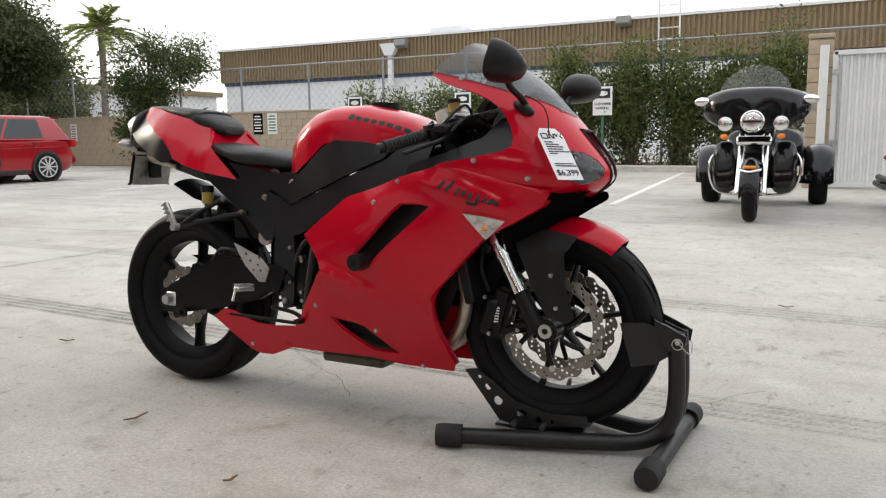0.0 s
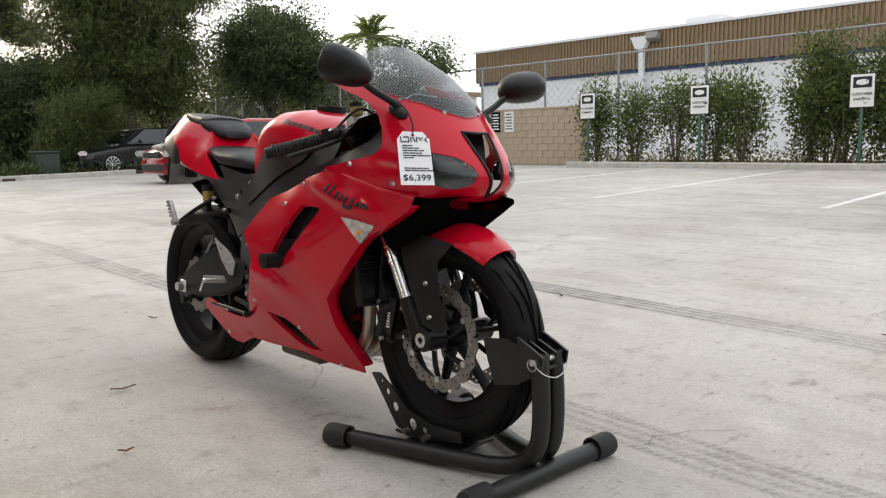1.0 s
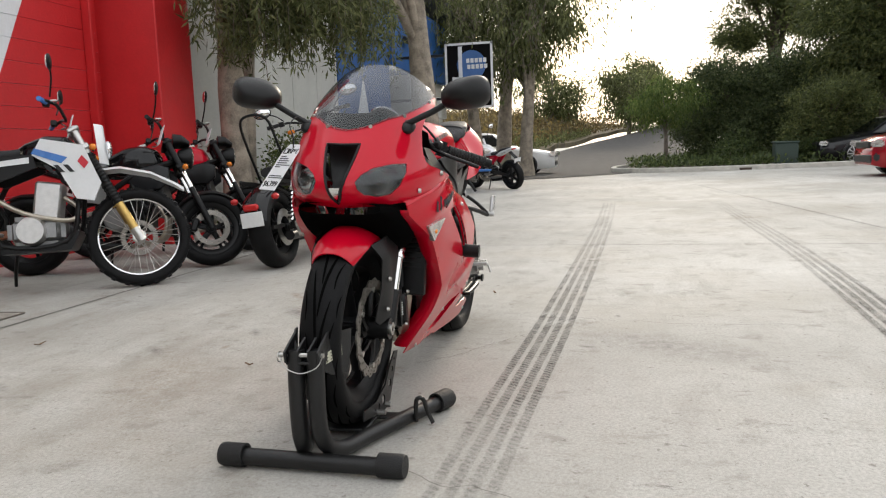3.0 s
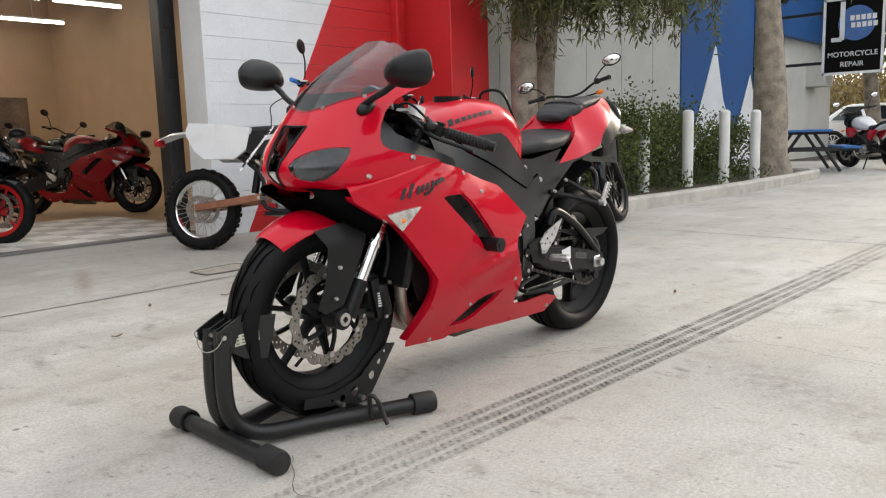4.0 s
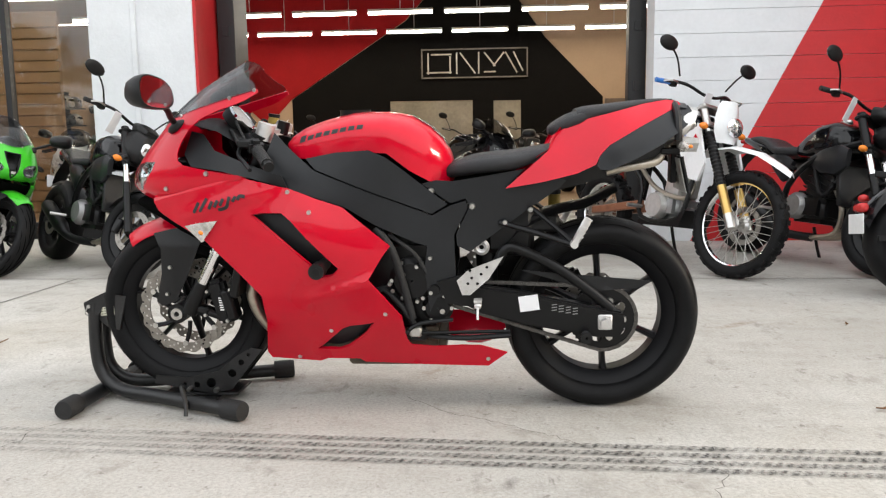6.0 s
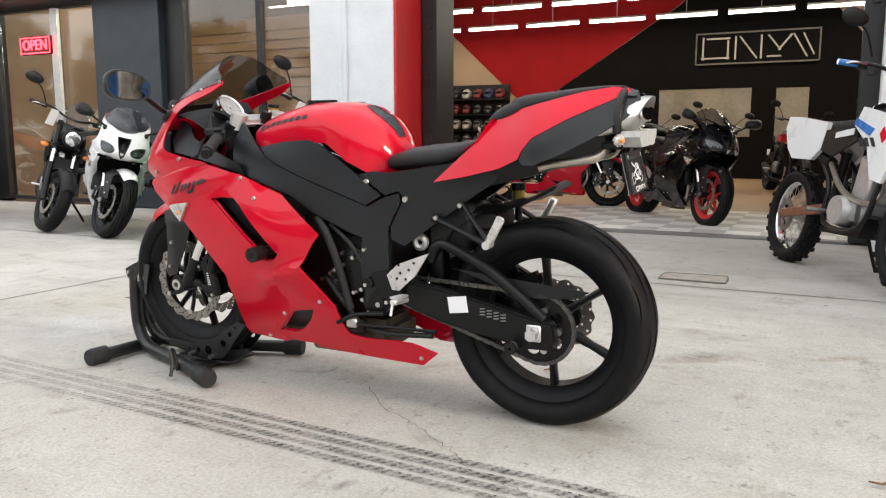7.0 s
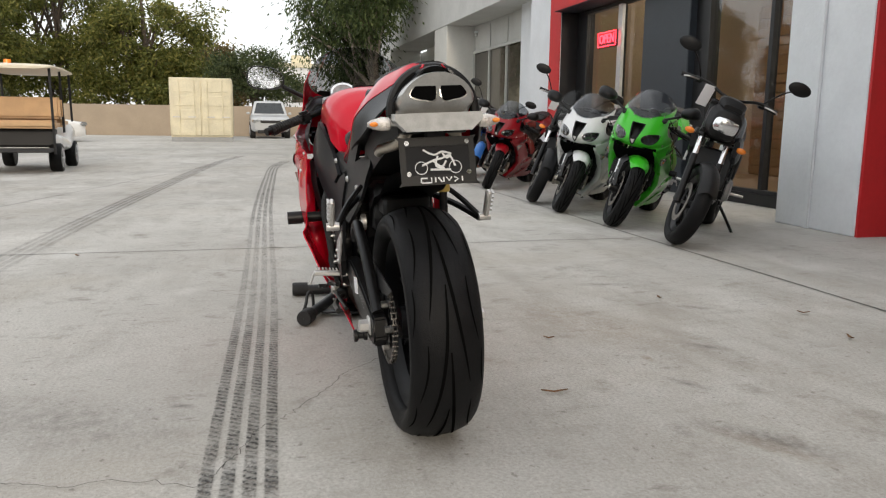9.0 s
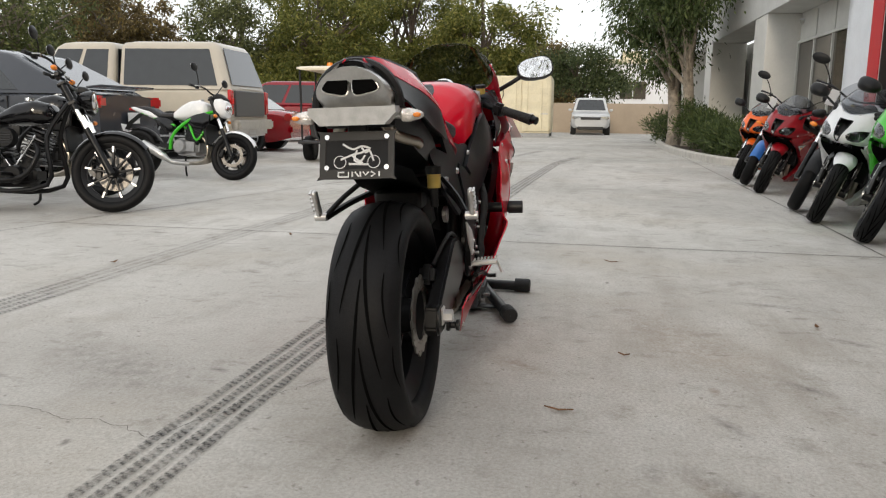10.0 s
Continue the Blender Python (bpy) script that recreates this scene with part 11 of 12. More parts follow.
    hl = part("headlamp", lathe(bmesh.new(), [(0.0, -0.08), (0.08, -0.06), (0.105, 0.0), (0.11, 0.03), (0.098, 0.04), (0.0, 0.03)], Vector((0.10, 0, 0.99)), 32, "x", False), CHROME, o)
    part("headlamp_lens", ball(bmesh.new(), (0.135, 0, 0.99), (0.025, 0.185, 0.185), 3), LAMP, hl)
    part("lamp_divider", box(bmesh.new(), (0.148, 0, 0.99), (0.01, 0.17, 0.02), None, 0.003), BLACK, hl)
    part("windscreen", loft(bmesh.new(), [[(x - 0.05 * u * u, w * u, z - 0.05 * u * u) for u in np.linspace(-1, 1, 15)] for x, w, z in ((-0.02, 0.34, 1.27), (-0.07, 0.33, 1.37), (-0.12, 0.28, 1.47), (-0.16, 0.18, 1.55))], False, False), mat("thin_clear_screen", (0.35, 0.36, 0.36), 0.06, var=0, alpha=0.22), o, "thin clear windscreen")
    part("fairing_vent", box(bmesh.new(), (0.03, 0, 1.265), (0.03, 0.24, 0.018), None, 0.004), GROOVE, fa)
    part("fuel_tank", pad([-0.5, -0.6, -0.8, -1.0, -1.1], [0.95, 1.02, 1.03, 0.95, 0.85], [0.76, 0.74, 0.72, 0.72, 0.74], [0.10, 0.17, 0.18, 0.12, 0.06]), BLACKB, o, "", 60)
    part("seat", pad([-1.0, -1.1, -1.3, -1.45, -1.7, -1.9], [0.86, 0.82, 0.80, 0.88, 0.92, 0.9], [0.7, 0.66, 0.65, 0.68, 0.7, 0.72], [0.12, 0.18, 0.21, 0.2, 0.2, 0.15]), SEATM, o, "", 60)
    part("engine", box(bmesh.new(), (-0.75, 0, 0.45), (0.6, 0.34, 0.45), None, 0.08, 2), BLKMETAL, o)
    part("frame_keel", box(bmesh.new(), (-1.2, 0, 0.30), (1.9, 0.22, 0.12), None, 0.03), BLKMETAL, o)
    part("rear_axle", cyl(bmesh.new(), (-2.28, -0.6, R), (-2.28, 0.6, R), 0.05, None, 14), BLKMETAL, o)
    part("trunk", pad([-1.75, -1.85, -2.3, -2.75, -2.85], [0.85, 0.95, 0.98, 0.95, 0.88], [0.45, 0.40, 0.42, 0.45, 0.5], [0.34, 0.44, 0.46, 0.44, 0.36]), BLACKB, o, "", 60)
    part("top_case", pad([-1.9, -1.96, -2.4, -2.46], [1.28, 1.33, 1.33, 1.25], [0.96, 0.95, 0.95, 0.98], [0.22, 0.27, 0.27, 0.22]), BLACKB, o, "", 60)
    part("exhaust", cyl(bmesh.new(), (-0.9, -0.25, 0.24), (-2.0, -0.27, 0.26), 0.05, None, 16), CHROME, o)
    part("footboard", box(bmesh.new(), (-0.72, -0.36, 0.28), (0.4, 0.14, 0.025), None, 0.008), BLKMETAL, o)
    part("fork_cover", box(bmesh.new(), (-0.22, 0, 0.80), (0.08, 0.34, 0.10), Matrix.Rotation(-rk, 4, "Y"), 0.02), CHROME, o)
    return o


ROW = (-0.766, 0.643)
naked("black naked motorcycle with clear lamp parked before the shop pillar", BLACKB, SATIN, BLKMETAL, BLKMETAL, BLACK, BLACKB, 22, stood((2.17, -2.53), ROW, 14), "hex", group="bikes before the shop")
sport(GREENB, "bright green and black sports motorcycle before the shop", (3.22, -2.53), ROW, 14, steer=22, group="bikes before the shop")
sport(WHITEB, "white and black sports motorcycle before the shop", (4.26, -2.49), ROW, 14, steer=22, group="bikes before the shop")
naked("black naked motorcycle with dark flyscreen before the shop", BLACKB, BLACK, BLKMETAL, BLKMETAL, BLACK, BLACKB, 22, stood((5.10, -2.56), ROW, 14), "round", TINT, group="bikes before the shop")
sport(DKREDB, "deep red and black sports motorcycle before the shop", (6.98, -2.62), ROW, 14, steer=22, group="bikes before the shop")
naked("blue and black naked motorcycle before the shop", BLUEB, BLUEB, BLKMETAL, BLKMETAL, BLUEB, BLACKB, 22, stood((8.02, -2.68), ROW, 14), "hex", group="bikes before the shop")
sport(ORANGEB, "orange and black sports motorcycle at the row's end", (9.25, -2.80), ROW, 14, steer=22, group="bikes before the shop")
dual_sport(stood((-1.86, -2.45), (-0.465, 0.885), 8), "white dual-sport motorcycle with laced wheels and gold forks")
naked("black naked motorcycle beside the white dual-sport", BLACKB, SATIN, BLKMETAL, BLKMETAL, BLACK, BLACKB, 18, stood((-2.78, -2.42), (-0.33, 0.94), 9), "round", group="bikes by the red wall")
naked("red and black naked motorcycle against the red wall", RED, BLACK, BLKMETAL, BLKMETAL, BLACK, BLACKB, 18, stood((-3.75, -2.55), (-0.33, 0.94), 9), "round", group="bikes by the red wall")
cruiser(stood((-4.36, -1.78), (-1.0, 0.0), 7), "black cruiser motorcycle with sissy bar and fat rear tyre", 0.335, True, 14, 9, True, 0.18)
naked("white and red naked motorcycle by the blue table", WHITEB, RED, BLKMETAL, BLKMETAL, BLACK, WHITEB, 8, stood((-14.75, -2.38), (-0.68, -0.73), 9), "round", group="bikes by the workshop")
naked("white naked motorcycle with lime green frame in the lot", WHITEB, BLACKB, GREENB, BLKMETAL, WHITEB, WHITEB, 8, stood((6.45, 3.82), (-0.12, -0.99), 9), "mask", group="bikes in the lot", tag=False)
cruiser(stood((3.18, 3.38), (0.12, -0.99), 8), "black cruiser motorcycle with bright-edged cast front wheel", 0.335, False, 12, 9, True, 0.15, ALU)
naked("black naked motorcycle behind the cruiser in the lot", BLACKB, BLACK, BLKMETAL, BLKMETAL, BLACK, BLACKB, 12, stood((4.3, 4.2), (0.05, -0.99), 9), "round", group="bikes in the lot", tag=False)
trike(Matrix.Translation((0.62, 6.17, gz(0, 6.17))) @ Matrix.Rotation(radians(-88.4), 4, "Z"), "large gloss black touring trike with batwing fairing")
cruiser(stood((2.15, 6.6), (0.1, -0.99), 8), "black cruiser motorcycle parked beside the trike", 0.32, False, 10)

# in the showroom
sport(RED, "red sports motorcycle in the showroom", (1.10, -7.5), (-0.98, -0.16), 8, group="showroom bikes")
sport(BLACKB, "black sports motorcycle with red wheels in the showroom", (-0.35, -5.72), (-0.62, 0.78), 8, REDRIM, group="showroom bikes")
naked("retro motorcycle with brown leather seat in the showroom", BLACKB, BLACK, BLKMETAL, BLKMETAL, BLACK, BLACKB, 8, stood((4.75, -6.55), (0.6, 0.8), 8), "round", group="showroom bikes", seatm=BROWNSEAT)
for i in range(6):
    x = -3.2 + 1.15 * i
    naked("dark motorcycle in the showroom's rear row", (BLACKB, DKREDB, BLACKB, WHITEB, BLACKB, DKREDB)[i], BLACK, BLKMETAL, BLKMETAL, BLACK, BLACKB, 10, stood((x, -10.6), (-0.3, 0.95), 8), "round" if i % 2 else "hex", group="showroom bikes", tag=False)
sport(WHITEB, "white sports motorcycle in the showroom", (4.9, -6.6), (-0.5, 0.85), 8, group="showroom bikes")
sport(DKREDB, "deep red sports motorcycle in the showroom", (-2.6, -7.6), (-0.6, 0.8), 8, group="showroom bikes")


# ---- parked vehicles ----
AUTOGLASS = mat("dark_car_glass", (0.02, 0.024, 0.027), 0.06, var=0.1, coat=0.4)
SILVERC, GREYC, REDC = paint("champagne_car_paint", (0.46, 0.42, 0.35), 0.35), paint("dark_grey_car_paint", (0.04, 0.045, 0.055), 0.25), paint("red_car_paint", (0.30, 0.003, 0.010), 0.22, 0.8)
MAROONC, WHITEC, BLKC, SILV2 = paint("maroon_car_paint", (0.20, 0.008, 0.015)), paint("white_car_paint", (0.76, 0.76, 0.75)), paint("black_car_paint", (0.010, 0.010, 0.012)), paint("silver_car_paint", (0.50, 0.51, 0.52), 0.35)
ALLOY = mat("silver_alloy", (0.66, 0.66, 0.67), 0.35, metal=0.6, var=0.06)
TRIMB = mat("black_trim", (0.016, 0.016, 0.017), 0.55, var=0.15)


def road_wheel(o, c, r, wid, side, spokes=10, material=None):
    w = part("wheel", cyl(bmesh.new(), Vector(c) - Vector((0, wid / 2, 0)), Vector(c) + Vector((0, wid / 2, 0)), r * 0.62, None, 28), TRIMB, o)
    part("tyre", lathe(bmesh.new(), [(r * 0.68, -wid / 2), (r * 0.92, -wid / 2), (r, -wid * 0.36), (r, wid * 0.36), (r * 0.92, wid / 2), (r * 0.68, wid / 2)], c, 36), RUBBER, w, "", 50)
    y = side * (wid / 2 + 0.004)
    part("rim", lathe(bmesh.new(), [(r * 0.62, y - side * 0.02), (r * 0.70, y - side * 0.02), (r * 0.70, y), (r * 0.63, y)], c, 32), material or ALLOY, w)
    for i in range(spokes):
        a = 2 * math.pi * i / spokes
        part("spoke", box(bmesh.new(), Vector(c) + Vector((r * 0.34 * math.cos(a), y, r * 0.34 * math.sin(a))), (r * 0.62, 0.02, r * 0.085), Matrix.Rotation(-a, 4, "Y"), 0.004), material or ALLOY, w)
    part("hub_cap", cyl(bmesh.new(), Vector(c) + Vector((0, y - 0.01, 0)), Vector(c) + Vector((0, y + side * 0.012, 0)), r * 0.12, None, 14), material or ALLOY, w)


def cabin(o, z0, z1, low, top, w0, w1, material, sides, name="cabin", rear_glass=True, front_glass=True, glass=None):
    """Upper body between the belt line and the roof: low and top are (front, rear)."""
    def rr(xf, xr, w, z, n=6):
        pts, q = [], 0.12
        for cx, cy, a0 in ((xf - q, w - q, 0), (xr + q, w - q, 90), (xr + q, -w + q, 180), (xf - q, -w + q, 270)):
            for k in range(n):
                a = radians(a0 + 90 * k / (n - 1))
                pts.append((cx + q * math.cos(a), cy + q * math.sin(a), z))
        return pts
    mid = [(low[i] * 0.12 + top[i] * 0.88) for i in (0, 1)]
    rings = [rr(*low, w0, z0), rr(*mid, w0 * 0.12 + w1 * 0.88, z0 * 0.12 + z1 * 0.88), rr(top[0] - 0.05, top[1] + 0.03, w1 - 0.015, z1 - 0.03), rr(top[0] - 0.18, top[1] + 0.14, w1 - 0.12, z1)]
    cab = part(name, loft(bmesh.new(), rings), material, o, "", 50)
    g = glass or AUTOGLASS
    for s in (1, -1):
        def skin(u, v):
            x = (low[0] + (low[1] - low[0]) * u) * (1 - v) + (top[0] + (top[1] - top[0]) * u) * v
            return (x, s * ((w0 + (w1 - w0) * v) + 0.008), z0 + (z1 - z0) * v)
        for a, b in sides:
            part("window", patch(bmesh.new(), skin, [(a, 0.08), (b, 0.08), (b, 0.84), (a, 0.84)], (), 0.25, 0.012), g, cab, "dark side window")
    for i, ok in ((0, front_glass), (1, rear_glass)):
        if ok:
            d = 0.012 if i == 0 else -0.012

            def face(u, v):
                return (low[i] * (1 - v) + top[i] * v + d, u * (w0 + (w1 - w0) * v), z0 + (z1 - z0) * v)
            part("windscreen" if i == 0 else "rear_window", patch(bmesh.new(), face, [(-0.86, 0.1), (0.86, 0.1), (0.82, 0.86), (-0.82, 0.86)], (), 0.3, 0.012), g, cab)
    return cab


def car(name, m, label, paintm, L, W, belt, H, axles, r, cab, prof, sides, cat="car", cabs=(), bumper=None, alloy=None, spokes=10, lamp_z=0.66, tail_z=0.85):
    """prof: (x, top height, half width share, bottom height) along the body from the nose to the tail."""
    o = thing(name, m, label, cat, "parked vehicles")
    w = W / 2
    rings = []
    xs = np.linspace(prof[0][0], prof[-1][0], 26)
    tab = np.array(prof)[::-1]
    for x in xs:
        zt, ws, zb = (float(np.interp(x, tab[:, 0], tab[:, k])) for k in (1, 2, 3))
        ww = w * ws
        zs = zb + (zt - zb) * 0.55
        rings.append([(x, y, z) for y, z in ((-ww * 0.86, zb), (-ww * 0.97, zb + 0.10), (-ww, zs), (-ww * 0.97, zt - 0.08), (-ww * 0.86, zt - 0.015), (-ww * 0.4, zt + 0.015), (ww * 0.4, zt + 0.015), (ww * 0.86, zt - 0.015), (ww * 0.97, zt - 0.08), (ww, zs), (ww * 0.97, zb + 0.10), (ww * 0.86, zb))])
    part("body", loft(bmesh.new(), rings), paintm, o, "", 40)
    for c in ((belt, H, *cab), *cabs):
        cabin(o, c[0] - 0.02, c[1], c[2], c[3], w * 0.93, w * 0.74, paintm, c[4] if len(c) > 4 else sides, "cabin", glass=None)
    for ax in axles:
        for s in (1, -1):
            ar = part("wheel_arch", cyl(bmesh.new(), (ax, s * (w - 0.25), r), (ax, s * (w + 0.006), r), r * 1.09, None, 32), TRIMB, o)
            road_wheel(o, (ax, s * (w - 0.10), r), r, 0.22, s, spokes, alloy)
    nx, tx = prof[0][0], prof[-1][0]
    nz_, tz_ = prof[0][1], prof[-1][1]
    for s in (1, -1):
        part("headlamp", box(bmesh.new(), (nx - 0.10, s * w * 0.70, lamp_z), (0.24, w * 0.42, 0.14), Matrix.Rotation(s * -0.35, 4, "Z"), 0.03, 2), LAMP, o, "clear headlamp")
        part("tail_lamp", box(bmesh.new(), (tx + 0.05, s * w * 0.80, tail_z), (0.16, w * 0.30, 0.16), Matrix.Rotation(s * 0.25, 4, "Z"), 0.03, 2), REDLENS, o, "red tail lamp")
        part("door_mirror", ball(bmesh.new(), (cab[0][0] - 0.45, s * (w + 0.08), belt + 0.06), (0.12, 0.20, 0.14), 2), paintm, o)
        for k in (0.36, 0.62):
            x = cab[0][0] + (cab[0][1] - cab[0][0]) * k
            part("door_handle", box(bmesh.new(), (x, s * (w + 0.004), belt - 0.12), (0.18, 0.03, 0.03), None, 0.008), paintm, o)
            part("door_gap", box(bmesh.new(), (x - 0.14, s * w * 0.985, (belt + 0.3) / 2), (0.012, 0.03, belt - 0.42)), TRIMB, o)
        part("sill", box(bmesh.new(), (sum(axles) / 2, s * w * 0.955, 0.24), (axles[0] - axles[1] - 2.4 * r, 0.05, 0.10), None, 0.015), TRIMB, o)
    part("grille", box(bmesh.new(), (nx - 0.005, 0, lamp_z - 0.03), (0.06, w * 1.0, 0.14), None, 0.02), TRIMB, o)
    part("lower_grille", box(bmesh.new(), (nx - 0.01, 0, 0.36), (0.06, w * 1.3, 0.16), None, 0.02), TRIMB, o)
    part("rear_bumper", box(bmesh.new(), (tx + 0.02, 0, 0.48), (0.14, W * 0.86, 0.20), None, 0.04, 2), bumper or paintm, o)
    part("plate", box(bmesh.new(), (tx - 0.055, 0, 0.72 if not bumper else 0.5), (0.012, 0.31, 0.155), None, 0.004), SILVERINK, o)
    return o


def parked(x, y, heading):
    return Matrix.Translation((x, y, gz(x, y))) @ Matrix.Rotation(math.atan2(heading[1], heading[0]), 4, "Z")


HATCH = [(2.13, 0.58, 0.70, 0.24), (2.08, 0.72, 0.80, 0.20), (1.92, 0.80, 0.90, 0.18), (1.6, 0.87, 0.97, 0.17), (1.0, 0.95, 1.0, 0.17), (0.0, 0.95, 1.0, 0.17), (-1.5, 0.98, 1.0, 0.18), (-1.9, 0.98, 0.95, 0.24), (-2.08, 0.94, 0.88, 0.30), (-2.12, 0.60, 0.84, 0.34)]
hc_ = car("hatchback_car", parked(-15.25, 8.05, (0.0, -1)), "glossy red hatchback car with silver wheels in the lot", REDC, 4.27, 1.80, 0.95, 1.47, (1.31, -1.32), 0.335, ((1.02, -2.07), (0.18, -1.70)), HATCH, [(0.13, 0.42), (0.445, 0.76)], spokes=10, lamp_z=0.68)
part("roof_spoiler", box(bmesh.new(), (-1.80, 0, 1.425), (0.26, 1.18, 0.035), Matrix.Rotation(radians(-7), 4, "Y"), 0.014, 2), REDC, hc_)
for s in (1, -1):
    part("side_crease", box(bmesh.new(), (-0.3, s * 0.897, 0.74), (3.1, 0.016, 0.02), Matrix.Rotation(radians(1.5), 4, "Y"), 0.006), REDC, hc_)
    part("bumper_intake", box(bmesh.new(), (2.02, s * 0.60, 0.40), (0.14, 0.26, 0.16), Matrix.Rotation(s * -0.35, 4, "Z"), 0.03, 2), TRIMB, hc_)
SEDAN = [(2.3, 0.62, 0.72, 0.22), (2.1, 0.72, 0.88, 0.18), (1.7, 0.80, 0.97, 0.17), (0.9, 0.92, 1.0, 0.17), (-1.2, 0.96, 1.0, 0.17), (-1.9, 0.96, 0.96, 0.2), (-2.3, 0.90, 0.86, 0.3)]
car("sedan_car", parked(-23.4, 9.0, (0.1, -0.99)), "black sedan car parked by the island", BLKC, 4.6, 1.82, 0.94, 1.44, (1.4, -1.35), 0.33, ((0.95, -1.75), (0.2, -1.1)), SEDAN, [(0.06, 0.46), (0.50, 0.90)])
car("sedan_car", parked(-23.6, -3.5, (0.0, 1)), "white sedan car by the road", WHITEC, 4.6, 1.80, 0.94, 1.42, (1.4, -1.35), 0.32, ((0.95, -1.75), (0.2, -1.1)), SEDAN, [(0.06, 0.46), (0.50, 0.90)])
PICK = [(2.75, 0.85, 0.80, 0.42), (2.6, 1.02, 0.94, 0.36), (2.2, 1.10, 1.0, 0.36), (1.2, 1.20, 1.0, 0.38), (0.6, 1.24, 1.0, 0.38), (-2.6, 1.26, 1.0, 0.44), (-2.72, 1.24, 0.98, 0.5)]
tr = car("pickup_truck", parked(11.03, 8.37, (-0.05, 1)), "champagne pickup truck with matching bed shell", SILVERC, 5.5, 1.95, 1.22, 2.05, (1.75, -1.65), 0.40, ((1.1, -0.55), (0.55, -0.5)), PICK, [(0.08, 0.50), (0.56, 0.92)], "pickup truck", [(1.24, 2.06, (-0.62, -2.72), (-0.62, -2.45), [(0.06, 0.90)])], ALU, None, 6, 0.86, 1.02)
part("tailgate", box(bmesh.new(), (-2.735, 0, 0.98), (0.05, 1.45, 0.46), None, 0.015), mat("dark_tailgate", (0.07, 0.07, 0.07), 0.4, var=0.1), tr, "dark grey tailgate")
part("tow_bumper", box(bmesh.new(), (-2.80, 0, 0.60), (0.16, 1.75, 0.18), None, 0.03, 2), STEEL, tr, "steel step bumper")
for s in (1, -1):
    part("tall_tail_lamp", box(bmesh.new(), (-2.72, s * 0.88, 1.0), (0.06, 0.16, 0.44), None, 0.02), REDLENS, tr, "tall red tail lamp")
car("pickup_truck", parked(40.4, -0.95, (-1, 0.0)), "silver pickup truck parked nose out beside the container", SILV2, 5.5, 1.98, 1.22, 1.92, (1.75, -1.65), 0.40, ((1.1, -0.9), (0.5, -0.75)), PICK, [(0.08, 0.48), (0.54, 0.92)], "pickup truck", (), ALU, None, 6, 0.88, 1.0)
CROSS = [(2.2, 0.80, 0.76, 0.26), (2.0, 0.92, 0.92, 0.22), (1.6, 1.0, 1.0, 0.22), (0.9, 1.08, 1.0, 0.22), (-1.6, 1.12, 1.0, 0.24), (-2.05, 1.12, 0.96, 0.3), (-2.2, 1.05, 0.88, 0.36)]
co = car("fastback_car", parked(7.41, 8.15, (-0.05, 1)), "dark grey fastback car parked in the lot", GREYC, 4.6, 1.84, 1.06, 1.62, (1.4, -1.35), 0.34, ((0.95, -2.1), (0.25, -0.95)), [(a, b * 1.13, c, d) for a, b, c, d in SEDAN], [(0.05, 0.38), (0.41, 0.72)], lamp_z=0.78, tail_z=0.94)
part("spoiler", box(bmesh.new(), (-2.2, 0, 1.14), (0.22, 1.45, 0.03), Matrix.Rotation(radians(6), 4, "Y"), 0.01), GREYC, co)
car("sport_utility_car", parked(20.05, 8.45, (-0.05, 1)), "dark red sport utility car parked in the lot", MAROONC, 4.7, 1.90, 1.10, 1.76, (1.42, -1.40), 0.37, ((1.0, -2.15), (0.35, -1.8)), [(a * 1.06, b, c, d) for a, b, c, d in CROSS], [(0.05, 0.38), (0.41, 0.70), (0.74, 0.92)], lamp_z=0.84, tail_z=1.0)
car("coupe_car", parked(14.2, 7.95, (-0.05, 1)), "low bright red car parked beside the pickup", REDC, 4.3, 1.76, 0.88, 1.28, (1.3, -1.25), 0.31, ((0.7, -1.6), (0.0, -1.0)), [(a * 0.93, b * 0.92, c, d) for a, b, c, d in SEDAN], [(0.08, 0.6), (0.64, 0.88)], lamp_z=0.6, tail_z=0.74)
car("sedan_car", parked(29.6, 8.6, (0.2, -0.98)), "white sedan car parked near the container", WHITEC, 4.6, 1.80, 0.94, 1.42, (1.4, -1.35), 0.32, ((0.95, -1.75), (0.2, -1.1)), SEDAN, [(0.06, 0.46), (0.50, 0.90)])

# golf cart, its rear seat facing back
CREAMR, TANSEAT = mat("cream_roof_plastic", (0.70, 0.62, 0.48), 0.5, var=0.06), mat("tan_seat_vinyl", (0.56, 0.36, 0.19), 0.5, var=0.08, bump=0.1)
o = thing("golf_cart", parked(11.85, 3.95, (0.99, 0.06)), "white golf cart with tan seats and cream roof", "golf cart", "parked vehicles")
part("body", pad([1.15, 1.0, 0.6, 0.3, -0.2, -0.75, -0.85], [0.62, 0.82, 0.86, 0.50, 0.62, 0.66, 0.60], [0.32, 0.28, 0.28, 0.28, 0.3, 0.32, 0.36], [0.45, 0.56, 0.58, 0.58, 0.58, 0.56, 0.5]), WHITEC, o, "", 50)
part("roof", pad([0.95, 0.85, -0.3, -1.35, -1.45], [1.64, 1.68, 1.70, 1.68, 1.64], [1.60, 1.60, 1.61, 1.60, 1.60], [0.5, 0.6, 0.62, 0.6, 0.5]), CREAMR, o, "cream moulded roof", 50)
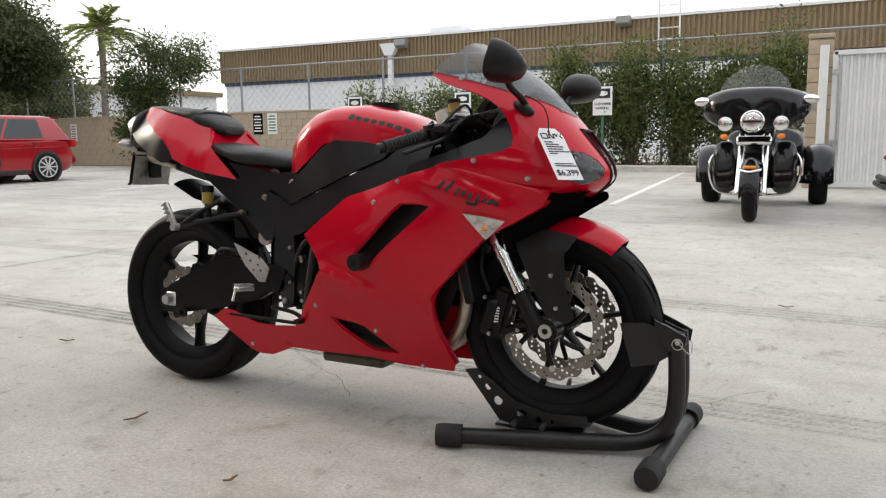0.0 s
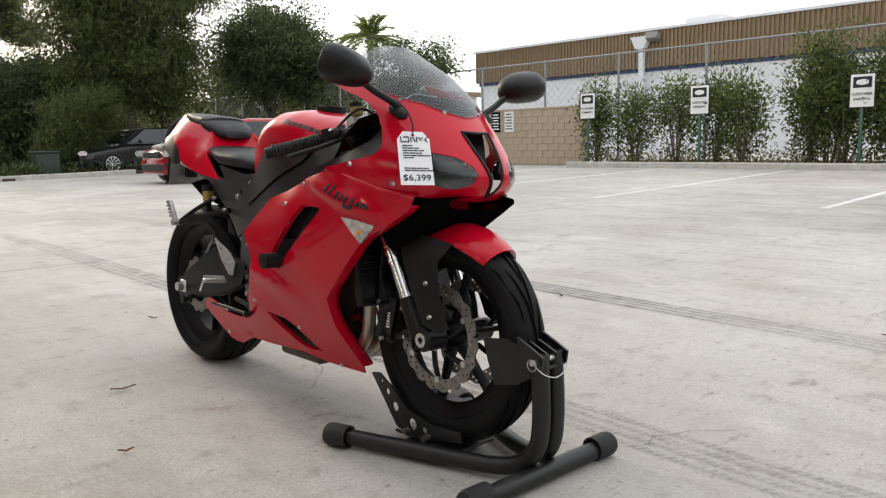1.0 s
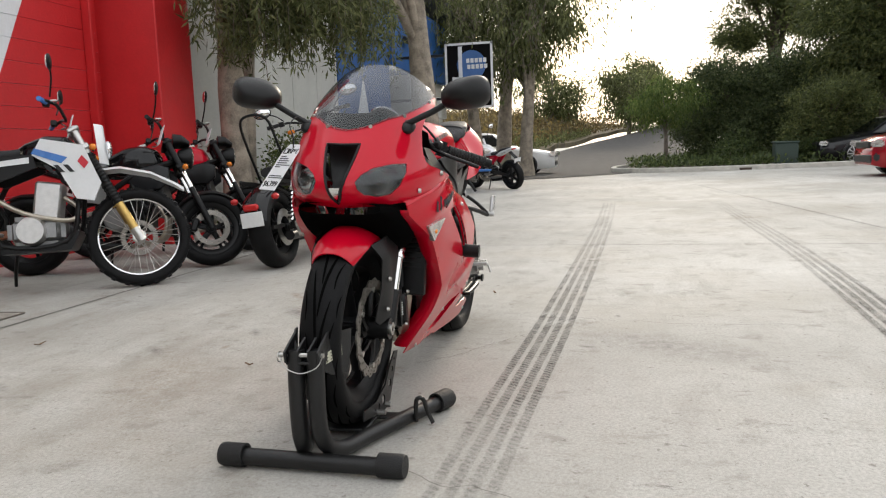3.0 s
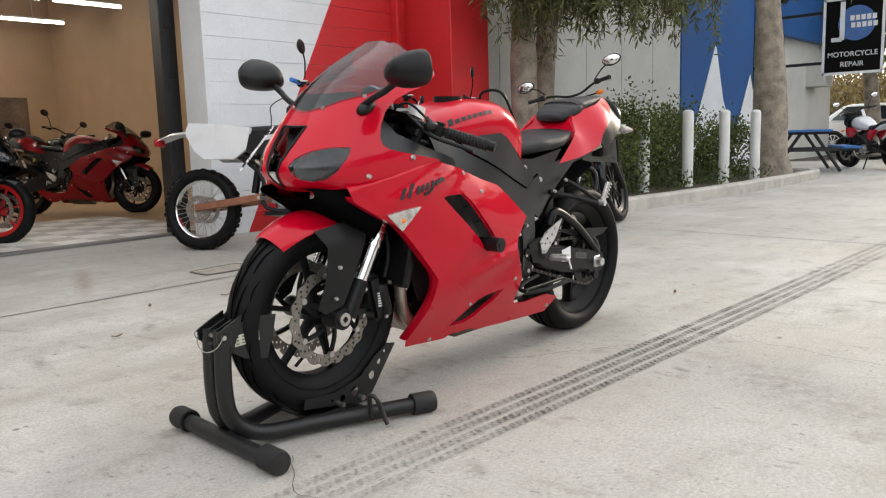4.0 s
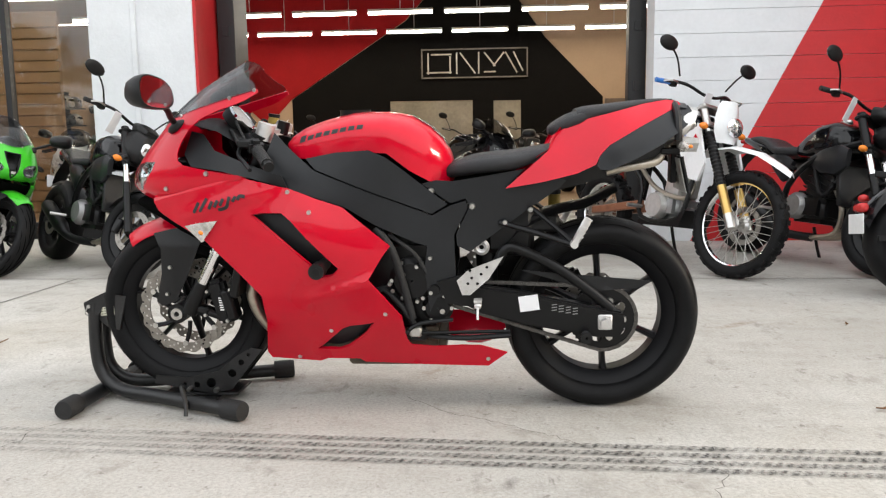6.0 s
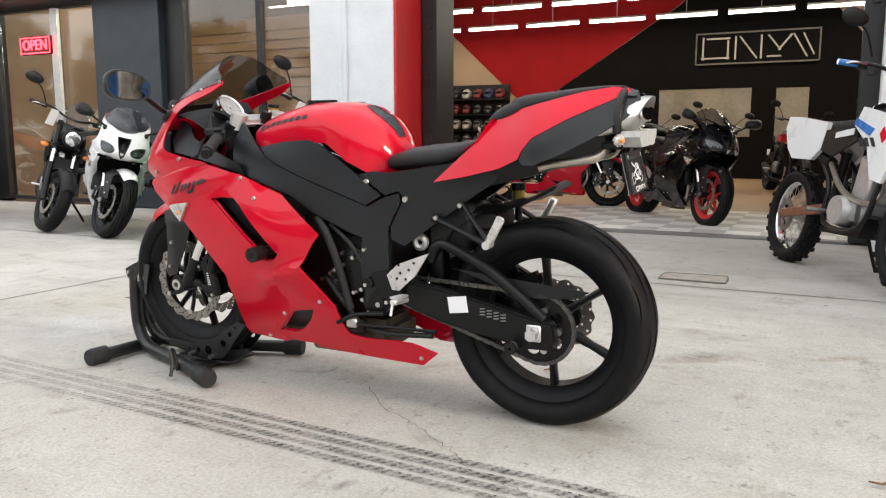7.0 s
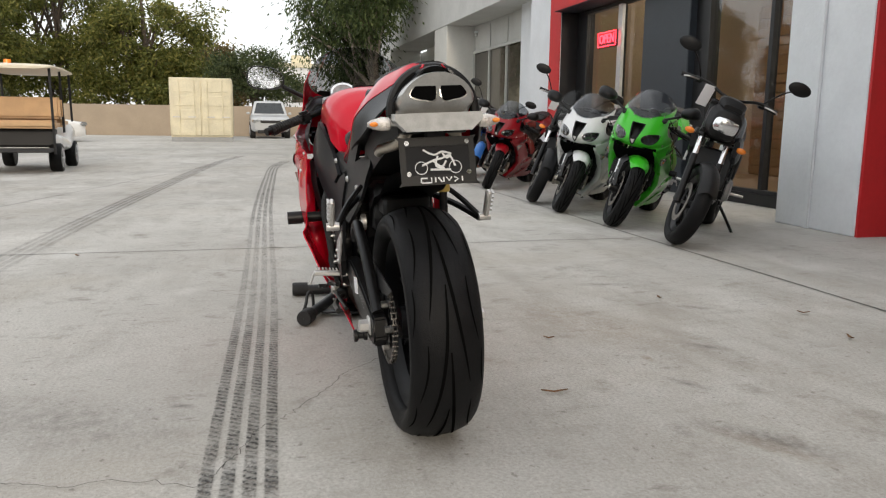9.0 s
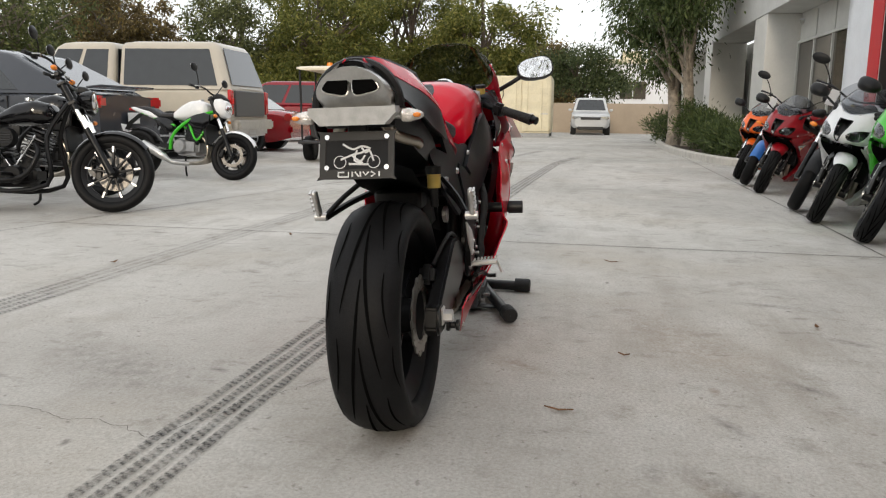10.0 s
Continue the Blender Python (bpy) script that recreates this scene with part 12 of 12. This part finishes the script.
for s in (1, -1):
    for a, b in (((0.85, 0.8), (0.75, 1.62)), ((-1.2, 0.3), (-1.3, 1.62)), ((-0.15, 0.62), (-0.30, 1.62))):
        part("roof_post", cyl(bmesh.new(), (a[0], s * 0.54, a[1]), (b[0], s * 0.54, b[1]), 0.02, None, 8), TRIMB, o)
    for x in (0.82, -0.82):
        road_wheel(o, (x, s * 0.50, 0.23), 0.23, 0.18, s, 6)
    part("tail_lamp", box(bmesh.new(), (-0.87, s * 0.46, 0.52), (0.04, 0.09, 0.12), None, 0.015), REDLENS, o)
for c, d, nm in (((0.05, 0, 0.78), (0.5, 1.1, 0.14), "seat"), ((-0.25, 0, 1.02), (0.12, 1.1, 0.36), "backrest"), ((-0.85, 0, 0.76), (0.5, 1.1, 0.13), "rear_seat"), ((-0.48, 0, 1.02), (0.12, 1.1, 0.34), "rear_backrest")):
    part(nm, box(bmesh.new(), c, d, None, 0.04, 2), TANSEAT, o, "tan vinyl " + nm.replace("_", " "))
part("footplate", box(bmesh.new(), (-1.25, 0, 0.36), (0.6, 1.05, 0.05), None, 0.015), TRIMB, o)
part("seat_box", box(bmesh.new(), (-0.75, 0, 0.55), (0.3, 1.0, 0.3), None, 0.03), TRIMB, o)
part("steering_wheel", tube(bmesh.new(), [(0.42 + 0.05 * math.sin(a), 0.28 + 0.17 * math.cos(a), 1.02 + 0.16 * math.sin(a)) for a in np.linspace(0, 2 * math.pi, 20, endpoint=False)], 0.014, 8, closed=True), TRIMB, o)
part("steering_column", cyl(bmesh.new(), (0.42, 0.28, 1.02), (0.75, 0.28, 0.7), 0.02, None, 8), TRIMB, o)
part("beacon", cyl(bmesh.new(), (-0.9, 0.1, 1.67), (-0.9, 0.1, 1.76), 0.06, 0.05, 14), AMBER, o, "amber beacon on the roof")

# green utility box on the island, blue picnic table by the workshop
UTIL = mat("green_utility_paint", (0.025, 0.045, 0.035), 0.5, var=0.12, scale=3)
o = thing("utility_box", pose(-22.3, 5.75, gz(-22, 5.75) + 0.1), "dark green steel utility box on the island", "utility box")
part("cabinet_body", box(bmesh.new(), (0, 0, 0.33), (0.5, 0.65, 0.62), None, 0.03), UTIL, o)
part("lid", box(bmesh.new(), (0, 0, 0.66), (0.56, 0.71, 0.06), None, 0.02), UTIL, o)
part("plinth", box(bmesh.new(), (0, 0, -0.04), (0.7, 0.85, 0.12)), KERB, o)
BLUET = mat("blue_table_paint", (0.03, 0.14, 0.40), 0.45, var=0.12, scale=4)
o = thing("picnic_table", pose(-13.0, -2.75, 0, 0, 0, 25), "blue picnic table with attached benches by the workshop", "picnic table")
for i in range(5):
    part("table_plank", box(bmesh.new(), (0, -0.30 + 0.15 * i, 0.75), (1.5, 0.14, 0.04), None, 0.006), BLUET, o)
for s in (1, -1):
    for k in (0.62, 0.77):
        part("bench_plank", box(bmesh.new(), (0, s * k, 0.45), (1.5, 0.14, 0.04), None, 0.006), BLUET, o)
    for x in (-0.55, 0.55):
        part("leg", tube(bmesh.new(), [(x, s * 0.1, 0.72), (x, s * 0.55, 0.03)], 0.03, 8), TRIMB, o)
for x in (-0.55, 0.55):
    part("cross_brace", box(bmesh.new(), (x, 0, 0.41), (0.05, 1.66, 0.05)), TRIMB, o)
    part("top_brace", box(bmesh.new(), (x, 0, 0.71), (0.05, 0.7, 0.05)), TRIMB, o)


# ---- single blocks of the north wall ----
bm = box(bmesh.new(), (0, 0, 0), (0.388, 0.03, 0.193), None, 0.006)
bme = bpy.data.meshes.new("block")
bm.to_mesh(bme)
bm.free()
bme.materials.append(BLOCK)
for j in range(8):
    for i in range(36):
        q = new("block", bme)
        q.parent = wn_ob
        q.location = (-25.3 + 0.4 * i + (0.2 if j % 2 else 0), 16.522, nz0 + 0.02 + 0.2 * j + 0.1)
bm = bmesh.new()
for j in range(8):
    for i in range(21):
        box(bm, (-33.8 + 0.4 * i + (0.2 if j % 2 else 0), 16.522, nz0 + 0.12 + 0.2 * j), (0.388, 0.03, 0.193))
q = part("far_blocks", bm, BLOCK, wn_ob, "", 0)
q["kind"] = "stuff"
